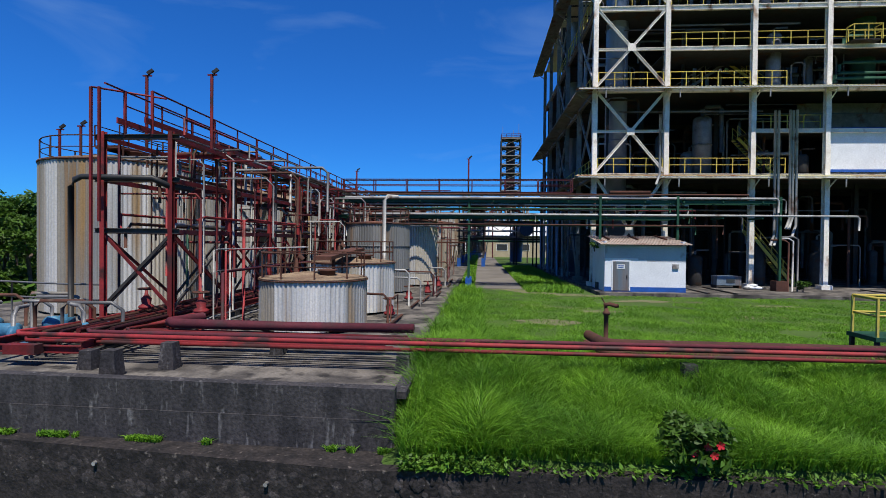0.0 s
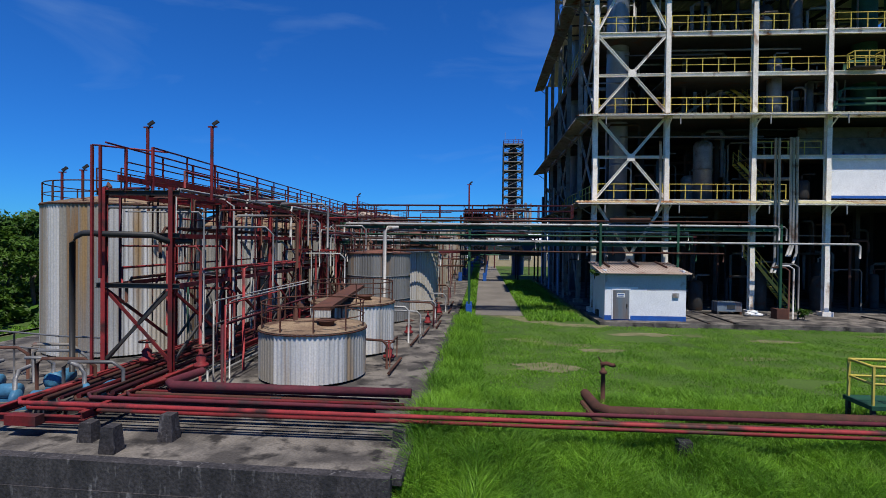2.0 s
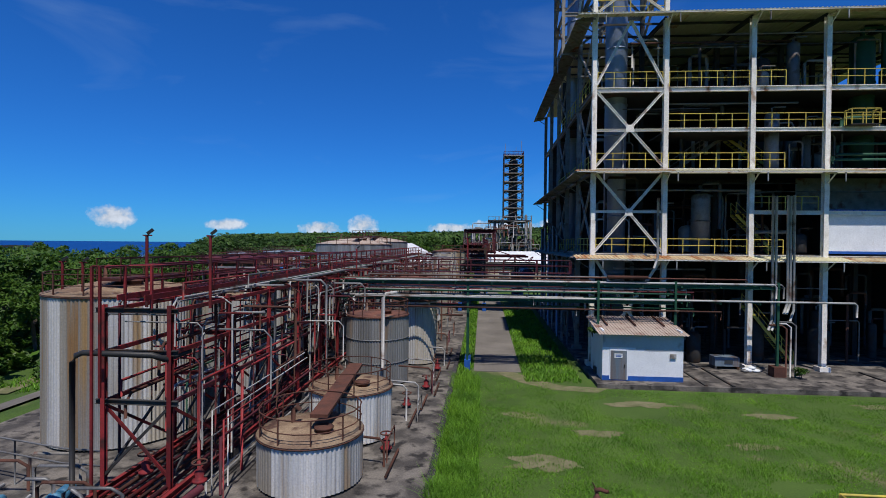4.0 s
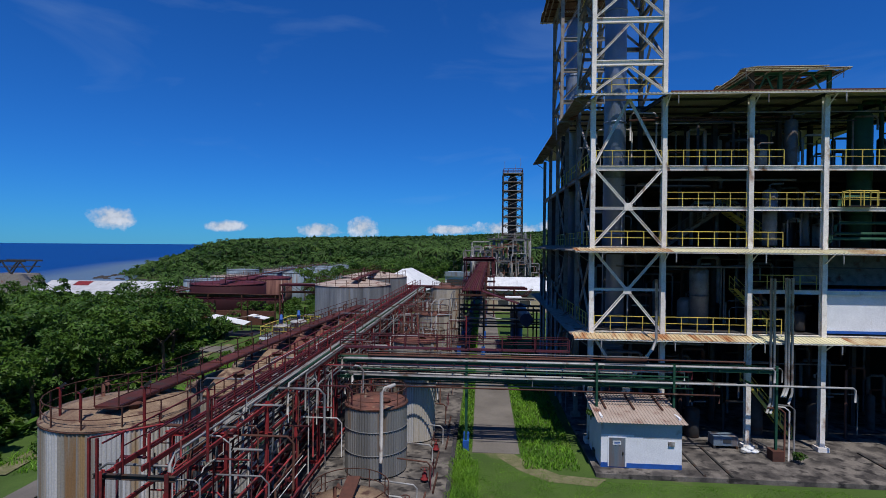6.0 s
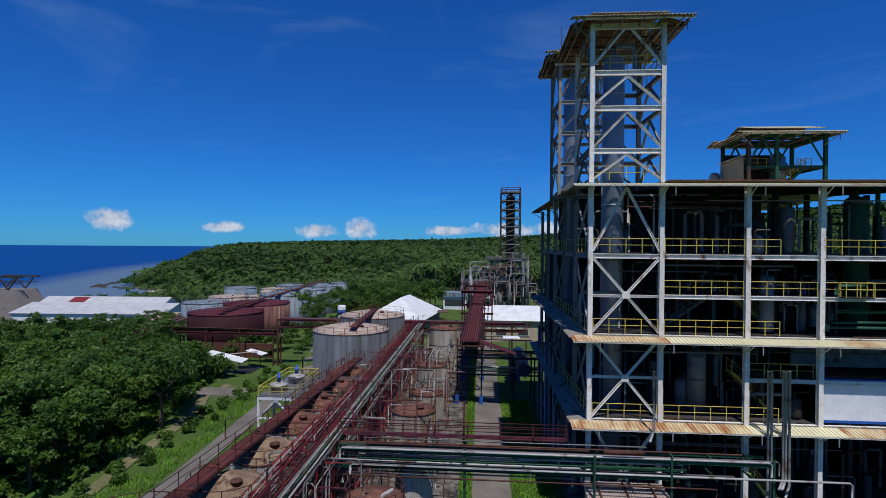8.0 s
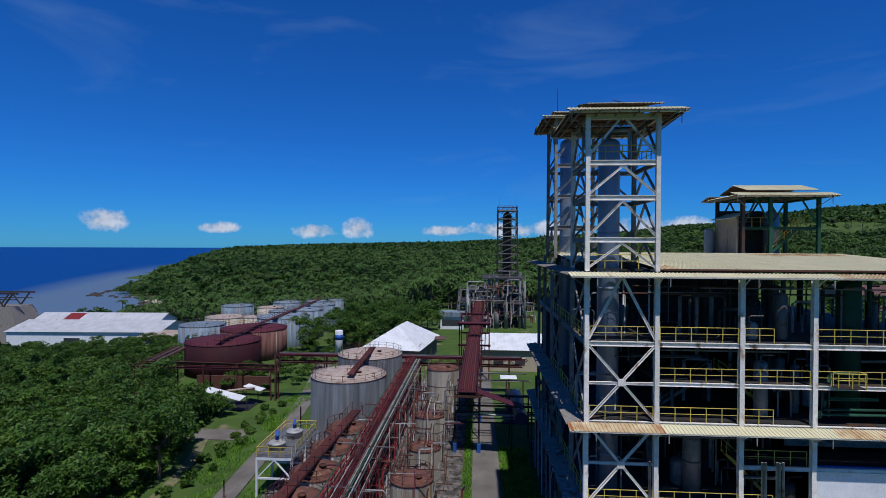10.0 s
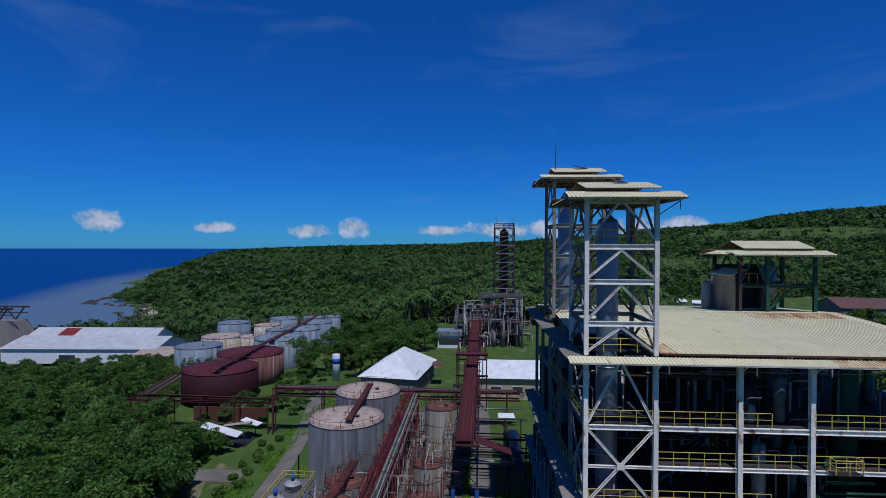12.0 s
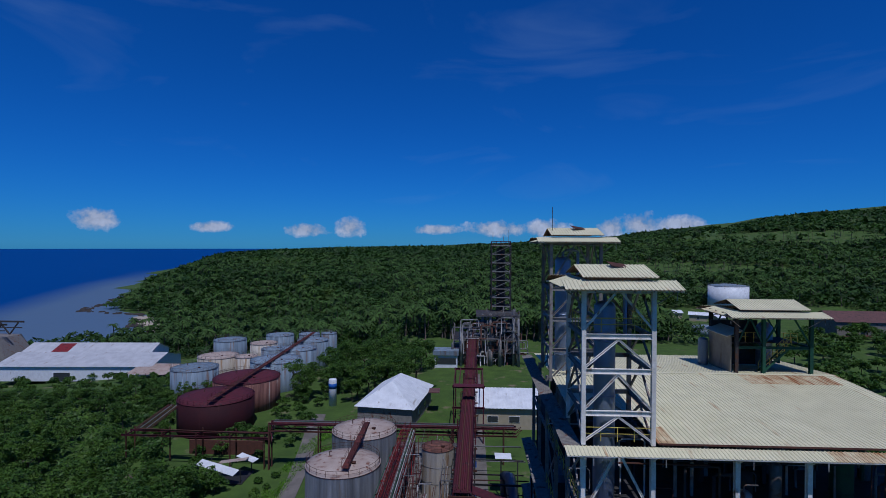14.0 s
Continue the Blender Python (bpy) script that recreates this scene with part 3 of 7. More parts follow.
def process_building():
    b = thing("process_building", 8.8, 41.3, 0.1, "open steel-framed process building with cream columns and yellow railings", "building")
    for i, x in enumerate(CX):
        for j, y in enumerate(CY):
            front = j == 0
            # shade put into the paint: cream front, grey side, dark inside
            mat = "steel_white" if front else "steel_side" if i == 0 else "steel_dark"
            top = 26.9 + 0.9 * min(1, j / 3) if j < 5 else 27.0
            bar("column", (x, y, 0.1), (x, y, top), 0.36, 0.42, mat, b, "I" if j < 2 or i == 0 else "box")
            if front or i == 0:
                part("pedestal", Mesh().box(x - 0.4, y - 0.4, 0.1, x + 0.4, y + 0.4, 0.45), mat, b)
    for z in LV:
        for x0, x1 in zip(CX, CX[1:]):
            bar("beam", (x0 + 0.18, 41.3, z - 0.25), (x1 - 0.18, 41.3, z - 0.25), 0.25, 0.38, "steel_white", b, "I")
        # side and inner beams carry the same painted shade
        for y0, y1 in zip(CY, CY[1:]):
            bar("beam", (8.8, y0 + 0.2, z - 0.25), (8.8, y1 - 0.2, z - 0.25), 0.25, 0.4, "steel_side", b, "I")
        # the floor's dark colour includes the inner shade
        part("floor", Mesh().box(9.0, 41.5, z - 0.14, 40, 73.2, z), "steel_dark", b, "shade-darkened steel floor")
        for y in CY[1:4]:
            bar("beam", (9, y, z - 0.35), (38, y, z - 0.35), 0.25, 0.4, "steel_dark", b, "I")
    for z in (12.1, 18.4):
        for i, (x0, x1) in enumerate(zip(CX, CX[1:])):
            if z == 12.1 and i in (1,):
                continue
            bar("beam", (x0 + 0.18, 41.3, z), (x1 - 0.18, 41.3, z), 0.2, 0.3 if i else 0.2, "steel_white", b, "I")
        part("platform", Mesh().box(14.4, 41.5, z + 0.02, 40, 46, z + 0.1) if z > 15 else Mesh().box(20.8, 41.5, z + 0.02, 40, 45, z + 0.1), "steel_dark", b)
    # bracing of the first bay
    for z0, z1 in ((0.5, 8.5), (9.0, 15.1), (15.6, 21.4)):
        zm = (z0 + z1) / 2
        for x in (8.95, 14.05):
            for z in (z0, z1):
                bar("brace", (x, 41.2, z), (11.5, 41.2, zm), 0.16, 0.2, "steel_white", b, "I")
        part("gusset_plate", Mesh().box(11.2, 41.08, zm - 0.28, 11.8, 41.12, zm + 0.28), "steel_white", b)
    for x in (8.95, 14.05):
        bar("brace", (x, 41.2, 21.9), (11.5, 41.2, 26.8), 0.16, 0.2, "steel_white", b, "I")
    for k in range(3):
        y0, y1 = CY[k], CY[k + 1]
        for z0, z1 in ((9.0, 15.1), (15.6, 21.4), (0.5, 8.5), (21.9, 26.6)):
            if (k + int(z0)) % 2:
                bar("brace", (8.8, y0, z0), (8.8, y1, z1), 0.14, 0.18, "steel_side", b)
                bar("brace", (8.8, y1, z0), (8.8, y0, z1), 0.14, 0.18, "steel_side", b)
    # canopies along the front and the side
    for z in (8.55, 15.15, 26.95):
        drop = 0.18
        for x0, x1, mat in ((7.3, 14.5, "roof_rusty" if z < 20 else "roof_cream"), (14.5, 20.5, "roof_rusty" if z < 10 else "roof_cream"), (20.5, 27.1, "roof_cream"), (27.1, 33.1, "roof_rusty"), (33.1, 40, "roof_cream")):
            part("canopy", ribbed_sheet(x0, 39.75, x1, 41.15, z - drop + 0.1, z - drop + 0.1, z + 0.16, z + 0.16, 0.3, 0.04), mat, b, "rust-streaked cream canopy sheet" if mat == "roof_rusty" else "cream corrugated canopy sheet")
        # side canopy and brackets: the building's shade is painted as grey
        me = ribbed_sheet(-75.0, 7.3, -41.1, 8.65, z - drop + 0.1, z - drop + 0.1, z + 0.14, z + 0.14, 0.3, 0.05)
        part("canopy", me, "steel_side", b, "side canopy sheet with shade painted in as grey", Matrix(((0, 1, 0, 0), (-1, 0, 0, 0), (0, 0, 1, 0), (0, 0, 0, 1))))
        bar("canopy_edge", (7.3, 39.8, z - drop + 0.05), (40, 39.8, z - drop + 0.05), 0.06, 0.1, "steel_white", b)
        for x in CX:
            bar("bracket", (x, 41.1, z - 0.1), (x, 39.85, z - 0.12), 0.08, 0.12, "steel_white", b)
            bar("bracket", (x, 41.1, z - 0.9), (x, 40.0, z - 0.15), 0.07, 0.07, "steel_white", b)
            bar("gutter_spout", (x + 0.5, 39.85, z - 0.85), (x + 0.5, 39.85, z - 0.1), 0.1, 0.1, "pipe_white", b, "tube")
        for y in CY:
            bar("bracket", (8.6, y, z - 0.1), (7.4, y, z - 0.12), 0.08, 0.12, "steel_side", b)
            bar("bracket", (8.6, y, z - 0.9), (7.5, y, z - 0.15), 0.07, 0.07, "steel_side", b)
    # railings of the open floors
    for z in (8.9, 15.5, 21.75):
        for i, (x0, x1) in enumerate(zip(CX, CX[1:])):
            stop = x1 - 0.25 if i != 2 else x0 + 2.4
            if i < 3 or z > 16:
                railing(b, [(x0 + 0.25, 41.25, z), (stop, 41.25, z)], 1.12, gap=1.25)
        for y0, y1 in zip(CY[:3], CY[1:]):
            railing(b, [(8.75, y0 + 0.25, z), (8.75, y1 - 0.25, z)], 1.12, gap=1.5)
    for i, (x0, x1) in enumerate(zip(CX, CX[1:])):
        if i:
            railing(b, [(x0 + 0.25, 41.35, 18.55), (x1 - 0.25, 41.35, 18.55)], 1.1, gap=1.25)
    railing(b, [(20.9, 41.6, 12.25), (25.7, 41.6, 12.25)], 1.1, gap=1.25)
    # roof
    slope = 1.05 / 18.8
    for x0, x1, y0, y1, mat in ((14.6, 16.04, 41.2, 44.6, "roof_rusty"), (14.6, 16.04, 44.6, 60, "roof_cream"), (16.04, 29.7, 41.2, 60, "roof_cream"), (29.7, 39.1, 41.2, 56.6, "roof_cream"),
                                (29.7, 39.1, 56.6, 60, "roof_rusty"), (39.1, 40.5, 41.2, 60, "roof_cream"), (9.0, 14.6, 48.2, 60, "roof_cream")):
        za, zb = 27.35 + (y0 - 41.2) * slope, 27.35 + (y1 - 41.2) * slope
        part("roof", ribbed_sheet(x0, y0, x1, y1, za, za, zb, zb, 0.36, 0.045), mat, b, "rust-streaked cream roof sheets" if mat == "roof_rusty" else "cream corrugated roof sheets")
    part("roof", ribbed_sheet(9.0, 60, 40.5, 74.5, 28.42, 28.42, 27.4, 27.4, 0.36, 0.045), "roof_cream", b)
    bar("ridge_cap", (14.6, 60, 28.44), (40.5, 60, 28.44), 0.5, 0.05, "roof_cream", b)
    bar("eave_flashing", (14.6, 41.18, 27.36), (40.5, 41.18, 27.36), 0.06, 0.14, "rust", b)
    for x in CX[1:]:
        bar("rafter", (x, 41.4, 27.0), (x, 60, 28.1), 0.2, 0.3, "steel_dark", b, "I")
    for y in range(43, 60, 3):
        bar("purlin", (9, y, 27.15 + (y - 41.2) * 0.055), (40, y, 27.15 + (y - 41.2) * 0.055), 0.1, 0.16, "steel_dark", b)
    # dark sheets added at the back and far end to deepen the inner shade
    part("rear_wall", Mesh().box(9.2, 72.6, 0.1, 39.8, 72.8, 21.6), "steel_dark", b, "added dark backing sheet for the shaded inside")
    part("side_wall", Mesh().box(39.8, 42, 0.1, 40, 72.6, 21.6), "steel_dark", b, "added dark end sheet for the shaded inside")
    part("panel_wall", Mesh().box(26.2, 41.45, 9.0, 40, 41.6, 12.0), "wall_white", b, "white panel wall with blue bands")
    part("band", Mesh().box(26.2, 41.41, 9.0, 40, 41.46, 9.2), "blue", b)
    part("band", Mesh().box(26.2, 41.41, 12.0, 40, 41.62, 12.35), "blue", b)
    # recessed pale panel, its dimness put into the grey colour
    part("panel_wall", Mesh().box(26.2, 45.4, 12.4, 40, 45.5, 15.2), "steel_side", b)
    # dark sheet added to close off the sky behind the upper floor
    part("rear_wall", Mesh().box(9.2, 60.6, 21.8, 31.5, 60.75, 28.0), "steel_dark", b)
    return b


BUILDING = process_building()


def column_tower(x0, x1, y0, y1, zb, levels, eave, label, mat_front="steel_white"):
    t = thing("column_tower", x0, y0, zb, label, "steel tower", "towers on the process building")
    for x in (x0, x1):
        for y in (y0, y1):
            # front takes mat_front; shade of the other faces is put into grey steel
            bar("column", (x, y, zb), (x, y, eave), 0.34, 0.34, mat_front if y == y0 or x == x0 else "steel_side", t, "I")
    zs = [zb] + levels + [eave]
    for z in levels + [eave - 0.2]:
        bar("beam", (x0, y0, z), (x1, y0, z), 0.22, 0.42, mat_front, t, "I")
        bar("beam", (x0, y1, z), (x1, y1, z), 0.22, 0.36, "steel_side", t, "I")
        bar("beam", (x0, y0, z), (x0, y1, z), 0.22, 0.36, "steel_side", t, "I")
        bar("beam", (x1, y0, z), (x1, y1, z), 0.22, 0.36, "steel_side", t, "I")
    xm, ym = (x0 + x1) / 2, (y0 + y1) / 2
    for k, (a, b) in enumerate(zip(zs, zs[1:])):
        last = k == len(zs) - 2
        for x, y, ax, ay in ((x0, y0, xm, y0), (x1, y0, xm, y0), (x0, y1, xm, y1), (x1, y1, xm, y1), (x0, y0, x0, ym), (x0, y1, x0, ym), (x1, y0, x1, ym), (x1, y1, x1, ym)):
            p, q = (x, y, a + 0.2), (ax, ay, b - 0.25)
            if last:
                q, p = (x, y, a + 0.5), (ax, ay, b - 0.1)
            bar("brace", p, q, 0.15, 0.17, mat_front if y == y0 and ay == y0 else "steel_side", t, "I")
    return t


def hipped_cap(t, x0, y0, x1, y1, ze, rise, torn=True):
    """The two-tier corrugated roof of a tower: an eave ring and a raised ridge part."""
    xm0, xm1, ym0, ym1 = x0 + 1.7, x1 - 1.7, y0 + 1.7, y1 - 1.7
    rot = Matrix(((0, 1, 0, 0), (-1, 0, 0, 0), (0, 0, 1, 0), (0, 0, 0, 1)))
    yc = (y0 + y1) / 2
    for name, mat, z, label in (("roof", "roof_cream", ze, "cream corrugated tower roof"), ("roof_lining", "roof_under", ze - 0.06, "brown rusty underside of the roof sheets")):
        zr = z + rise
        part(name, ribbed_sheet(x0, y0, x1, ym0 + 0.2, z, z, zr, zr, 0.3, 0.04), mat, t, label)
        part(name, ribbed_sheet(x0, y1, x1, ym1 - 0.2, z, z, zr, zr, 0.3, 0.04), mat, t, label)
        part(name, ribbed_sheet(-ym1, x0, -ym0, xm0 + 0.2, z, z, zr, zr, 0.3, 0.04), mat, t, label, rot)
        part(name, ribbed_sheet(-ym1, x1, -ym0, xm1 - 0.2, z, z, zr, zr, 0.3, 0.04), mat, t, label, rot)
        part(name, ribbed_sheet(xm0 - 0.1, ym0 - 0.2, xm1 + 0.3, yc, zr + 0.25, zr + 0.25, zr + 1.1, zr + 1.1, 0.3, 0.04), mat, t, label)
        part(name, ribbed_sheet(xm0 - 0.1, ym1 + 0.2, xm1 + 0.3, yc, zr + 0.25, zr + 0.25, zr + 1.1, zr + 1.1, 0.3, 0.04), mat, t, label)
    for k in range(6):
        x = x0 + 0.8 + (x1 - x0 - 1.6) * k / 5
        bar("rafter", (x, y0 + 0.1, ze - 0.14), (x, y1 - 0.1, ze - 0.14), 0.08, 0.12, "steel_side", t)
    for k in range(1, 5):
        y = y0 + (y1 - y0) * k / 5
        bar("purlin", (x0 + 0.1, y, ze - 0.02), (x1 - 0.1, y, ze - 0.02), 0.08, 0.1, "rust", t)
    for x in (x0, x1):
        bar("eave_strut", (x + (1.7 if x == x0 else -1.7), y0 + 1.6, ze - 1.3), (x + (0.1 if x == x0 else -0.1), y0 + 1.0, ze - 0.1), 0.07, 0.07, "steel_side", t)
        bar("eave_hanger", (x + (0.3 if x == x0 else -0.3), y0 + 0.9, ze - 0.9), (x + (0.3 if x == x0 else -0.3), y0 + 0.9, ze), 0.05, 0.05, "pipe_white", t)
    for x in (x0 + 0.3, x1 - 0.3):
        bar("eave_beam", (x, y0, ze - 0.1), (x, y1, ze - 0.1), 0.1, 0.14, "steel_side", t)
    for y in (y0 + 0.3, y1 - 0.3):
        bar("eave_beam", (x0, y, ze - 0.1), (x1, y, ze - 0.1), 0.1, 0.14, "steel_white", t)
    if torn:
        part("loose_sheet", Mesh().box(-1.1, -0.5, 0, 1.1, 0.5, 0.03), "rust", t, "loose rusty roof sheet", pose((xm0 + xm1) / 2 + 0.9, yc - 0.6, ze + rise + 1.05, 20, 8, 20))


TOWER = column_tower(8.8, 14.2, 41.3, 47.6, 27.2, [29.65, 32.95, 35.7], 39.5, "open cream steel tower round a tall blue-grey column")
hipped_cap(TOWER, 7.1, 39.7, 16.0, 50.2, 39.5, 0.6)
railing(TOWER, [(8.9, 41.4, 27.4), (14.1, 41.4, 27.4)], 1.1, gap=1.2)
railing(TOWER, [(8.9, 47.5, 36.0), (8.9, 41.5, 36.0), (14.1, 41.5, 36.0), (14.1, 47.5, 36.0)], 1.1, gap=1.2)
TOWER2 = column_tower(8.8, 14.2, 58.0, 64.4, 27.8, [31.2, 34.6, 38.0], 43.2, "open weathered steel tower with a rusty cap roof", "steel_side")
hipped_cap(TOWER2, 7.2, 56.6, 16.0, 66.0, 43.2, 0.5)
bar("antenna", (9.2, 60.0, 43.6), (9.2, 60.0, 47.2), 0.07, 0.07, "steel_dark", TOWER2, "tube")


def vessel(x, y, z0, z1, r, mat, label, name="process_column"):
    v = thing(name, x, y, z0, label, "process vessel", "process columns")
    h = r * 0.6
    part("shell", Mesh().lathe([(r, z0), (r, z1 - h), (r * 0.92, z1 - h * 0.55), (r * 0.65, z1 - h * 0.2), (r * 0.3, z1 - 0.03), (0.02, z1)], 28, x, y), mat, v)
    z = z0 + 2.5
    while z < z1 - 1.5:
        part("flange", Mesh().lathe([(r + 0.01, z), (r + 0.06, z), (r + 0.06, z + 0.1), (r + 0.01, z + 0.1)], 28, x, y), mat, v)
        z += 4.6
    part("nozzle", Mesh().tube([(x, y, z1 - 0.05), (x, y, z1 + 0.5), (x + 0.25, y, z1 + 0.75), (x + r + 0.6, y, z1 + 0.75), (x + r + 0.8, y, z1 + 0.5), (x + r + 0.8, y, z1 - 3)], 0.16), mat, v)
    return v


vessel(11.2, 44.4, 0.12, 38.2, 0.88, "column_blue", "tall blue-grey distillation column in the tower")
vessel(10.6, 61.0, 0.12, 41.5, 0.9, "column_blue", "tall blue-grey distillation column in the rear tower")
vessel(18.0, 44.0, 8.95, 13.9, 0.72, "pipe_grey", "grey vertical process vessel with domed top")
vessel(30.6, 44.5, 15.55, 26.5, 0.85, "green", "green vertical process vessel on the upper floor")

# ---- hut ----
def hut():
    h = thing("hut", 11.4, 38.5, 0.1, "small white hut with blue base band and sheet roof", "hut")
    part("wall", Mesh().box(8.65, 36.7, 0.1, 14.1, 36.85, 3.3), "wall_white", h)
    part("wall", Mesh().box(8.65, 36.85, 0.1, 8.8, 40.6, 3.6), "wall_white", h)
    part("wall", Mesh().box(13.95, 36.85, 0.1, 14.1, 40.6, 3.6), "wall_white", h)
    part("wall", Mesh().box(8.8, 40.45, 0.1, 13.95, 40.6, 3.6), "wall_white", h)
    part("base_band", Mesh().box(8.64, 36.68, 0.1, 14.11, 36.7, 0.45), "blue", h, "blue painted base band")
    part("roof", ribbed_sheet(8.3, 36.2, 14.35, 41.0, 3.38, 3.38, 4.0, 4.0, 0.22, 0.03), "tank_roof_pale", h, "weathered grey sheet roof with rust")
    part("bare_render", Mesh().box(8.66, 36.692, 2.42, 10.9, 36.704, 3.3).box(10.9, 36.692, 2.3, 11.5, 36.704, 3.3).box(11.5, 36.692, 2.2, 14.09, 36.704, 3.3), "roof_grey", h, "grey render where the white paint has peeled")
    d = part("door", Mesh().box(9.2, 36.64, 0.2, 10.3, 36.7, 2.2), "clad_blue", h, "grey-blue metal door with a notice")
    part("door_frame", Mesh().box(9.12, 36.66, 0.2, 9.2, 36.72, 2.28).box(10.3, 36.66, 0.2, 10.38, 36.72, 2.28).box(9.2, 36.66, 2.2, 10.3, 36.72, 2.28), "wall_white", h)
    part("handle", Mesh().box(10.1, 36.58, 1.05, 10.16, 36.64, 1.25), "black", d)
    part("notice", Mesh().box(9.45, 36.62, 1.7, 10.0, 36.64, 2.0), "roof_white", d, "white notice plate")
    part("notice_line", Mesh().box(9.52, 36.61, 1.88, 9.93, 36.62, 1.93).box(9.55, 36.61, 1.77, 9.9, 36.62, 1.82), "blue", d)
    part("meter_box", Mesh().box(13.2, 36.6, 1.75, 13.6, 36.7, 2.05), "pipe_white", h)
    for x in (9.3, 11.3, 13.3):
        bar("roof_batten", (x, 38.2, 3.75), (x, 40.8, 4.06), 0.12, 0.1, "rust", h)
    return h


hut()


# ---- tanks ----
def clad_sheet(r, ang, h, ribs=5):
    """One cladding sheet of a round tank: a short arc with square ribs, standing on z 0, centred on +x."""
    v, f = [], []
    n = ribs * 4
    for i in range(n + 1):
        a = -ang / 2 + ang * i / n
        q = r + (0.035 if i % 4 in (1, 2) else 0.0)
        v += [(q * math.cos(a), q * math.sin(a), 0), (q * math.cos(a), q * math.sin(a), h)]
    k = len(v)
    v += [(r * 0.985 * math.cos(s * ang / 2), r * 0.985 * math.sin(s * ang / 2), z) for s in (-1, 1) for z in (0, h)]
    f = [(2 * i, 2 * i + 2, 2 * i + 3, 2 * i + 1) for i in range(n)]
    f += [(k + 1, 1, 2 * n + 1, k + 3), (k, k + 1, k + 3, k + 2)]
    return Mesh().add(v, f)


def tank(x, y, r, h, mat, roof, label, group, dome=0.5, rail=True, sheets=True, z=0.0, walkway=False, rail_mat="rust", base=True):
    t = thing("storage_tank", x, y, z, label, "tank", group)
    if sheets:
        n = max(8, round(2 * math.pi * r / 0.95))
        ang = 2 * math.pi / n
        data = clad_sheet(r, ang, h - 0.1).data("cladding_sheet", mat)
        other = clad_sheet(r, ang, h - 0.1).data("cladding_sheet", "clad_tan") if mat == "clad" else data
        pick = random.Random(int(x * 7 + y * 13))
        for i in range(n):
            part("cladding_sheet", other if pick.random() < 0.22 else data, mat, t, "", pose(x, y, z + 0.1, 0, 0, math.degrees(i * ang)))
    else:
        me = Mesh().lathe([(r, z), (r, z + h)], 48, x, y)
        part("shell", me, mat, t)
    part("roof", Mesh().lathe([(r + 0.05, z + h), (r + 0.05, z + h + 0.04), (r * 0.66, z + h + dome * 0.5), (r * 0.33, z + h + dome * 0.85), (0.05, z + h + dome)], 40, x, y), roof, t, "rusty shallow domed roof")
    part("rim", Mesh().lathe([(r + 0.03, z + h - 0.06), (r + 0.08, z + h - 0.06), (r + 0.08, z + h - 0.01), (r + 0.03, z + h - 0.01)], 40, x, y), rail_mat, t)
    for k in (1, 2):
        if h > 4 and mat in ("clad_dark", "clad_tan"):
            part("hoop", Mesh().lathe([(r + 0.02, z + h * k / 3), (r + 0.06, z + h * k / 3), (r + 0.06, z + h * k / 3 + 0.06), (r + 0.02, z + h * k / 3 + 0.06)], 40, x, y), "pipe_grey", t)
    if rail:
        n = max(10, round(2 * math.pi * r / 1.7))
        ring = [(x + r * 0.98 * math.cos(2 * math.pi * i / n), y + r * 0.98 * math.sin(2 * math.pi * i / n), z + h + 0.02) for i in range(n + 1)]
        fine = [(x + r * 0.98 * math.cos(2 * math.pi * i / (n * 2)), y + r * 0.98 * math.sin(2 * math.pi * i / (n * 2)), z + h + 1.0) for i in range(n * 2 + 1)]
        top = place(new("railing", Mesh().tube(fine, 0.028, 6).data("top_rail", rail_mat)), Matrix(), t)
        part("mid_rail", Mesh().tube([(a, b, c - 0.5) for a, b, c in fine], 0.022, 6), rail_mat, top)
        for p in ring[:-1]:
            bar("post", p, (p[0], p[1], p[2] + 1.0), 0.05, 0.05, rail_mat, top)
    part("manhole", Mesh().lathe([(0.3, z + h + dome * 0.4), (0.3, z + h + dome * 0.75 + 0.12), (0.38, z + h + dome * 0.75 + 0.12), (0.38, z + h + dome * 0.75 + 0.18), (0.02, z + h + dome * 0.75 + 0.22)], 16, x + r * 0.35, y - r * 0.3), "rust", t)
    part("vent", Mesh().tube([(x - r * 0.4, y + r * 0.1, z + h + dome * 0.4), (x - r * 0.4, y + r * 0.1, z + h + dome + 0.5), (x - r * 0.4 + 0.15, y + r * 0.1, z + h + dome + 0.62), (x - r * 0.4 + 0.3, y + r * 0.1, z + h + dome + 0.45)], 0.09), "rust", t)
    return t


tank(-17.85, 25.1, 3.45, 6.95, "clad", "tank_roof", "large grey corrugated tank with rust stains and railed roof", "tanks of the main row", 0.6)
for y in (32.7, 38.9, 45.2, 51.4, 57.7, 64.0):
    tank(-16.0, y, 2.6, 6.2, "clad", "tank_roof_red" if y > 40 else "tank_roof", "grey corrugated tank with rusty domed roof in the row", "tanks of the main row", 1.05)
tank(-6.55, 20.35, 2.05, 1.95, "clad", "tank_roof", "low ribbed grey tank with tan rusty roof", "small tanks by the pad edge", 0.25)
tank(-6.2, 25.4, 2.0, 2.4, "clad", "tank_roof", "ribbed grey tank with rusty roof and railing", "small tanks by the pad edge", 0.25)
tank(-6.9, 35.4, 2.1, 4.6, "clad_dark", "tank_roof_red", "dull grey tank with hoops and rusty top", "tanks of the second row", 0.2)
tank(-4.9, 41.4, 1.5, 5.0, "clad", "tank_roof_red", "pale grey clad tank streaked with rust", "tanks of the second row", 0.3)
tank(-6.2, 51.0, 2.1, 6.0, "clad_tan", "tank_roof_red", "tan stained clad tank with rusty roof", "tanks of the second row", 0.4)
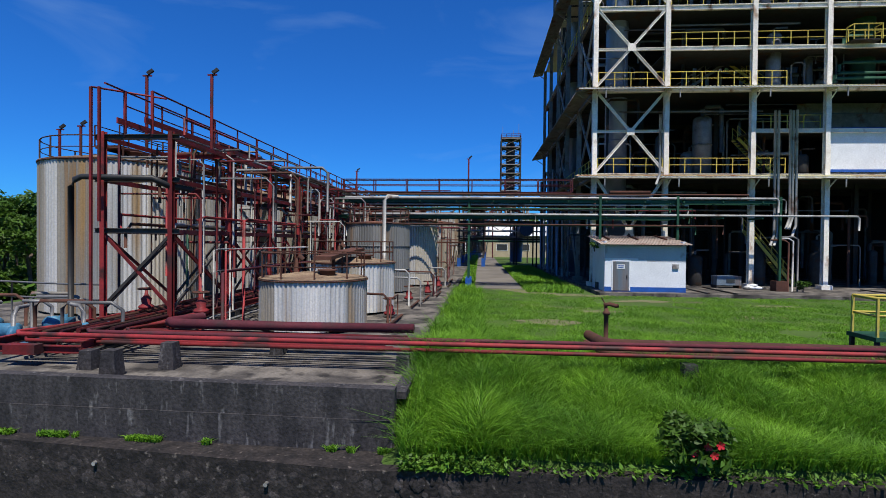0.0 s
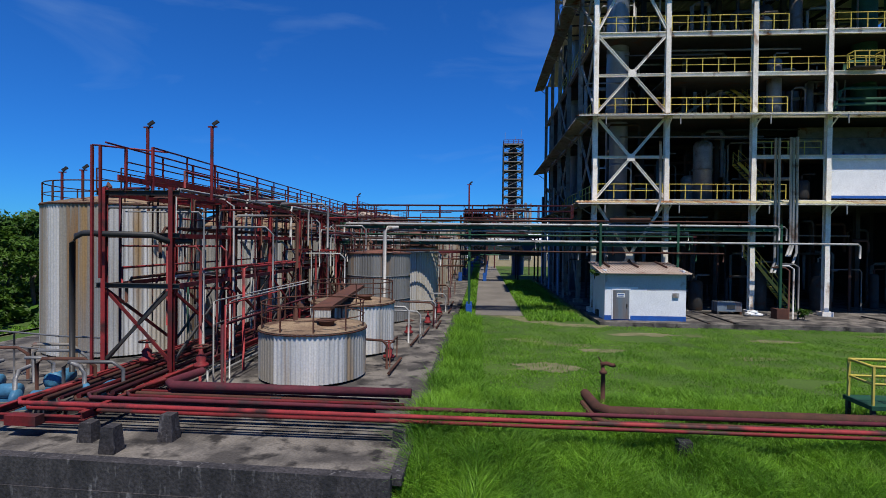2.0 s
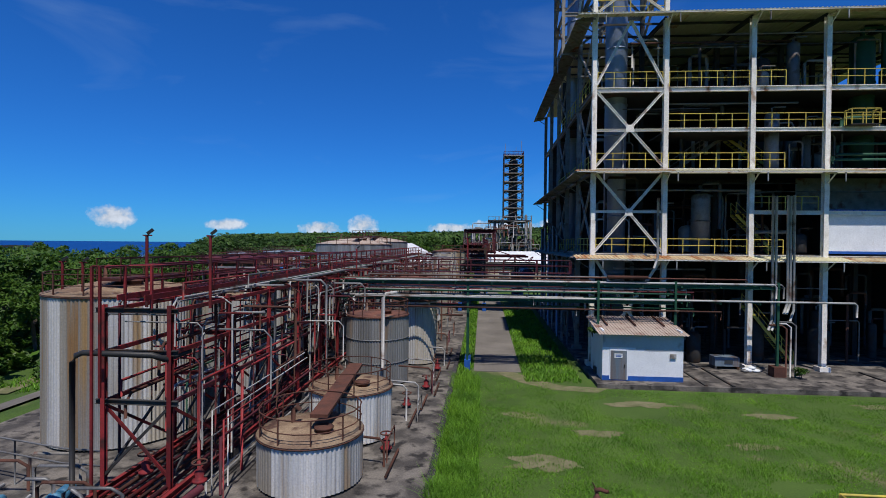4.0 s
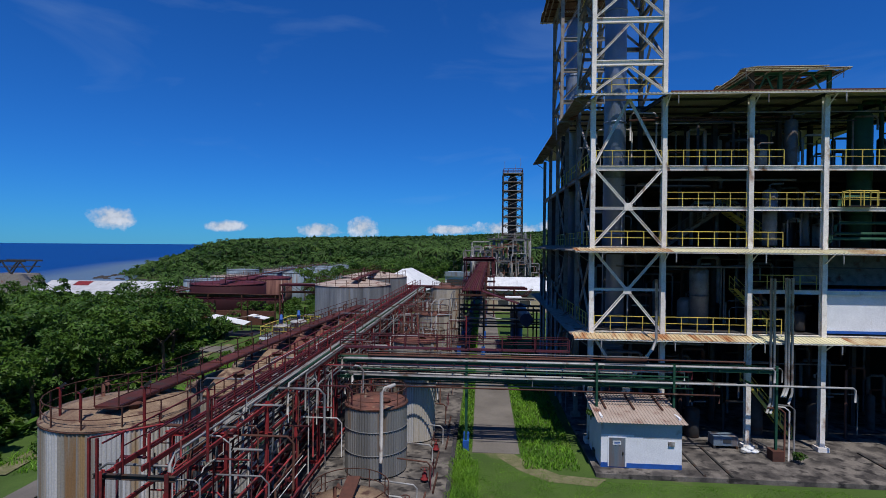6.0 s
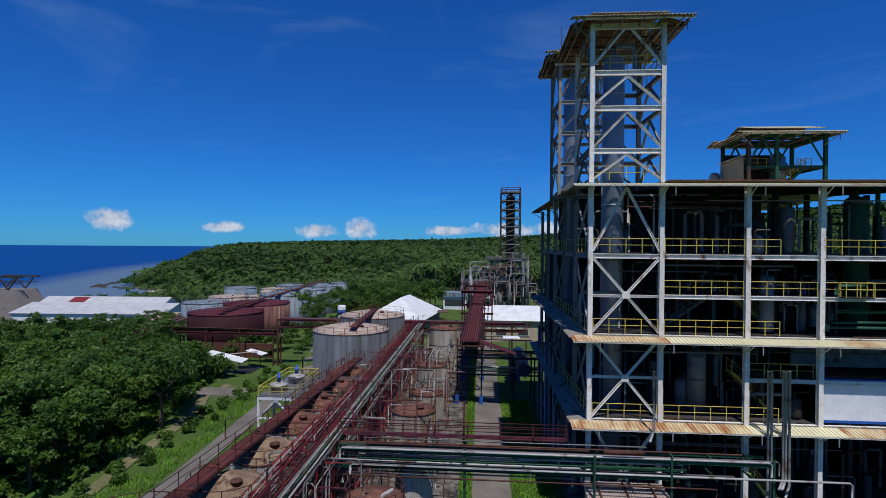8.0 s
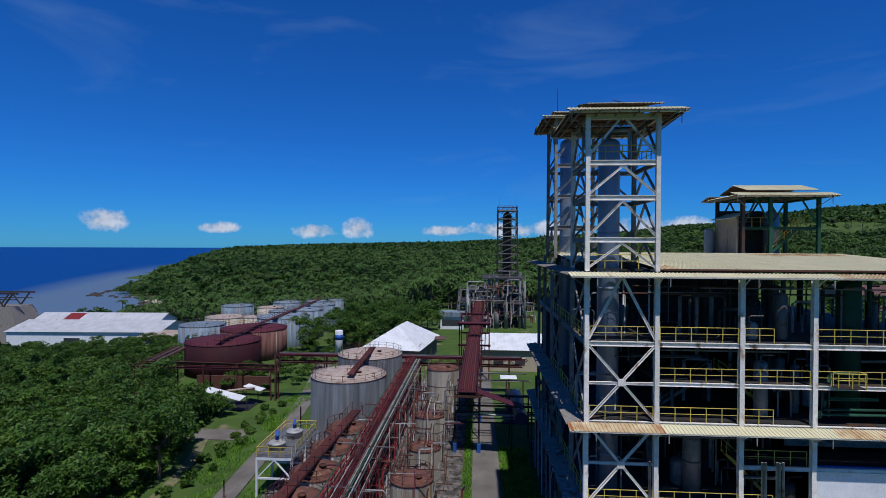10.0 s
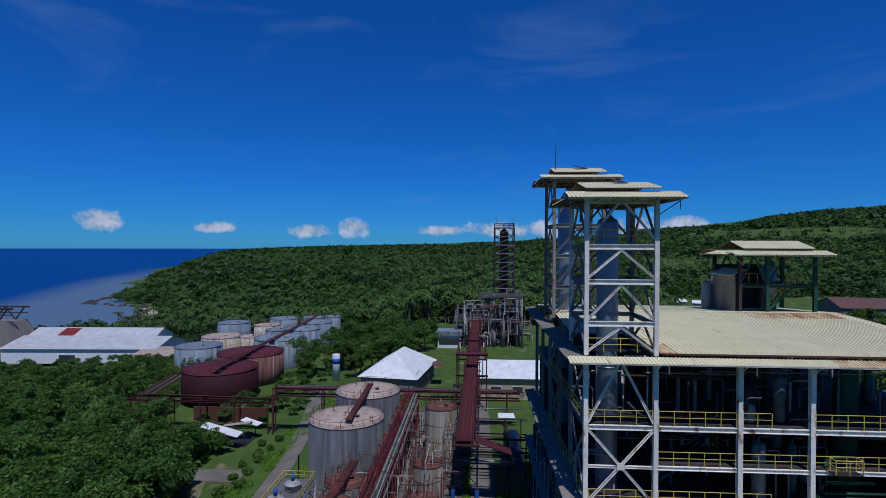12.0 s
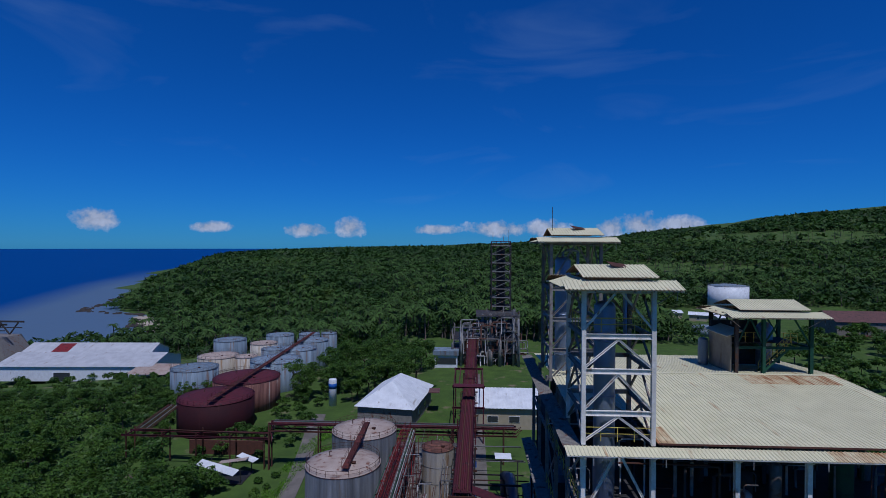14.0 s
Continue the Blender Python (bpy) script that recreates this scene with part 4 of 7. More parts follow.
tank(-6.3, 64.6, 2.0, 3.9, "clad_tan", "tank_roof_red", "tan stained clad tank with rusty roof", "tanks of the second row", 0.4)
tank(-6.2, 70.6, 2.0, 6.0, "clad_tan", "tank_roof_red", "tan stained clad tank with rusty roof", "tanks of the second row", 0.4)
tank(-5.6, 89.0, 2.7, 8.1, "clad_tan", "tank_roof_red", "tall tan stained tank with railed rusty roof", "tanks of the second row", 0.4)
tank(-19.5, 78.9, 5.7, 9.2, "clad_old", "tank_roof_pale", "large grey corrugated tank with dirty pale roof", "large tanks beyond the row", 0.9)
tank(-19.0, 92.5, 5.7, 9.6, "clad_old", "tank_roof_pale", "large grey corrugated tank with dirty pale roof", "large tanks beyond the row", 0.9)
tank(-62.3, 124.6, 8.8, 9.6, "dark_red", "maroon", "large dark red tank with faded roof", "far storage tanks", 0.6, sheets=False, z=-4.2, rail_mat="maroon")
tank(-62.4, 142.4, 8.9, 9.8, "tank_streaked", "maroon", "large tank with dark red roof and rust-streaked side", "far storage tanks", 0.6, sheets=False, z=-4.2, rail_mat="maroon")
FAR_TANKS = [(-87.5, 161.0, 7.1, 3.4, 0), (-88.0, 177.5, 6.8, 3.6, 1), (-96.0, 203.5, 6.2, 4.4, 0), (-61.6, 162.0, 7.8, 6.2, 0), (-59.9, 178.6, 6.2, 6.4, 0), (-59.6, 194.2, 5.8, 6.4, 0),
             (-57.6, 209.5, 3.2, 6.4, 0), (-70.6, 184.5, 4.6, 5.0, 0), (-78.6, 194.5, 5.0, 5.0, 1), (-79.0, 212.5, 5.6, 5.0, 0), (-77.0, 175.5, 3.8, 4.0, 1), (-66.5, 212.0, 4.2, 5.6, 0)]
for x, y, r, top, tan in FAR_TANKS:
    tank(x, y, r, top + 8.5, "clad_tan" if tan else "clad_blue", "tank_roof_pale" if tan else "clad_blue", "tan stained storage tank with railed roof" if tan else "pale blue-grey storage tank with railed roof", "far storage tanks", 0.5, sheets=False, z=-8.5, rail_mat="pipe_grey")


# ---- red pipe rack beside the tank row ----
rng = random.Random(7)
RY = [17.6 + 4.3 * i for i in range(20)]
RX0, RX1 = -13.3, -10.8


def pipe_rack():
    r = thing("pipe_rack", -12, 17.6, 0.0, "long weathered red steel pipe rack beside the tanks", "pipe rack")
    for j, y in enumerate(RY):
        for x in (RX0, RX1):
            bar("post", (x, y, 0.0), (x, y, 7.2), 0.16, 0.18, "red", r, "I")
        for z in (3.7, 5.5, 7.0):
            bar("cross_beam", (RX0 - 0.3, y, z), (RX1 + 0.3, y, z), 0.14, 0.18, "red" if j % 3 else "steel_dark", r, "I")
        bar("walk_post", (-12.5, y, 7.0), (-12.5, y, 8.6), 0.08, 0.08, "red", r)
        bar("walk_post", (-11.5, y, 7.0), (-11.5, y, 8.6), 0.08, 0.08, "red", r)
        if j < len(RY) - 1:
            y1 = RY[j + 1]
            ym = (y + y1) / 2
            for x in (RX0, RX1):
                for z in (3.7, 5.5, 7.0):
                    bar("rail_beam", (x, y, z - 0.02), (x, y1, z - 0.02), 0.1, 0.16, "red" if z > 4 else "maroon", r)
                if j % 2 == 0 or j < 2:
                    bar("brace", (x, y, 0.9), (x, y1, 3.6), 0.07, 0.1, "steel_dark", r)
                    bar("brace", (x, y1, 0.9), (x, y, 3.6), 0.07, 0.1, "red", r)
            for x in (-12.5, -11.5):
                bar("walk_post", (x, ym, 7.55), (x, ym, 8.6), 0.05, 0.05, "red", r)
            bar("hanger", (RX0 + 0.6, ym, 5.5), (RX0 + 0.6, ym, 7.0), 0.05, 0.05, "rust", r)
            bar("hanger", (RX1 - 0.5, ym, 3.7), (RX1 - 0.5, ym, 7.0), 0.05, 0.05, "red", r)
    bar("brace", (RX0, 17.6, 1.0), (RX1, 17.6, 3.6), 0.07, 0.1, "steel_dark", r)
    bar("brace", (RX1, 17.6, 1.0), (RX0, 17.6, 3.6), 0.07, 0.1, "red", r)
    # the walkway on top
    for i in range(26):
        y = 20.6 + i * 3.02
        me = Mesh()
        for k in range(4):
            me.box(-12.4 + k * 0.24, y, 7.56, -12.34 + k * 0.24, y + 3.0, 7.6)
        for k in range(3):
            me.box(-12.45, y + 0.2 + k, 7.52, -11.55, y + 0.26 + k, 7.56)
        part("walk_grating", me, "maroon", r)
    for x in (-12.5, -11.5):
        part("hand_rail", Mesh().tube([(x, 16.6 if x < -12 else 17.6, 8.6), (x, RY[-1], 8.6)], 0.035, 6), "red", r)
        part("mid_rail", Mesh().tube([(x, 17.6, 8.1), (x, RY[-1], 8.1)], 0.028, 6), "red", r)
        bar("stringer", (x, 17.2, 7.5), (x, RY[-1], 7.5), 0.06, 0.2, "red", r)
    for x in (-13.3, -13.0):
        bar("end_post", (x, 17.0, 4.0 if x > -13.2 else 0.0), (x, 17.0, 8.6), 0.08, 0.08, "red", r)
    for x, z in ((-13.3, 8.6),):
        part("hand_rail", Mesh().tube([(x, 17.0, z), (-11.6, 18.6, z)], 0.035, 6), "red", r)
    return r


pipe_rack()
RACK_PIPES = [("pipe_white", 0.10), ("pipe_grey", 0.07), ("rust", 0.09), ("maroon", 0.07), ("pipe_grey", 0.05), ("rust", 0.06), ("green", 0.06), ("pipe_white", 0.06), ("red", 0.06)]
for z in (3.86, 5.68, 7.18):
    x = RX0 + 0.25
    k = 0
    while x < RX1 - 0.15:
        mat, rad = RACK_PIPES[(k * 4 + int(z)) % len(RACK_PIPES)]
        y0, y1 = 17.3 + rng.random() * 9, RY[-1] - rng.random() * 25
        drop = z - 1.2 - rng.random() * 1.5
        path = [(x, y1 + 0.0, z - 1.0), (x, y1, z + rad), (x, y0 + 0.3, z + rad), (x, y0, z + rad - 0.3), (x, y0, z - drop * (0.3 + 0.7 * (k % 2)))]
        pipe("process_pipe", path, rad * 0.62, mat, None, "long %s process pipe running along the rack" % {"pipe_white": "pale lagged", "pipe_grey": "grey steel", "rust": "rusty", "maroon": "dull maroon", "green": "dark green", "red": "red painted"}[mat], "pipe", "pipes on the rack")
        x += 0.24 + rng.random() * 0.12
        k += 1
for i, (x, z, mat, rad) in enumerate(((-11.3, 7.3, "pipe_white", 0.06), (-11.05, 7.32, "green", 0.06), (-10.8, 7.3, "pipe_white", 0.07), (-10.55, 7.28, "pipe_grey", 0.06), (-10.5, 6.1, "pipe_white", 0.05), (-10.5, 5.8, "pipe_grey", 0.06), (-13.55, 7.25, "green", 0.05))):
    pipe("process_pipe", [(x, 24.5 + 2.3 * i, z - 2.2), (x, 24.5 + 2.3 * i, z - 0.2), (x, 24.7 + 2.3 * i, z), (x, 99, z)], rad, mat, None, "long %s pipe on the edge of the rack" % {"pipe_white": "pale", "green": "dark green", "pipe_grey": "grey"}[mat], "pipe", "pipes on the rack")
# branch pipes from the rack to both rows of tanks, and dropping pipes
for i, y in enumerate([19.5, 22.3, 27, 30.6, 33.1, 36.4, 40, 44, 47.3, 50.5, 54, 57, 60.8, 64, 67.5, 71, 75, 80, 86]):
    z = (5.9, 6.5, 7.4, 4.6)[i % 4]
    mat = ("pipe_grey", "rust", "pipe_grey", "pipe_white", "maroon")[i % 5]
    words = {"pipe_white": "white lagged", "rust": "rusty", "pipe_grey": "grey", "maroon": "maroon"}[mat]
    if y < 68:
        pipe("branch_pipe", [(-14.8, y, 6.6), (-14.8, y, z + 0.5), (-14.5, y, z + 0.7), (-11.9, y, z + 0.7), (-11.6, y, z + 0.4), (-11.6, y, z - 1.2)], 0.05 + 0.02 * (i % 2), mat, None, words + " branch pipe bending down to the rack", "pipe", "branch pipes")
    pipe("branch_pipe", [(-11.2, y + 1, 1.0 + i % 3 * 0.4), (-11.2, y + 1, z - 0.3), (-10.9, y + 1, z), (-8.6, y + 1, z), (-8.3, y + 1, z - 0.3), (-8.3, y + 1, z - 2.4)], 0.035 + 0.015 * (i % 3), mat, None, words + " branch pipe from the rack to the second row", "pipe", "branch pipes")
    pipe("drop_pipe", [(-10.45 - (i % 2) * 0.3, y + 2.0, 0.4), (-10.45 - (i % 2) * 0.3, y + 2.0, 6.8), (-10.9, y + 2.0, 7.1), (-11.6, y + 2, 7.1)], 0.036, ("pipe_white", "maroon", "rust")[i % 3], None, ("pale", "maroon", "rusty")[i % 3] + " upright pipe on the side of the rack", "pipe", "drop pipes")
pipe("black_pipe", [(-14.1, 17.1, 0.7), (-14.1, 17.1, 5.2), (-13.95, 17.1, 5.45), (-13.7, 17.1, 5.55), (-11.2, 17.2, 5.5), (-10.9, 17.5, 5.3), (-10.9, 19, 5.3)], 0.1, "black", None, "thick black pipe bending over the rack front", "pipe")

# walkway over the tank row, and the one over the far large tanks
def tank_walk(x0, y0, x1, y1, z0, z1, mat, label, w=0.55, rail=True):
    t = thing("tank_walkway", x0, y0, z0, label, "walkway", "tank walkways")
    n = max(2, int(abs(y1 - y0) / 3))
    for i in range(n):
        a, b = i / n, (i + 1) / n - 0.004
        bar("walk_plate", (x0 + (x1 - x0) * a, y0 + (y1 - y0) * a, z0 + (z1 - z0) * a), (x0 + (x1 - x0) * b, y0 + (y1 - y0) * b, z0 + (z1 - z0) * b), w * 2, 0.14, mat, t)
    if rail:
        for s in (-1, 1):
            railing(t, [(x0 + s * w, y0, z0), (x1 + s * w, y1, z1)], 1.0, mat, 2.2, 0.025)
    for i in range(0, n, 2):
        a = (i + 0.5) / n
        bar("leg", (x0 + (x1 - x0) * a, y0 + (y1 - y0) * a, z0 - 0.9), (x0 + (x1 - x0) * a, y0 + (y1 - y0) * a, z0), 0.12, 0.12, mat, t)
    return t


tank_walk(-17.2, 23.0, -15.6, 67.5, 7.65, 7.3, "oxide", "dark oxide-red walkway laid across the tank roofs", 0.6)
tank_walk(-18.2, 74.6, -18.6, 93, 10.2, 10.6, "oxide", "dark oxide-red walkway across the two large tanks", 0.5)
tank_walk(-59.8, 116.5, -62.6, 206, 6.7, 7.3, "oxide", "rusty walkway across the far storage tanks", 0.7)
tank_walk(-6.0, 19.6, -6.4, 27.2, 2.75, 3.0, "rust", "short rusty walkway over the small tanks", 0.35, False)

# lamp masts on the rack and the large tank
def lamp_mast(x, y, z0, z1, label):
    p = thing("lamp_mast", x, y, z0, label, "lamp mast", "lamp masts")
    bar("mast", (x, y, z0), (x, y, z1), 0.12, 0.12, "red", p, "tube")
    part("lamp_head", Mesh().box(-0.13, -0.07, -0.05, 0.13, 0.07, 0.06), "black", p, "", pose(x + 0.14, y, z1 + 0.12, 0, -40, 20))
    part("bracket", Mesh().box(x - 0.16, y - 0.03, z1 - 0.05, x + 0.2, y + 0.03, z1), "red", p)


for x, y, z0, z1 in ((-12.9, 19.4, 6.9, 9.75), (-10.3, 19.4, 6.9, 9.75), (-0.9, 40.6, 5.4, 9.9), (-9.8, 41, 7, 9.0)):
    lamp_mast(x, y, z0, z1, "slim red lamp mast with a dark floodlight")
for x, y in ((-19.6, 23.1), (-18.0, 22.4)):
    lamp_mast(x, y, 6.95, 8.5, "short mast with floodlight on the tank rim")

# ---- red ground pipes at the front ----
FRONT = [(-12.9, 30, 13.45, 0.78, 0.06, "red"), (-12.9, 30, 13.7, 0.56, 0.05, "red"), (-11.5, 12, 14.3, 0.72, 0.06, "maroon"), (-10.5, -2, 14.6, 0.72, 0.05, "red"), (-9.6, -1.9, 15.3, 0.85, 0.14, "maroon"), (3.6, 26, 15.2, 0.52, 0.16, "rust"), (3.4, 26, 14.6, 0.4, 0.08, "rust")]
for i, (x0, x1, y, z, r, mat) in enumerate(FRONT):
    pipe("ground_pipe", [(x0, y + 2.2, z - 0.1), (x0, y + 0.3, z), (x0 + 0.3, y, z), ((x0 + x1) / 2, y + 0.03, z - 0.02), (x1, y, z)], r, mat, None, {"red": "red painted pipe low over the ground", "maroon": "dull maroon pipe low over the ground", "rust": "rusty red pipe lying in the grass"}[mat], "pipe", "ground pipes")
for i in range(7):
    y = 13.9 + 0.27 * i
    pipe("ground_pipe", [(-12.6 + 0.3 * i, y + 2.5, 0.6), (-12.6 + 0.3 * i, y + 0.25, 0.6), (-12.35 + 0.3 * i, y, 0.6), (-2.3 - 0.25 * (i % 3), y, 0.55)], (0.045, 0.035, 0.06)[i % 3], ("red", "maroon", "rust")[i % 3], None, ("red", "dull maroon", "rusty")[i % 3] + " pipe across the front of the pad", "pipe", "ground pipes")
for i, x in enumerate((-12.7, -12.35, -12.0, -11.65, -11.3, -10.9)):
    pipe("ground_pipe", [(x, 13.8 + 0.2 * i, 0.72), (x, 44 - 3 * i, 0.7)], 0.06 + 0.02 * (i % 2), ("red", "rust", "maroon")[i % 3], None, "red and rusty pipe along the foot of the rack", "pipe", "ground pipes")
low = thing("pipe_support_frame", -12, 14, 0.0, "low red steel frame carrying the ground pipes", "pipe rack")
for x in (-13.2, -10.6):
    bar("side_beam", (x, 13.2, 0.55), (x, 48, 0.55), 0.16, 0.24, "red", low, "I")
for y in (13.3, 17.6, 21.9, 26.2, 30.5, 34.8, 39.1):
    bar("cross_beam", (-13.2, y, 0.42), (-10.6, y, 0.42), 0.14, 0.2, "red", low, "I")
bar("end_box", (-12.6, 13.1, 0.45), (-11.7, 13.1, 0.45), 0.3, 0.26, "red", low)


def plinth(x, y, h, w=0.38):
    return single("concrete_plinth", Mesh().add([(x + sx * w * k, y + sy * w * k, z) for z, k in ((0.0, 0.55), (h, 0.42)) for sx, sy in ((-1, -1), (1, -1), (1, 1), (-1, 1))], [(3, 2, 1, 0), (4, 5, 6, 7), (0, 1, 5, 4), (1, 2, 6, 5), (2, 3, 7, 6), (3, 0, 4, 7)]), "concrete_black", "black stained concrete plinth under the pipes", "plinth", "pipe plinths")


for x, y, h in ((-9.1, 12.35, 0.66), (-8.15, 13.25, 0.7), (-10.2, 13.0, 0.5), (-12.8, 14.5, 0.4), (-1.95, 13.5, 0.45), (-13.2, 21.9, 0.42), (-10.6, 21.9, 0.42), (-10.6, 26.2, 0.42), (-10.6, 30.5, 0.42), (5.3, 13.5, 0.42), (-6.0, 15.3, 0.62)):
    plinth(x, y, h)


def hydrant():
    h = thing("fire_monitor", 4.15, 17.3, 0.0, "rusty red fire monitor standing in the grass", "hydrant")
    part("pipe", Mesh().lathe([(0.16, 0), (0.16, 0.06), (0.075, 0.08), (0.075, 1.1), (0.12, 1.12), (0.12, 1.2), (0.07, 1.22), (0.07, 1.32)], 14, 4.15, 17.3), "rust", h)
    part("barrel", Mesh().tube([(4.15, 17.3, 1.3), (4.1, 17.3, 1.42), (4.25, 17.28, 1.46), (4.45, 17.25, 1.4), (4.52, 17.25, 1.42)], 0.065), "rust", h)
    part("handle", Mesh().tube([(4.15, 17.3, 1.4), (4.0, 17.35, 1.66)], 0.02), "rust", h)


hydrant()


def platform():
    p = thing("access_platform", 12.4, 16, 0.0, "low dark platform with yellow handrails in the grass", "platform")
    part("deck", Mesh().box(11.2, 15.5, 0.72, 16.5, 16.7, 0.84), "green", p, "dark green deck plate")
    for x in (11.3, 13.6, 16.2):
        for y in (15.6, 16.6):
            bar("leg", (x, y, -0.1), (x, y, 0.72), 0.1, 0.1, "steel_dark", p)
    railing(p, [(16.2, 15.6, 0.84), (11.9, 15.6, 0.84), (11.3, 15.6, 0.84), (11.3, 16.6, 0.84), (16.2, 16.6, 0.84)], 1.1, gap=1.4, r=0.035)


platform()

# pumps and valves by the pad's front edge
def pump(x, y, turn, mat="pump_blue"):
    m = pose(x, y, 0, 0, 0, turn)
    p = thing("pump", x, y, 0, "blue painted pump with motor on a concrete base", "pump", "pumps", turn=turn)
    part("base", Mesh().box(-0.8, -0.3, 0, 0.8, 0.3, 0.22), "concrete", p, "", m)
    rot = m @ pose(0.25, 0, 0.5, 0, 90, 0)
    part("motor", Mesh().lathe([(0.18, -0.05), (0.24, 0), (0.24, 0.5), (0.2, 0.56), (0.05, 0.58)], 18), mat, p, "", rot)
    part("shaft", Mesh().lathe([(0.06, -0.3), (0.06, 0)], 10), "pipe_grey", p, "", rot)
    part("casing", Mesh().lathe([(0.12, -0.55), (0.3, -0.5), (0.3, -0.36), (0.1, -0.28)], 18), mat, p, "", rot)
    part("outlet", Mesh().tube([(-0.2, 0, 0.7), (-0.2, 0, 1.1), (-0.2, 0.25, 1.3), (-0.2, 0.9, 1.3)], 0.06), "pipe_grey", p, "", m)
    part("foot", Mesh().box(-0.3, -0.2, 0.22, 0.7, 0.2, 0.3), mat, p, "", m)


for x, y, a in ((-13.6, 14.6, 20), (-15.2, 15.2, 15), (-16.8, 16.2, 15), (-14.4, 16.8, 100), (-12.2, 15.6, 60)):
    pump(x, y, a)
for i, (x, y) in enumerate(((-14.6, 16.2), (-15.8, 17.4), (-16.9, 18.4), (-18.3, 17.6), (-13.4, 15.9))):
    pipe("suction_pipe", [(x, y, 0.2), (x, y, 1.15 + 0.1 * (i % 2)), (x + 0.2, y, 1.35), (x + 1.6, y + 0.1, 1.35), (x + 1.9, y + 0.2, 1.1), (x + 1.9, y + 0.2, 0.2)], 0.055, ("rust", "pipe_grey", "steel_side")[i % 3], None, "dull suction pipe over the pumps", "pipe", "pump pipes")
for z in (1.2, 1.75):
    pipe("yard_rail", [(-26, 20.5, z), (-15.2, 18.0, z), (-13.6, 17.9, z)], 0.035, "pipe_grey", None, "grey pipe rail beside the large tank", "rail", "yard rails")
for x, y in ((-22.8, 19.8), (-20.2, 19.2), (-17.7, 18.6)):
    single("yard_rail_post", Mesh().tube([(x, y, 0), (x, y, 1.75)], 0.035), "pipe_grey", "grey post of the yard rail", "post", "yard rail posts")


def valve(x, y, z, s=1.0):
    v = thing("valve", x, y, z, "rusty red gate valve with handwheel", "valve", "valves")
    part("body", Mesh().lathe([(0.12 * s, 0), (0.2 * s, 0.04 * s), (0.2 * s, 0.1 * s), (0.11 * s, 0.16 * s), (0.14 * s, 0.3 * s), (0.05 * s, 0.42 * s), (0.03 * s, 0.6 * s)], 14, x, y), "red", v, "", pose(0, 0, z))
    part("handwheel", Mesh().tube([(x + 0.2 * s * math.cos(a * 0.5236), y + 0.2 * s * math.sin(a * 0.5236), z + 0.58 * s) for a in range(13)], 0.025 * s, 6), "rust", v)


for i, (x, y, z) in enumerate(((-9.8, 17.8, 0.8), (-12.1, 18.2, 0.85), (-9.3, 22.6, 0.1), (-4.0, 23.2, 0.1), (-4.0, 29.6, 0.1), (-3.3, 33.5, 0.1), (-3.0, 38.5, 0.1), (-9.0, 29.4, 0.1))):
    valve(x, y, z, 1.3)
# pad-edge pipework beside the small tanks
for i, (x, y, h) in enumerate(((-3.8, 21.6, 1.2), (-3.7, 27.4, 1.9), (-3.4, 30.2, 1.3), (-2.9, 33, 1.5), (-3.1, 36.6, 1.2), (-2.6, 40, 1.4), (-2.7, 44.5, 1.7))):
    pipe("yard_pipe", [(x - 2.2, y + 0.4, h), (x - 0.2, y, h), (x, y, h - 0.2), (x, y, 0.0)], 0.05, "pipe_white" if i % 3 else "rust", None, "pale thin pipe bending down to the pad", "pipe", "yard pipes")
    pipe("yard_pipe", [(x + 0.3, y - 1.2, 0.12), (x + 0.35, y + 1.6, 0.12)], 0.06, "rust", None, "rusty pipe lying on the pad", "pipe", "yard pipes")
pipe("standpipe", [(-6.0, 32.6, 1.5), (-6.0, 32.6, 6.0), (-5.8, 32.6, 6.25), (-5.3, 33.4, 6.3)], 0.11, "pipe_white", None, "tall pale standpipe before the dull grey tank", "pipe")

# ---- green pipe bridge across the lane ----
def pipe_bridge():
    b = thing("pipe_bridge", -0.8, 39.2, 0.0, "green steel pipe bridge with white pipes across the lane", "pipe bridge")
    for x, y in ((-0.8, 39.1), (-0.8, 40.6), (8.75, 38.7), (14.3, 38.9), (21.6, 39.2)):
        bar("post", (x, y, 0.1), (x, y, 6.9), 0.16, 0.16, "green", b, "I")
        if x < 0:
            part("foot", Mesh().box(x - 0.22, y - 0.22, 0.0, x + 0.22, y + 0.22, 0.75), "blue", b, "bright blue painted footing")
        else:
            part("foot", Mesh().box(x - 0.25, y - 0.25, 0.0, x + 0.25, y + 0.25, 0.6), "concrete", b)
    for y in (39.0, 40.6):
        bar("girder", (-10.8, y + 0.1, 6.5), (21.6, y, 6.5), 0.12, 0.2, "green", b, "I")
        bar("girder", (-10.8, y + 0.1, 5.3), (14.3, y, 5.3), 0.14, 0.2, "green", b, "I")
    for i in range(12):
        x = -10 + i * 2.75
        bar("cross_beam", (x, 38.9, 6.5), (x, 40.9, 6.5), 0.1, 0.14, "green", b)
        bar("cross_beam", (x, 38.9, 5.35), (x, 40.9, 5.35), 0.1, 0.14, "green", b)
    part("walk_plate", Mesh().box(-10.8, 40.2, 7.25, 7.0, 41.0, 7.31), "maroon", b, "maroon walkway plate")
    railing(b, [(-10.8, 40.2, 7.3), (7.0, 40.2, 7.3)], 0.95, "maroon", 2.6, 0.04)
    railing(b, [(-10.8, 41.0, 7.3), (7.0, 41.0, 7.3)], 0.95, "maroon", 2.6, 0.04)
    return b


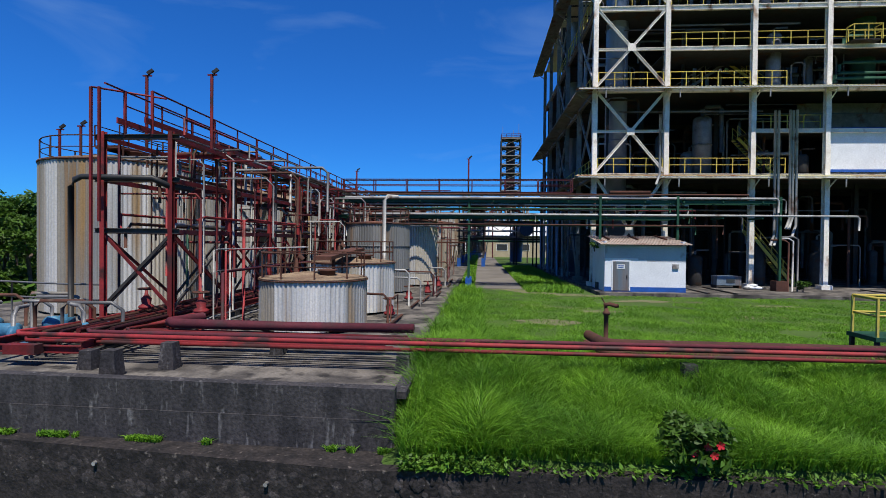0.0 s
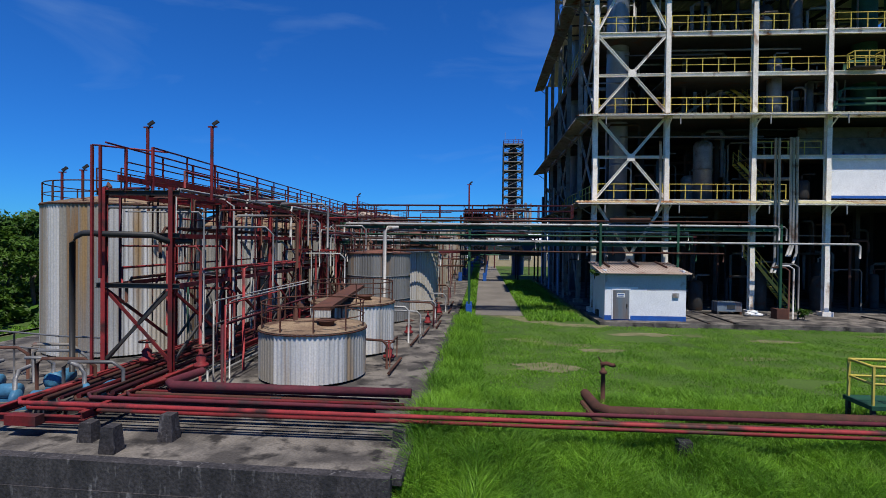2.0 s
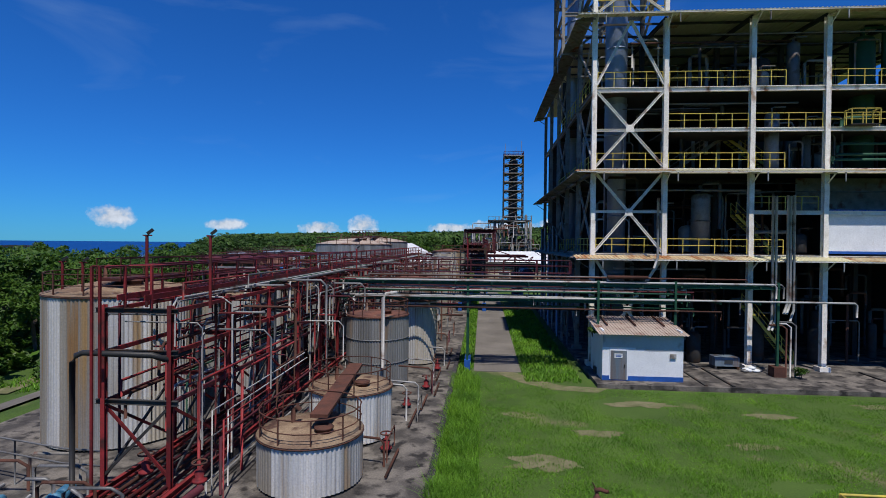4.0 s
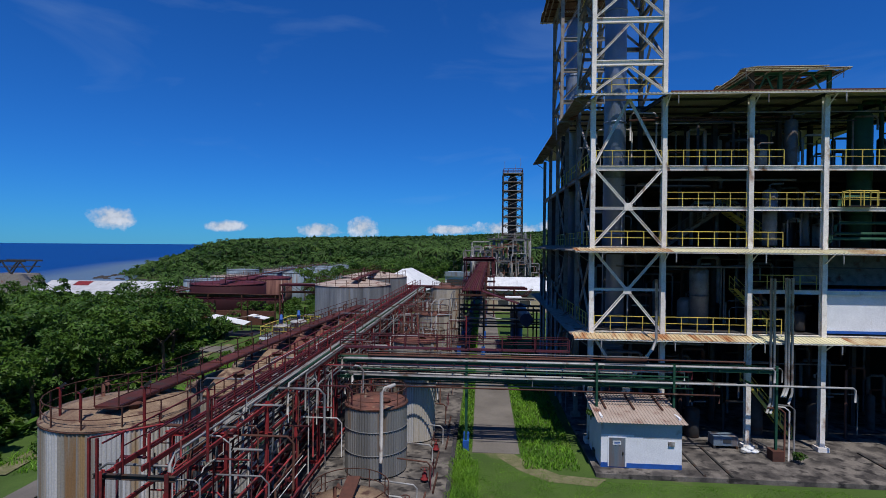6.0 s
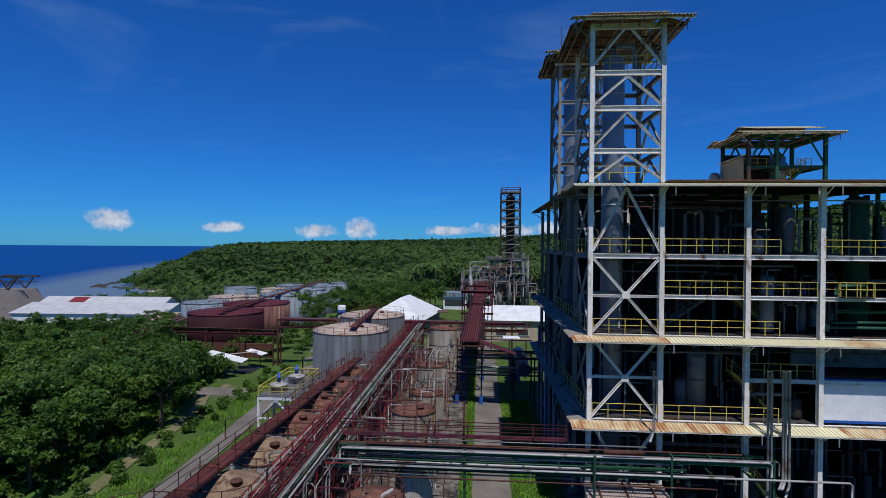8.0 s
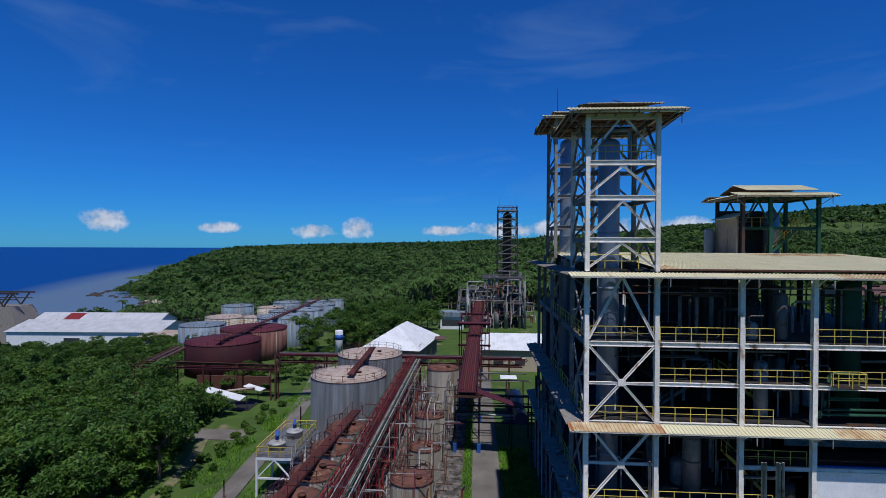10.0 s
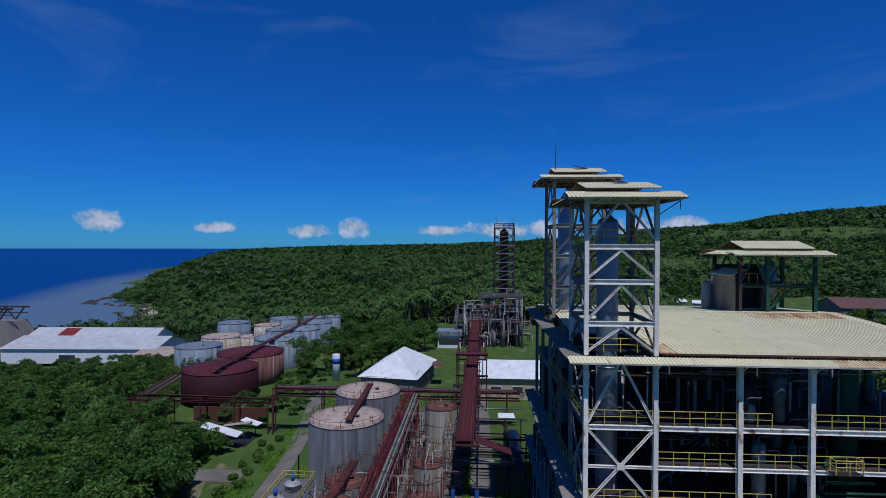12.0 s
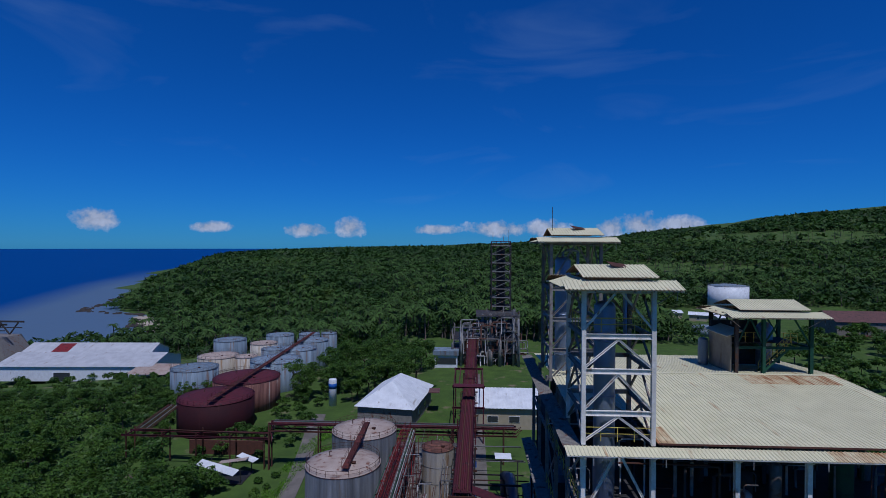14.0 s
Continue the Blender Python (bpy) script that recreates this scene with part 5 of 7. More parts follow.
pipe_bridge()
for y, z, r, x0, x1, mat in ((38.9, 6.75, 0.07, -10.3, 21.3, "pipe_white"), (39.25, 6.72, 0.06, -10, 22, "pipe_grey"), (39.6, 6.75, 0.07, -11, 14, "green"), (40.0, 6.75, 0.1, -11, 8.6, "rust"), (38.9, 5.52, 0.07, -9.5, 26.8, "pipe_white"), (39.3, 5.5, 0.06, -10, 19, "pipe_grey"), (39.7, 5.5, 0.08, -11, 8, "pipe_white"), (40.1, 5.5, 0.06, -10, 10, "maroon"), (39.5, 4.6, 0.05, -10.2, -3, "pipe_white")):
    pipe("bridge_pipe", [(x0, y, z - 0.8), (x0, y, z - 0.15), (x0 + 0.15, y, z), (x1 - 0.15, y, z), (x1, y, z - 0.15), (x1, y, z - 1.0)], r, mat, None, {"pipe_white": "white pipe", "pipe_grey": "grey pipe", "green": "green pipe", "rust": "rusty pipe", "maroon": "maroon pipe"}[mat] + " lying on the bridge beams", "pipe", "pipes on the bridge")
for i, (x, z0, z1) in enumerate(((21.35, 4.2, 13.2), (21.6, 4.2, 13.2), (22.4, 5.4, 13.25), (22.6, 5.4, 13.2), (22.85, 4.9, 13.25), (13.2, 8.6, 13.0))):
    pipe("riser_pipe", [(x - 0.3, 39.4, z0 - 0.8), (x, 39.5, z0), (x, 39.6, z1)], 0.09, "pipe_white", None, "pale riser pipe on the building front", "pipe", "riser pipes")
for i, x in enumerate((22.1, 22.4, 22.75)):
    pipe("riser_pipe", [(x, 39.0, 0.1), (x, 39.0, 3.6 + 0.12 * i), (x - 0.2, 39.2, 3.8 + 0.12 * i), (x - 1.0, 39.4, 3.8 + 0.12 * i)], 0.06, ("rust", "pipe_white", "pipe_grey")[i], None, "thin riser pipe by the apron", "pipe", "riser pipes")
pipe("bridge_pipe", [(9.4, 38.8, 7.15), (12.3, 38.8, 7.15)], 0.13, "rust", None, "short rusty pipe stub on the bridge", "pipe", "pipes on the bridge")

# ---- maroon overhead walkway beyond the bridge ----
def overhead_walkway():
    w = thing("overhead_walkway", -1, 73, 0.0, "faded maroon overhead pipe walkway on braced legs", "pipe rack")
    n = 28
    for i in range(n):
        y0, y1 = 70 + i * 4.2, 70 + (i + 1) * 4.2 - 0.05
        dx = (y0 - 70) * 0.016
        part("deck_plate", Mesh().box(-2.3 + dx, y0, 9.25, 0.2 + dx, y1, 9.33), "maroon", w)
        for s in (-2.35, 0.25):
            bar("side_beam", (s + dx, y0, 9.1), (s + dx, y1 + 0.05, 9.1), 0.16, 0.4, "maroon", w)
        if i % 2 == 0:
            bar("cross_beam", (-2.9 + dx, y0, 8.7), (0.9 + dx, y0, 8.7), 0.2, 0.24, "rust", w)
    for s in (-2.35, 0.25):
        railing(w, [(s, 70, 9.3), (s + 1.9, 187, 9.3)], 1.0, "maroon", 4.2, 0.035)
    for y in (73, 86, 100, 118, 136, 152, 168):
        dx = (y - 70) * 0.016
        for s in (-2.9, 0.5):
            bar("leg", (s + dx, y, 0), (s + dx, y, 9.2), 0.22, 0.22, "steel_dark" if y < 90 else "maroon", w, "I")
            part("foot", Mesh().box(s + dx - 0.25, y - 0.25, 0, s + dx + 0.25, y + 0.25, 1.2), "blue", w, "blue painted footing")
        for z in (2.0, 5.6):
            bar("brace", (-2.9 + dx, y, z), (0.5 + dx, y, z + 3.3), 0.1, 0.1, "steel_dark", w)
            bar("brace", (0.5 + dx, y, z), (-2.9 + dx, y, z + 3.3), 0.1, 0.1, "steel_dark", w)
            bar("tie", (-2.9 + dx, y, z), (0.5 + dx, y, z), 0.1, 0.1, "steel_dark", w)
    for y in (112, 128):
        for s in (-3.6, 2.8):
            bar("portal_post", (s, y, 0), (s, y, 12.2), 0.26, 0.26, "maroon", w, "I")
        bar("portal_beam", (-3.9, y, 12.2), (3.1, y, 12.2), 0.3, 0.5, "maroon", w, "I")
        bar("portal_beam", (-3.9, y, 7.6), (3.1, y, 7.6), 0.3, 0.4, "maroon", w, "I")
    for s in (-3.6, -2.4, 1.6, 2.8):
        bar("portal_beam", (s, 112, 12.4), (s, 128, 12.4), 0.2, 0.3, "maroon", w)
    part("deck_plate", Mesh().box(-3.6, 110.5, 12.5, 2.8, 113, 12.58), "maroon", w)
    part("ramp", Mesh().add([(0.2, 70, 9.25), (0.2, 72.4, 9.25), (6.5, 72.4, 7.2), (6.5, 70, 7.2), (0.2, 70, 9.15), (0.2, 72.4, 9.15), (6.5, 72.4, 7.1), (6.5, 70, 7.1)], [(0, 3, 2, 1), (4, 5, 6, 7), (0, 4, 7, 3), (1, 2, 6, 5), (2, 3, 7, 6), (0, 1, 5, 4)]), "maroon", w)


overhead_walkway()
for i in range(7):
    x = -1.9 + i * 0.33
    pipe("walkway_pipe", [(x, 76 + i, 8.9), (x + 1.7, 184, 8.9)], 0.07, ("pipe_grey", "rust", "pipe_white")[i % 3], None, "pipe slung beneath the maroon walkway", "pipe", "walkway pipes")
for i in range(8):
    x = -2.1 + i * 0.29
    pipe("walkway_pipe", [(x, 70.3 + 0.4 * (i % 3), 8.3), (x, 70.3 + 0.4 * (i % 3), 9.35), (x, 70.5 + 0.4 * (i % 3), 9.48), (x + 1.85, 186, 9.48)], 0.085 + 0.02 * (i % 3), ("maroon", "maroon", "rust", "maroon")[i % 4], None, "dull maroon pipe lying along the walkway deck", "pipe", "walkway pipes")
for i, (y, z) in enumerate(((74, 5.0), (75, 4.2), (77, 5.8), (79, 3.6), (83, 5.2), (88, 6.2), (96, 5.6))):
    pipe("cross_pipe", [(-3.2, y, z), (9.3, y, z)], 0.12 - 0.02 * (i % 3), ("pipe_white", "pipe_grey", "steel_dark", "green", "rust")[i % 5], None, "pipe crossing the lane to the building", "pipe", "cross pipes")
cross = thing("pipe_gantry", 5, 78, 0, "dark steel frame carrying cross pipes over the lane", "pipe rack")
for y in (74, 79, 88):
    for x in (5.2, 8.0):
        bar("post", (x, y, 0), (x, y, 6.4), 0.2, 0.2, "steel_dark", cross, "I")
    bar("beam", (-3, y, 6.3), (9, y, 6.3), 0.2, 0.3, "steel_dark", cross, "I")
    bar("beam", (-3, y, 3.9), (9, y, 3.9), 0.2, 0.2, "steel_dark", cross, "I")
part("plate", Mesh().box(4.2, 88, 6.6, 7.0, 90.5, 6.66), "roof_white", cross, "pale loose sheet")

# pipe bridge to the far tanks
def far_bridge():
    b = thing("pipe_bridge", -20, 102, 0.0, "rusty maroon pipe bridge leading to the far tanks", "pipe bridge")
    for y in (101.2, 102.8):
        bar("girder", (-40, y, 7.0), (9, y, 7.0), 0.2, 0.35, "maroon", b, "I")
        bar("girder", (-40, y, 5.6), (9, y, 5.6), 0.2, 0.3, "rust", b, "I")
    for x in (-40, -30, -11, -3.6, 6.5):
        for y in (101.2, 102.8):
            bar("post", (x, y, ground_height(x, y)), (x, y, 7.2), 0.24, 0.24, "rust", b, "I")
    for i in range(13):
        x = -40 + i * 4
        for y in (101.2, 102.8):
            bar("web", (x, y, 5.6), (x + 2, y, 7.0), 0.08, 0.08, "maroon", b)
            bar("web", (x + 2, y, 7.0), (min(x + 4, 9), y, 5.6), 0.08, 0.08, "maroon", b)
    return b


far_bridge()
for i in range(8):
    y = 101.3 + 0.2 * i
    pipe("bridge_pipe", [(-39.5, y, 3.5 + 0.2 * i), (-39.5, y, 7.0), (-39.2, y, 7.28), (8.5, y, 7.28)], 0.08 + 0.02 * (i % 3), ("maroon", "rust", "pipe_grey", "maroon", "green")[i % 5], None, "dull pipe on the far pipe bridge", "pipe", "far bridge pipes")
    pipe("bridge_pipe", [(-39.6, y, 5.0 - 0.1 * i), (-68 + 0.3 * i, y + 1.2, 5.0 - 0.1 * i), (-68.4 + 0.3 * i, y + 1.8, 5.0 - 0.1 * i), (-70.6 + 0.25 * i, y + 17, 5.0 - 0.1 * i)], 0.09, ("rust", "maroon", "pipe_grey")[i % 3], None, "rusty pipe on the low rack by the far tanks", "pipe", "far bridge pipes")
lowf = thing("low_pipe_rack", -55, 103, -2.2, "low rusty pipe rack before the dark red tank", "pipe rack")
for x in (-41, -48, -55, -62, -69.5):
    for y in (101.4, 104.2):
        bar("post", (x, y, -2.4), (x, y, 4.9), 0.2, 0.2, "rust", lowf, "I")
    bar("cross_beam", (x, 101.2, 4.1), (x, 104.6, 4.1), 0.16, 0.2, "maroon", lowf, "I")
for y in (101.4, 104.2):
    bar("girder", (-70.5, y, 4.0), (-40, y, 4.0), 0.2, 0.4, "maroon", lowf, "I")
single("wall_low", Mesh().box(-60, 108, -2.6, -44, 108.4, 0.8), "rust", "rust-stained low wall by the far tanks", "wall", kind="structure")

# wrecked lean-to roofs below the low rack
shed = thing("lean_to", -47, 97, -2.2, "collapsed lean-to with pale loose roof sheets", "shed")
for x, y in ((-51, 95), (-43, 95), (-51, 100), (-43, 100)):
    bar("post", (x, y, -2.3), (x, y, 0.6), 0.14, 0.14, "steel_dark", shed)
part("roof_sheet", Mesh().box(-4.2, -0.9, 0, 4.2, 0.9, 0.08), "roof_white", shed, "white loose roof sheet", pose(-47.2, 94.6, 0.9, 14, 7, -14))
part("roof_sheet", Mesh().box(-2.6, -1.1, 0, 2.6, 1.1, 0.08), "tank_roof_pale", shed, "", pose(-45.5, 97.6, 1.0, -8, -5, 10))
part("roof_sheet", Mesh().box(-2.2, -0.8, 0, 2.2, 0.8, 0.08), "roof_white", shed, "", pose(-43.6, 99.6, 0.8, 6, 6, -22))
part("floor", Mesh().box(-51.4, 94.6, -2.3, -42.6, 100.4, -2.1), "black", shed)

# white platform with yellow rails
PX0, PX1, PY0, PY1, PZ = -25.0, -20.9, 57.8, 67.2, 4.7
wp = thing("loading_platform", -23, 62, 0.0, "white steel platform with yellow railings and silver vessels", "platform")
for x in (PX0, PX1):
    for y in (PY0 + 0.1, 62.4, PY1 - 0.1):
        bar("leg", (x, y, -0.3 if x < -24.4 else 0.0), (x, y, PZ - 0.2), 0.22, 0.22, "roof_white", wp, "I")
    bar("edge_beam", (x, PY0, PZ - 0.2), (x, PY1, PZ - 0.2), 0.18, 0.34, "roof_white", wp)
for y in (PY0 + 0.1, 62.4, PY1 - 0.1):
    bar("edge_beam", (PX0, y, PZ - 0.2), (PX1, y, PZ - 0.2), 0.18, 0.34, "roof_white", wp)
    bar("tie_beam", (PX0, y, 2.2), (PX1, y, 2.2), 0.14, 0.2, "roof_white", wp)
    for x in (PX0, PX1):
        bar("brace", (x, y, 2.2), ((PX0 + PX1) / 2, y, PZ - 0.35), 0.14, 0.14, "roof_white", wp)
part("deck", Mesh().box(PX0 - 0.08, PY0, PZ - 0.03, PX1 + 0.08, PY1, PZ + 0.04), "pipe_grey", wp)
railing(wp, [(PX1, PY0 + 0.1, PZ), (PX0, PY0 + 0.1, PZ), (PX0, PY1 - 0.1, PZ), (PX1, PY1 - 0.1, PZ), (PX1, PY0 + 1.4, PZ)], 1.1, gap=1.2, r=0.045)
for x, y in ((-23.5, 60.2), (-22.8, 64.2)):
    vs = thing("mixing_vessel", x, y, PZ, "small silver mixing vessel with blue motor", "process vessel", "mixing vessels")
    part("shell", Mesh().lathe([(1.0, PZ), (1.0, PZ + 0.75), (1.06, PZ + 0.78), (1.06, PZ + 0.84), (0.9, PZ + 0.95), (0.3, PZ + 1.15)], 24, x, y), "pipe_white", vs)
    part("motor", Mesh().lathe([(0.22, PZ + 1.1), (0.22, PZ + 1.6), (0.28, PZ + 1.62), (0.28, PZ + 1.7), (0.16, PZ + 1.75), (0.16, PZ + 2.2), (0.02, PZ + 2.25)], 14, x, y), "blue", vs)
    part("inlet", Mesh().tube([(x + 0.6, y, PZ + 0.9), (x + 0.6, y, PZ + 1.5), (x + 0.8, y, PZ + 1.7), (x + 2.0, y, PZ + 1.7)], 0.07), "pipe_grey", vs)
single("light_pole", Mesh().tube([(-24.2, 70.5, -0.6), (-24.2, 70.5, 6.6)], 0.09), "rust", "rusty pole beside the access lane", "pole", "lane poles")
single("light_pole", Mesh().tube([(-29.2, 58.5, -1.0), (-29.2, 58.5, 1.6)], 0.08), "rust", "short rusty post on the lane's edge", "pole", "lane poles")


# ---- buildings beyond ----
def gable_house(name, cx, cy, w, d, eave, ridge, z0, turn, wall, roof, label, hip=0.0, over=0.7, windows=()):
    h = thing(name, cx, cy, z0, label, "building", turn=turn)
    m = pose(cx, cy, z0, 0, 0, turn)
    a, b = w / 2, d / 2
    for x0, y0, x1, y1 in ((-a, -b, a, -b + 0.2), (-a, b - 0.2, a, b), (-a, -b + 0.2, -a + 0.2, b - 0.2), (a - 0.2, -b + 0.2, a, b - 0.2)):
        part("wall", Mesh().box(x0, y0, 0, x1, y1, eave), wall, h, "", m)
    a2, b2 = a + over, b + over
    # ribbed slopes with the ridge along x
    for s in (-1, 1):
        n = max(8, int(w / 0.8))
        v, f = [], []
        for i in range(n * 2 + 1):
            u = i / (n * 2)
            x = -a2 + 2 * a2 * u
            xr = max(-a2 + hip, min(a2 - hip, x))
            k = min(1.0, (x + a2) / hip, (a2 - x) / hip) if hip else 1.0
            lift = 0.05 * (i % 2)
            v += [(x, s * b2, eave + lift), (x, s * b2 * (1 - k), eave + (ridge - eave) * k + lift), (x, s * b2, eave + lift - 0.06), (x, s * b2 * (1 - k), eave + (ridge - eave) * k + lift - 0.06)]
        for i in range(n * 2):
            p, q = 4 * i, 4 * i + 4
            f += [(p, q, q + 1, p + 1), (p + 2, p + 3, q + 3, q + 2), (p, p + 2, q + 2, q)]
        part("roof_slope", Mesh().add(v, f), roof, h, "", m)
    if hip:
        for s in (-1, 1):
            part("roof_slope", Mesh().add([(s * a2, -b2, eave), (s * a2, b2, eave), (s * (a2 - hip), 0, ridge + 0.05)], [(0, 1, 2)]), roof, h, "", m)
    else:
        for s in (-1, 1):
            part("gable_wall", Mesh().add([(s * (a - 0.02), -b, eave), (s * (a - 0.02), b, eave), (s * (a - 0.02), 0, ridge - 0.08), (s * (a - 0.2), -b, eave), (s * (a - 0.2), b, eave), (s * (a - 0.2), 0, ridge - 0.08)], [(0, 1, 2), (5, 4, 3)]), wall, h, "", m)
    for x, zw, ww, hw in windows:
        win = part("window", Mesh().box(x - ww / 2 - 0.08, -b - 0.06, zw - 0.08, x + ww / 2 + 0.08, -b + 0.02, zw + hw + 0.08), "wall_white", h, "", m)
        part("pane", Mesh().box(x - ww / 2, -b - 0.08, zw, x + ww / 2, -b - 0.05, zw + hw), "glass", win, "", m)
    return h


gable_house("house", -18.6, 130.5, 20.5, 13.2, 4.7, 9.3, 0, 82, "steel_side", "roof_white", "low house with white sheet roof hipped at the end", 7.0, windows=((-3, 1.4, 1.4, 1.3), (3, 1.4, 1.4, 1.3)))
single("annex_roof", Mesh().box(-10.6, 131, 5.2, -7.8, 135, 5.4), "shed_roof", "small red annex roof beside the house", "roof", kind="structure")
gable_house("workshop", 12.2, 128.5, 22, 15, 5.0, 7.6, 0, 0, "wall_cream", "roof_white", "cream workshop with a pale sheet roof", windows=((-7, 1.6, 2.4, 1.4), (-2, 1.6, 2.4, 1.4), (4, 1.6, 2.4, 1.4)))
WZ = -13.0
gable_house("warehouse", -160.5, 213.5, 62, 25, 6.0, 9.2, WZ, 4, "wall_white", "roof_grey", "long white warehouse with weathered sheet roof", windows=((-4.5, 0.1, 6.5, 3.4), (19, 0.1, 6.0, 3.4)))
gable_house("warehouse", -171.0, 230.0, 56, 18, 6.2, 10.0, WZ, 4, "wall_white", "roof_grey", "second white warehouse behind with a red roof patch")
rp = pose(-171.0, 230.0, WZ, 0, 0, 4)
patch = [rp @ Vector((x, y, z + dz)) for dz in (0.17, -0.02) for x, y, z in ((-15.5, -7.4, 7.1), (-8.5, -7.4, 7.1), (-8.5, -0.9, 9.66), (-15.5, -0.9, 9.66))]
single("roof_patch", Mesh().add(patch, [(0, 1, 2, 3), (7, 6, 5, 4), (0, 4, 5, 1), (1, 5, 6, 2), (2, 6, 7, 3), (3, 7, 4, 0)]), "red", "red painted patch of roof sheets on the warehouse", "roof", kind="structure")
porch = thing("porch", -127, 201, WZ, "open porch with pale sheet roof beside the warehouse", "porch")
part("roof", ribbed_sheet(-134, 195, -118, 206, WZ + 4.8, WZ + 4.8, WZ + 6.6, WZ + 6.6, 0.8, 0.08), "tank_roof_pale", porch)
for x in (-133.5, -126, -118.5):
    for y in (195.5, 205.5):
        bar("post", (x, y, WZ - 2), (x, y, WZ + 5.1), 0.25, 0.25, "steel_dark", porch)
hopper = thing("conveyor_house", -214, 226, WZ, "dark conveyor house on a steel trestle by the sea", "shed")
part("wall", Mesh().add([(-232, 218, WZ - 3), (-202, 218, WZ - 3), (-202, 236, WZ - 3), (-232, 236, WZ - 3), (-226, 221, 0), (-210, 221, 0), (-210, 233, 0), (-226, 233, 0)], [(3, 2, 1, 0), (4, 5, 6, 7), (0, 1, 5, 4), (1, 2, 6, 5), (2, 3, 7, 6), (3, 0, 4, 7)]), "steel_side", hopper)
for y in (222, 231):
    for x0, x1 in ((-224, -219), (-214, -219), (-214, -209.5)):
        bar("trestle", (x0, y, 0), (x1, y, 6), 0.5, 0.5, "steel_dark", hopper)
    bar("trestle", (-225, y, 6), (-207, y, 6), 0.5, 0.8, "steel_dark", hopper)
    bar("trestle", (-225, y, 3.2), (-208, y, 3.2), 0.35, 0.4, "steel_dark", hopper)
silo = thing("silo", -38.3, 143, -2.2, "slim white silo with a blue band among trees", "silo")
part("shell", Mesh().lathe([(1.1, -2.4), (1.1, 5.0), (1.0, 5.15), (0.05, 5.3)], 24, -38.3, 143), "roof_white", silo)
part("band", Mesh().lathe([(1.11, 2.6), (1.13, 2.6), (1.13, 4.0), (1.11, 4.0)], 24, -38.3, 143), "blue", silo)


# ---- far process plant ----
def far_plant():
    p = thing("process_plant", 4, 190, 0.0, "dark open process plant full of pipes and platforms", "plant")
    r = random.Random(3)
    for x in (-6, 0, 6, 12, 17):
        for y in (184, 192, 200):
            top = 9 + r.random() * 9 if x < 3 else 16 + r.random() * 4
            bar("column", (x, y, 0), (x, y, top), 0.35, 0.35, "steel_side", p, "I")
    for z in (4.5, 9, 13.5, 17.5):
        xa = -6 if z < 10 else 2
        for y in (184, 192, 200):
            bar("beam", (xa, y, z), (17, y, z), 0.3, 0.4, "steel_side", p, "I")
        part("platform", Mesh().box(xa, 184, z + 0.2, 17, 200, z + 0.28), "steel_dark", p)
        railing(p, [(xa, 184, z + 0.3), (17, 184, z + 0.3)], 1.1, "pipe_grey", 2.5, 0.05)
    for x0, x1, z in ((-6, 0, 0), (6, 12, 0), (12, 17, 4.5), (6, 12, 9), (12, 17, 9), (6, 12, 13.5)):
        bar("brace", (x0, 184, z), (x1, 184, z + 4.5), 0.2, 0.2, "steel_side", p)
    for i in range(24):
        x, y = -7 + r.random() * 24, 182.5 + r.random() * 4
        z1 = 5 + r.random() * (8 if x < 3 else 15)
        rad = 0.18 + r.random() * 0.5
        part("drum", Mesh().lathe([(rad, 0), (rad, z1 - rad), (rad * 0.6, z1 - 0.2), (0.03, z1)], 12, x, y), ("pipe_grey", "pipe_white", "steel_side")[i % 3], p)
    for i in range(78):
        x, y, z = -7 + r.random() * 23, 182 + r.random() * 5, 2 + r.random() * 15
        w = 1.5 + r.random() * 5
        part("pipework", Mesh().tube([(x, y, max(0, z - 3 - r.random() * 4)), (x, y, z), (x + 0.3, y, z + 0.3), (x + w, y, z + 0.3), (x + w + 0.3, y, z), (x + w + 0.3, y, z - 2)], 0.12 + 0.12 * r.random(), 6), ("pipe_white", "pipe_grey", "rust", "pipe_grey")[i % 4], p)
    part("control_room", Mesh().box(-12.5, 180, 0, -4.5, 186, 4.4), "wall_white", p, "pale blue control room")
    part("control_roof", Mesh().box(-13, 179.5, 4.4, -4, 186.5, 5.9), "clad_blue", p)
    part("control_window", Mesh().box(-12, 179.94, 1.2, -5, 180.0, 3.4), "glass", p)
    return p


far_plant()


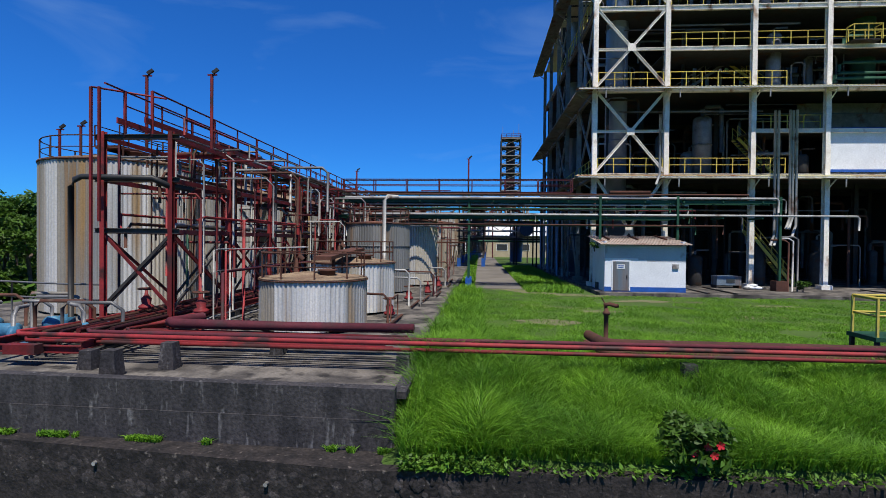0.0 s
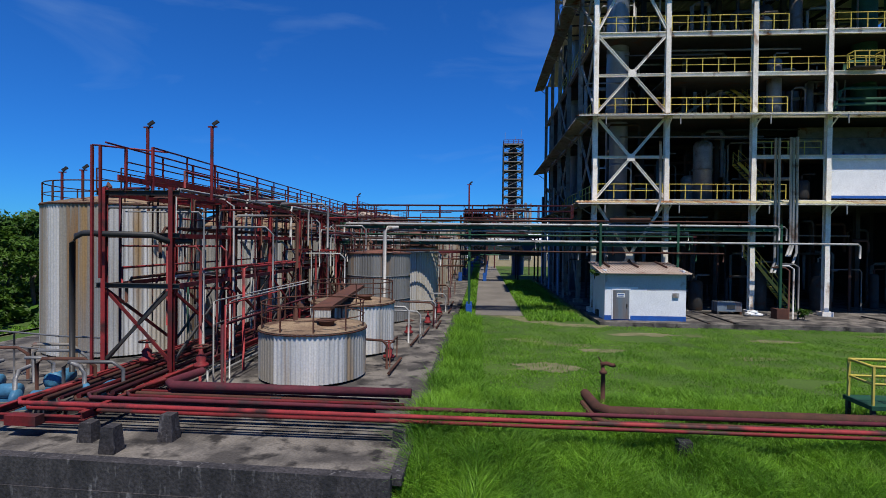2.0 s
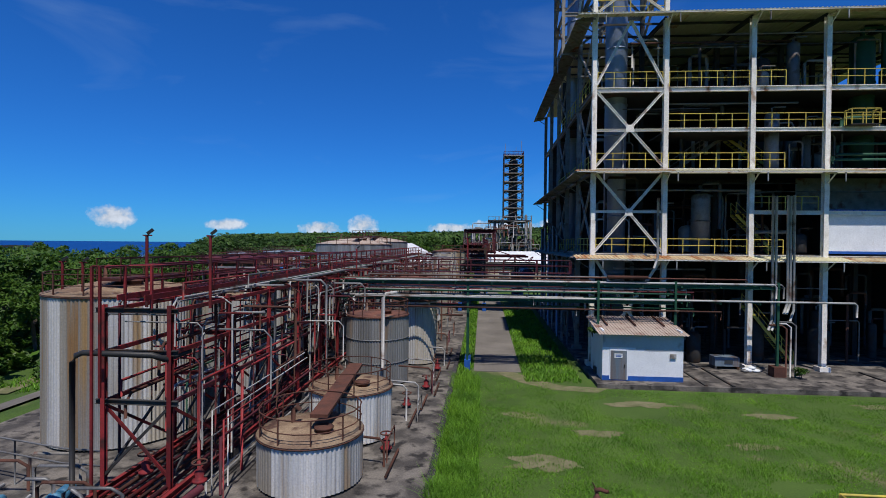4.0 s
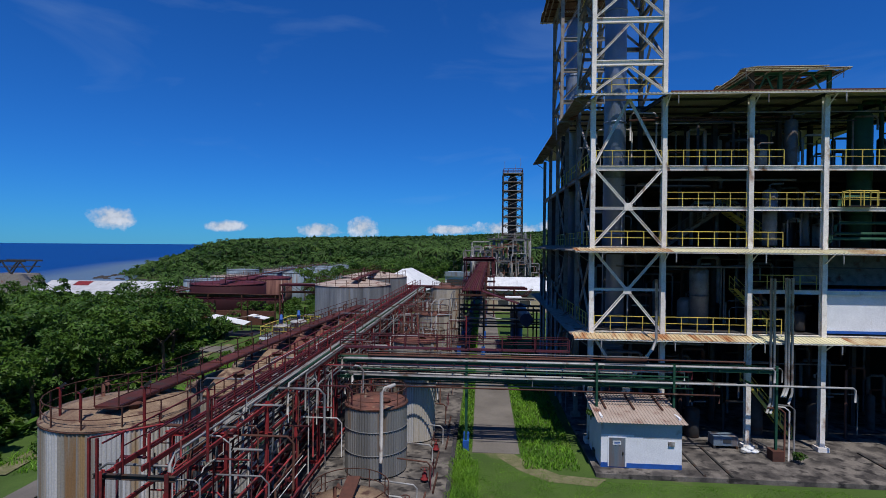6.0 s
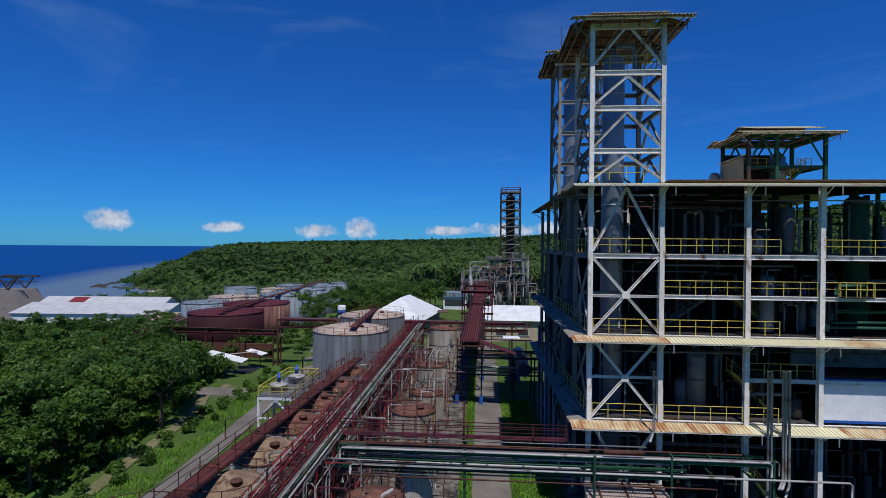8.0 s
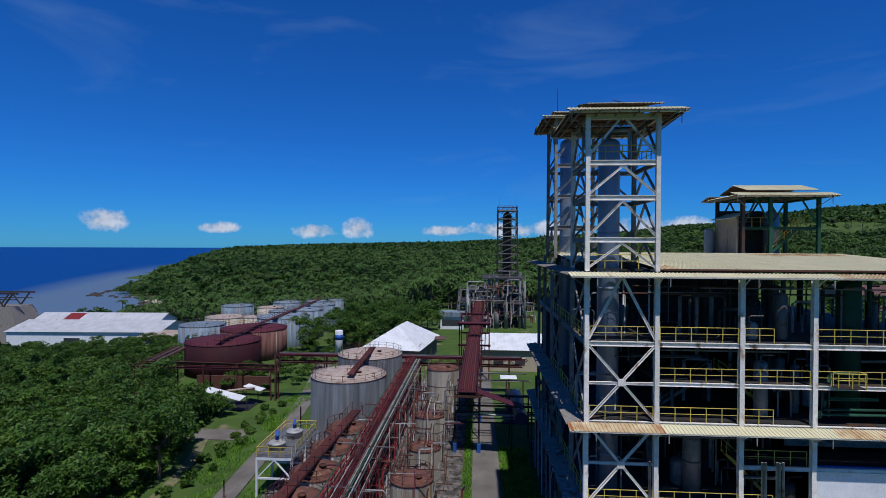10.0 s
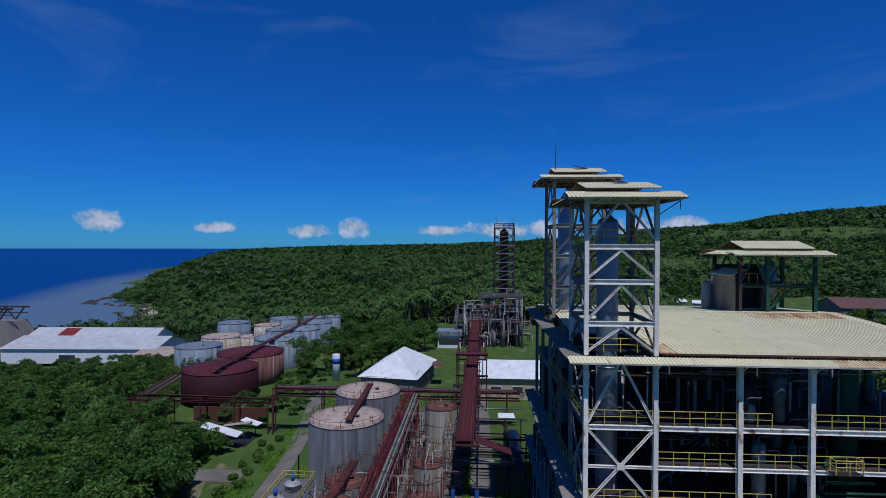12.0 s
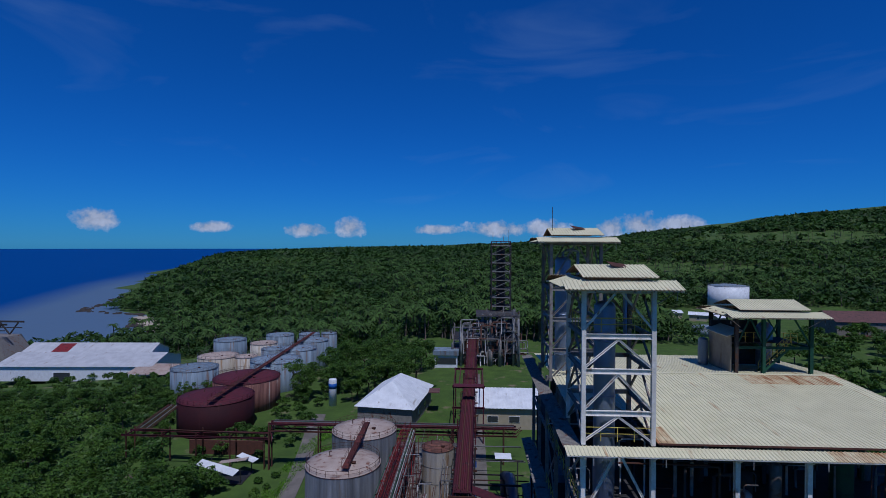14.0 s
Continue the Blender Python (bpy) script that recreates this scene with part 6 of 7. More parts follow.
def lattice_tower():
    t = thing("lattice_tower", 12.6, 201, 0.0, "tall dark rusty lattice column tower with antennas", "steel tower")
    x0, x1, y0, y1 = 7.8, 15.0, 196.6, 203.2
    for x in (x0, x1):
        for y in (y0, y1):
            bar("column", (x, y, 0), (x, y, 42.4), 0.4, 0.4, "steel_dark", t)
    zs = [i * 3.26 for i in range(14)]
    for a, b in zip(zs, zs[1:]):
        for p, q in (((x0, y0), (x1, y0)), ((x0, y0), (x0, y1)), ((x0, y1), (x1, y1)), ((x1, y0), (x1, y1))):
            bar("beam", (*p, b), (*q, b), 0.25, 0.35, "steel_side", t)
            bar("brace", (*p, a), (*q, b), 0.18, 0.18, "steel_side", t)
            bar("brace", (*q, a), (*p, b), 0.18, 0.18, "steel_dark", t)
        part("platform", Mesh().box(x0, y0, b, x1, y1, b + 0.08), "steel_dark", t)
    part("column_shell", Mesh().lathe([(1.7, 0), (1.7, 40.5), (1.0, 41.6), (0.05, 42.2)], 16, 11.4, 200), "steel_dark", t)
    railing(t, [(x0, y0, 42.4), (x1, y0, 42.4), (x1, y1, 42.4), (x0, y1, 42.4), (x0, y0, 42.4)], 1.6, "maroon", 1.8, 0.08)
    for x, h in ((8.4, 47.5), (14.4, 48.5), (12.4, 46)):
        bar("antenna", (x, 200, 42.4), (x, 200, h), 0.12, 0.12, "steel_side", t)


lattice_tower()

# ---- penthouse on the roof ----
def penthouse():
    p = thing("roof_penthouse", 34, 64, 28.2, "open green-framed penthouse with cream roof on the building", "penthouse")
    xs, ys = (30.1, 33.1, 38.3), (60.7, 67.0)
    for x in xs:
        for y in ys:
            bar("column", (x, y, 28.2), (x, y, 35.0), 0.36, 0.36, "green" if x > 31 else "steel_dark", p, "I")
    for y in ys:
        for z in (31.3, 34.8):
            bar("beam", (30.1, y, z), (38.3, y, z), 0.2, 0.3, "green", p, "I")
        for x0, x1 in ((30.1, 31.6), (33.1, 31.6), (33.1, 35.0), (38.3, 36.4)):
            bar("brace", (x0, y, 31.5), (x1, y, 34.7), 0.14, 0.16, "green", p)
    for x in xs:
        for z in (31.3, 34.8):
            bar("beam", (x, ys[0], z), (x, ys[1], z), 0.2, 0.3, "green", p, "I")
    for y in (62.3, 63.9, 65.5):
        bar("purlin", (29.2, y, 35.05), (39.2, y, 35.05), 0.1, 0.16, "steel_dark", p)
    part("floor", Mesh().box(30.2, 63.0, 31.4, 38.3, 67.0, 31.5), "steel_dark", p)
    railing(p, [(30.3, 63.0, 31.5), (34.2, 63.0, 31.5)], 1.1, gap=1.0)
    railing(p, [(36.6, 63.0, 31.5), (38.2, 63.0, 31.5)], 1.1, gap=0.8)
    for d in (0, 0.9):
        bar("stair_stringer", (33.4, 61.4 + d, 28.3), (36.6, 61.4 + d, 31.4), 0.1, 0.26, "green", p)
        railing(p, [(33.4, 61.4 + d, 28.3), (36.6, 61.4 + d, 31.4)], 1.0, gap=1.0)
    for i in range(1, 15):
        x, z = 33.4 + 3.2 * i / 15, 28.3 + 3.1 * i / 15
        bar("tread", (x, 61.4, z), (x, 62.3, z), 0.2, 0.04, "steel_dark", p)
    hipped_cap(p, 28.8, 59.0, 39.6, 68.6, 34.9, 0.45, False)
    part("hoist_drum", Mesh().lathe([(0.9, 28.3), (0.9, 33.0), (0.5, 33.5), (0.05, 33.7)], 18, 35.6, 65.2), "column_blue", p)
    part("side_wall", Mesh().box(29.7, 61.2, 28.1, 29.88, 66.6, 32.5), "wall_render", p, "stained grey rendered side wall")
    # dark sheet added to stand in for the dim inside of the penthouse
    part("rear_wall", Mesh().box(29.88, 66.5, 28.1, 35.5, 66.66, 33.6), "steel_dark", p, "added dark backing sheet for the shaded inside")
    part("lean_roof", Mesh().add([(29.2, 61.0, 32.5), (31.0, 61.0, 33.2), (31.0, 66.8, 33.2), (29.2, 66.8, 32.5), (29.2, 61.0, 32.42), (31.0, 61.0, 33.12), (31.0, 66.8, 33.12), (29.2, 66.8, 32.42)], [(0, 1, 2, 3), (7, 6, 5, 4), (0, 4, 5, 1), (1, 5, 6, 2), (2, 6, 7, 3), (3, 7, 4, 0)]), "roof_cream", p, "small lean roof over the side wall")
    box = thing("water_tank", 28.7, 66, 28.2, "small blue plastic tank beside the penthouse wall", "tank")
    part("shell", Mesh().lathe([(0.55, 28.1), (0.6, 28.3), (0.6, 31.0), (0.5, 31.3), (0.1, 31.45)], 18, 28.9, 66.4), "clad_blue", box)


penthouse()

# ---- things beyond on the landward side ----
zt = ground_height(161, 335)
tank(161, 335, 11.5, 16, "roof_white", "clad_blue", "large white storage tank before the hillside", "landward tanks", 1.2, sheets=False, z=zt, rail_mat="pipe_grey")
tank(112, 255, 6, 3.6, "clad_blue", "clad_blue", "low blue-white tank with domed roof", "landward tanks", 1.2, sheets=False, z=ground_height(112, 255), rail_mat="pipe_grey")
gable_house("landward_shed", 200, 262, 56, 22, 7, 11, ground_height(190, 255), -4, "steel_side", "shed_roof", "long shed with brown-red sheet roof")
for x, y, w in ((128, 300, 9), (140, 306, 7), (118, 308, 6), (134, 290, 5)):
    gable_house("small_shed", x, y, w, 6, 3.4, 4.8, ground_height(x, y), rng.random() * 60 - 30, "wall_cream", "roof_white", "small pale shed among the trees", windows=((0, 1.0, 1.4, 1.2),))
for i in range(6):
    x = 150 + i * 7
    pipe("yard_pipe", [(x, 236, 3), (x + 26, 240, 3 + 0.3 * i)], 0.3, "rust", None, "rusty pipework by the landward shed", "pipe", "landward pipes")

# thin pipes and fittings that crowd the rack and the yard between the tank rows
tr2 = random.Random(77)
for i in range(110):
    y = 18 + 62 * tr2.random() ** 1.3
    kind = i % 4
    mat = ("red", "maroon", "pipe_grey", "rust", "pipe_white", "red")[tr2.randrange(6)]
    word = {"red": "red", "maroon": "maroon", "pipe_grey": "grey", "rust": "rusty", "pipe_white": "pale"}[mat]
    if kind == 0:
        x, z = tr2.choice((-13.5, -12.9, -12.0, -11.3, -10.6)), tr2.uniform(3.8, 7.4)
        path = [(x, y, tr2.uniform(0.3, 2)), (x, y, z), (x + 0.15, y, z + 0.15), (x + tr2.uniform(0.8, 2.2), y, z + 0.15)]
    elif kind == 1:
        z = tr2.choice((3.3, 4.6, 5.1, 6.4, 6.7, 7.8))
        path = [(-13.4, y, z), (-10.5, y, z), (-10.3, y, z - 0.2), (-10.3, y, max(0.1, z - tr2.uniform(1, 5)))]
    elif kind == 2:
        x, z = tr2.uniform(-10.4, -8.9), tr2.choice((0.15, 0.3, 0.5, 2.2, 3.0, 4.2))
        path = [(x, y, 0.05), (x, y, z), (x + 0.1, y + 0.15, z + 0.05), (x, y + tr2.uniform(3, 12), z + 0.05)]
    else:
        x, z = tr2.uniform(-13.2, -10.9), tr2.choice((4.3, 4.9, 6.2, 7.9))
        path = [(x, y, z - 0.6), (x, y, z), (x, y + tr2.uniform(4, 16), z)]
    pipe("small_pipe", path, tr2.choice((0.028, 0.036, 0.05)), mat, None, "thin %s pipe crowding the rack" % word, "pipe", "small pipes")
for i in range(26):
    y = 22 + i * 2.6
    x = tr2.uniform(-9.6, -8.8) if i % 2 else tr2.uniform(-3.9, -2.6)
    z = tr2.uniform(0.9, 1.3)
    pipe("hand_rail", [(x, y, 0), (x, y, z), (x, y + 1.9, z), (x, y + 1.9, 0)], 0.025, ("rust", "maroon", "pipe_grey")[i % 3], None, "thin rusty hand rail in the tank yard", "rail", "yard hand rails")

for i in range(130):
    y = 42 + 56 * tr2.random()
    x = tr2.uniform(-10.2, -3.6)
    z = tr2.uniform(2.5, 8.2)
    mat = ("rust", "maroon", "rust", "pipe_grey", "pipe_white")[i % 5]
    word = {"maroon": "maroon", "pipe_grey": "grey", "rust": "rusty", "pipe_white": "pale"}[mat]
    if i % 2:
        path = [(x, y, 0.1), (x, y, z), (x + 0.15, y + 0.1, z + 0.15), (x + tr2.uniform(0.8, 3), y + 0.1, z + 0.15)]
    else:
        path = [(x, y, z - tr2.uniform(0.5, 3)), (x, y, z), (x, y + 0.2, z + 0.1), (x, y + tr2.uniform(2, 9), z + 0.1)]
    pipe("small_pipe", path, tr2.choice((0.04, 0.055, 0.07)), mat, None, "thin %s pipe among the second row of tanks" % word, "pipe", "second row pipes")

for i in range(16):
    y, z = 38.75 + 0.14 * i, (4.75, 5.55, 5.95, 6.25, 6.72, 7.05)[i % 6]
    x0, x1 = -10.5 + tr2.uniform(0, 3), tr2.uniform(4, 20)
    mat = ("rust", "pipe_grey", "green", "pipe_white", "maroon")[i % 5]
    word = {"maroon": "maroon", "pipe_grey": "grey", "rust": "rusty", "pipe_white": "pale", "green": "green"}[mat]
    pipe("bridge_pipe", [(x0, y, z - 0.5), (x0, y, z), (x1, y, z), (x1, y + 0.1, z - 0.6)], 0.042, mat, None, "thin %s pipe along the pipe bridge" % word, "pipe", "pipes on the bridge")


# ---- vegetation ----
rs = np.random.RandomState(11)


def quads(name, centre, size, tilt_up, mat, long=1.0, up_bias=None):
    """Many small leaf quads in one mesh: centres (n, 3), sizes (n), random turn."""
    n = len(centre)
    nrm = rs.normal(size=(n, 3))
    nrm[:, 2] = np.abs(nrm[:, 2]) + tilt_up
    if up_bias is not None:
        nrm += up_bias
    nrm /= np.linalg.norm(nrm, axis=1)[:, None]
    ref = rs.normal(size=(n, 3))
    u = np.cross(nrm, ref)
    u /= np.linalg.norm(u, axis=1)[:, None]
    w = np.cross(nrm, u)
    s = np.asarray(size)[:, None]
    a, b = u * s * long, w * s
    v = np.stack([centre - a, centre - b * 0.55, centre + a, centre + b * 0.55], 1).reshape(-1, 3)
    me = bpy.data.meshes.new(name)
    me.vertices.add(4 * n)
    me.vertices.foreach_set("co", v.astype(np.float32).ravel())
    me.loops.add(4 * n)
    me.loops.foreach_set("vertex_index", np.arange(4 * n, dtype=np.int32))
    me.polygons.add(n)
    me.polygons.foreach_set("loop_start", np.arange(0, 4 * n, 4, dtype=np.int32))
    me.materials.append(M[mat])
    me.update(calc_edges=True)
    return me


def crown_points(n, blobs):
    """Leaf places on the outsides of several overlapping blobs (x, y, z, radius)."""
    out, away = [], []
    per = n // len(blobs)
    for x, y, z, r in blobs:
        d = rs.normal(size=(per, 3))
        d /= np.linalg.norm(d, axis=1)[:, None]
        d[:, 2] = np.where(d[:, 2] < -0.45, -d[:, 2], d[:, 2])
        k = r * (0.72 + 0.36 * rs.rand(per, 1))
        out.append(np.array([x, y, z]) + d * k * np.array([1, 1, 0.72]))
        away.append(d)
    return np.concatenate(out), np.concatenate(away)


def tree_kind(seed, h, spread, leaves, leaf, low=False):
    """A broadleaf tree at the origin: trunk, limbs and a crown of leaf clumps."""
    r = random.Random(seed)
    if low:
        t = thing("bush", 0, 0, 0, "dense leafy bush overgrown with vines", "bush", "bushes round the yard")
    else:
        t = thing("tree", 0, 0, 0, "broadleaf tree with a dense uneven green crown", "tree", "wood beside the yard")
    tips = []
    trunk = Mesh()
    trunk.tube([(0, 0, -0.5), (0.1, 0.05, h * 0.2), (-0.1, 0.15, h * 0.42)], 0.22, 8)
    part("trunk", trunk, "bark", t)
    blobs = [(0, 0, h * 0.72, spread * 0.55)]
    for i in range(9):
        a = i * 2.4 + r.random()
        d = spread * (0.35 + 0.5 * r.random())
        z = h * (0.5 + 0.38 * r.random())
        p = (d * math.cos(a), d * math.sin(a), z)
        if i % 4 == 0 and not low:
            part("limb", Mesh().tube([(-0.1, 0.15, h * 0.38), (p[0] * 0.5, p[1] * 0.5, h * 0.5), p], 0.09, 6), "bark", t)
        for k in range(3):
            blobs.append((p[0] + r.uniform(-1, 1) * spread * 0.22, p[1] + r.uniform(-1, 1) * spread * 0.22, z + r.uniform(-0.1, 0.14) * h, spread * r.uniform(0.16, 0.3)))
    c, away = crown_points(leaves, blobs)
    part("crown", quads("crown", c, leaf * (0.6 + 0.8 * rs.rand(len(c))), 0.3, "leaf", 1.5, away * 0.8), "leaf", t)
    return t


KINDS = [tree_kind(1, 10.5, 5.2, 3300, 0.2), tree_kind(2, 12.0, 5.8, 3500, 0.21), tree_kind(3, 8.5, 4.4, 2900, 0.19), tree_kind(4, 11, 4.6, 3200, 0.2), tree_kind(5, 9, 6.0, 880, 0.48, True), tree_kind(6, 7.5, 5.6, 800, 0.5, True)]
SPOTS = []
tr = random.Random(21)


def scatter(x0, x1, y0, y1, gap, inside, lo=0.8, hi=1.1):
    y = y0
    while y < y1:
        x = x0 + tr.random() * gap
        while x < x1:
            px, py = x + tr.uniform(-0.4, 0.4) * gap, y + tr.uniform(-0.4, 0.4) * gap
            if inside(px, py):
                SPOTS.append((px, py, tr.uniform(lo, hi)))
            x += gap
        y += gap


TANK_SPOTS = [(x, y, r + 1.8) for x, y, r, top, tan in FAR_TANKS] + [(-62.3, 124.6, 10.6), (-62.4, 142.4, 10.6), (-38.3, 143, 3.5)]


def clear_of_tanks(x, y):
    return all(math.hypot(x - a, y - b) > r for a, b, r in TANK_SPOTS)


scatter(-112, -36, 38, 100, 6.4, lambda x, y: x < -37.5 - 0.26 * max(0, y - 50) and x > -1.25 * y and not (x > -80 and y > 85), 0.75, 1.08)
scatter(-50, -12, 146, 190, 7.0, lambda x, y: x > -52 + (y - 146) * 0.1 and not (-43 < x < -35 and y < 149) and x < -14 - (190 - y) * 0.05, 0.75, 1.1)
scatter(-175, -66, 105, 164, 8.6, lambda x, y: (x < -72 or y < 118) and x < -70 and y < 160, 0.36, 0.6)
scatter(42, 200, 90, 250, 12, lambda x, y: y * 0.6 < x < y * 0.9, 0.6, 0.95)
scatter(-140, -40, 92, 168, 8.0, lambda x, y: x < -70 and y < 160 or (x < -46 - 0.2 * (y - 92) and y < 100) or (-50 < x < -41 and y > 110 and y < 160), 0.3, 0.45)
scatter(-70, -35, 34, 98, 5.0, lambda x, y: -48 - 0.26 * max(0, y - 50) < x < -40.6 - 0.2 * max(0, y - 56), 0.26, 0.5)
scatter(-60, -40, 100, 116, 6.5, lambda x, y: clear_of_tanks(x, y) and not (-53 < x < -41 and y < 102), 0.2, 0.34)
scatter(-70, -45, 228, 245, 8, lambda x, y: True, 0.7, 0.9)
scatter(-215, -75, 166, 212, 9.5, lambda x, y: x < -104 and y < 206, 0.34, 0.48)
scatter(-112, -52, 150, 224, 8.0, clear_of_tanks, 0.32, 0.48)
scatter(-76, -40, 106, 158, 5.5, lambda x, y: clear_of_tanks(x, y) and (x < -47 and y > 128 or x < -66 or -36 > x > -50 and 112 < y < 158), 0.22, 0.36)
for p in ((-50.5, 112, 0.62), (-47, 115, 0.5), (-22, 137, 0.45), (-33.5, 146, 0.55)):
    SPOTS.append(p)
first = {}
for i, (x, y, s) in enumerate(SPOTS):
    k = KINDS[tr.randrange(4) if s > 0.5 and x < 40 else 4 + tr.randrange(2)]
    m = pose(x, y, ground_height(x, y) - 0.1, 0, 0, tr.random() * 360)
    if k.name not in first:
        first[k.name] = True
        k.matrix_basis = m
        k.scale = (s, s, s)
        continue
    c = copy_thing(k, m)
    c.scale = (s, s, s)


def forest():
    """The far wood: thousands of small crowns of leaf quads over the hills."""
    cs, ss, ups = [], [], []
    r = 232.0
    while r < 1680:
        step = 2.6 + r * 0.0085
        a = -0.90
        while a < 0.98:
            px, py = r * math.sin(a), r * math.cos(a)
            px += rs.uniform(-0.5, 0.5) * step
            py += rs.uniform(-0.5, 0.5) * step
            a += step / r
            if py < 226 or (-30 < px < 40 and py < 238) or land(px, py) < 12:
                continue
            if 100 < px < 235 and py < 345 or -240 < px < -112 and py < 250:
                continue
            bare = noise.noise((px * 0.006 + 5, py * 0.004, 2.0))
            if px > 180 and py > 500 and bare > 0.02 and rs.rand() < 0.96:
                continue
            h = rs.uniform(4, 10) if r < 700 else rs.uniform(5, 9)
            rad = rs.uniform(0.62, 1.0) * step * 0.85
            z = ground_height(px, py)
            n = 44 if r < 420 else 26 if r < 800 else 12
            d = rs.normal(size=(n, 3))
            d /= np.linalg.norm(d, axis=1)[:, None]
            d[:, 2] = np.abs(d[:, 2]) * 1.0 - 0.25
            cs.append(np.array([px, py, z + h * 0.55]) + d * np.array([rad, rad, h * 0.5]))
            ss.append(np.full(n, rad * (0.25 if r < 420 else 0.34 if r < 800 else 0.55)))
            ups.append(d)
        r += step
    c, s, u = np.concatenate(cs), np.concatenate(ss), np.concatenate(ups)
    single("forest", quads("forest", c, s * (0.6 + 0.7 * rs.rand(len(s))), 0.4, "leaf_dark", 1.3, u), "leaf_dark", "dense green tropical wood over the far hills", "forest", kind="stuff")


forest()


def palms():
    v, f = [], []
    tv = Mesh()
    r = random.Random(5)
    count = 0
    while count < 1900:
        a, d = r.uniform(-0.62, 0.75), 232 + 640 * r.random() ** 1.35
        x, y = d * math.sin(a), d * math.cos(a)
        if land(x, y) < 14 or (100 < x < 235 and y < 345) or (-240 < x < -112 and y < 250) or y < 228:
            continue
        count += 1
        z = ground_height(x, y)
        h = r.uniform(9, 14)
        lx, ly = r.uniform(-1.5, 1.5), r.uniform(-1.5, 1.5)
        tv.tube([(x, y, z), (x + lx * 0.4, y + ly * 0.4, z + h * 0.5), (x + lx, y + ly, z + h)], 0.2, 5)
        for k in range(12):
            b = k * 0.524 + r.random() * 0.4
            rise = r.uniform(-0.3, 0.9)
            ln = r.uniform(3.2, 4.4)
            dx, dy = math.cos(b), math.sin(b)
            base = len(v)
            for u in (0, 0.35, 0.7, 1.0):
                px, py = x + lx + dx * ln * u * 0.92, y + ly + dy * ln * u * 0.92
                pz = z + h + ln * (rise * u - (0.6 + rise * 0.5) * u * u)
                w = (0.15, 0.62, 0.5, 0.05)[(0, 0.35, 0.7, 1.0).index(u)]
                v.extend([(px - dy * w, py + dx * w, pz - w * 0.45), (px, py, pz), (px + dy * w, py - dx * w, pz - w * 0.45)])
            for q in range(3):
                o = base + q * 3
                f.extend([(o, o + 1, o + 4, o + 3), (o + 1, o + 2, o + 5, o + 4)])
    single("palm_trunks", tv, "bark", "slender grey palm trunks in the wood", "palm trunks", kind="stuff")
    single("palm_crowns", Mesh().add(v, f), "palm", "coconut palm crowns standing over the wood", "palms", kind="stuff")


palms()


def blades(name, pts, height, width, mat, label):
    n = len(pts)
    a = rs.rand(n) * 6.283
    lean = rs.normal(size=(n, 2)) * 0.5
    h = np.asarray(height) * (0.55 + 0.7 * rs.rand(n))
    ux, uy = np.cos(a) * width, np.sin(a) * width
    b = np.asarray(pts)
    v = np.empty((n, 5, 3))
    v[:, 0] = b + np.stack([-ux, -uy, np.zeros(n)], 1)
    v[:, 1] = b + np.stack([ux, uy, np.zeros(n)], 1)
    mid = b + np.stack([lean[:, 0] * h * 0.4, lean[:, 1] * h * 0.4, h * 0.6], 1)
    v[:, 2] = mid + np.stack([ux, uy, np.zeros(n)], 1) * 0.8
    v[:, 3] = mid - np.stack([ux, uy, np.zeros(n)], 1) * 0.8
    v[:, 4] = b + np.stack([lean[:, 0] * h * 1.3, lean[:, 1] * h * 1.3, h * 0.95], 1)
    me = bpy.data.meshes.new(name)
    me.vertices.add(5 * n)
    me.vertices.foreach_set("co", v.astype(np.float32).ravel())
    loop = (np.arange(n)[:, None] * 5 + np.array([0, 1, 2, 3, 3, 2, 4])).astype(np.int32)
    me.loops.add(7 * n)
    me.loops.foreach_set("vertex_index", loop.ravel())
    me.polygons.add(2 * n)
    me.polygons.foreach_set("loop_start", (np.arange(n)[:, None] * 7 + np.array([0, 4])).astype(np.int32).ravel())
    me.materials.append(M[mat])
    me.update(calc_edges=True)
    single(name, me, mat, label, "grass", kind="stuff")


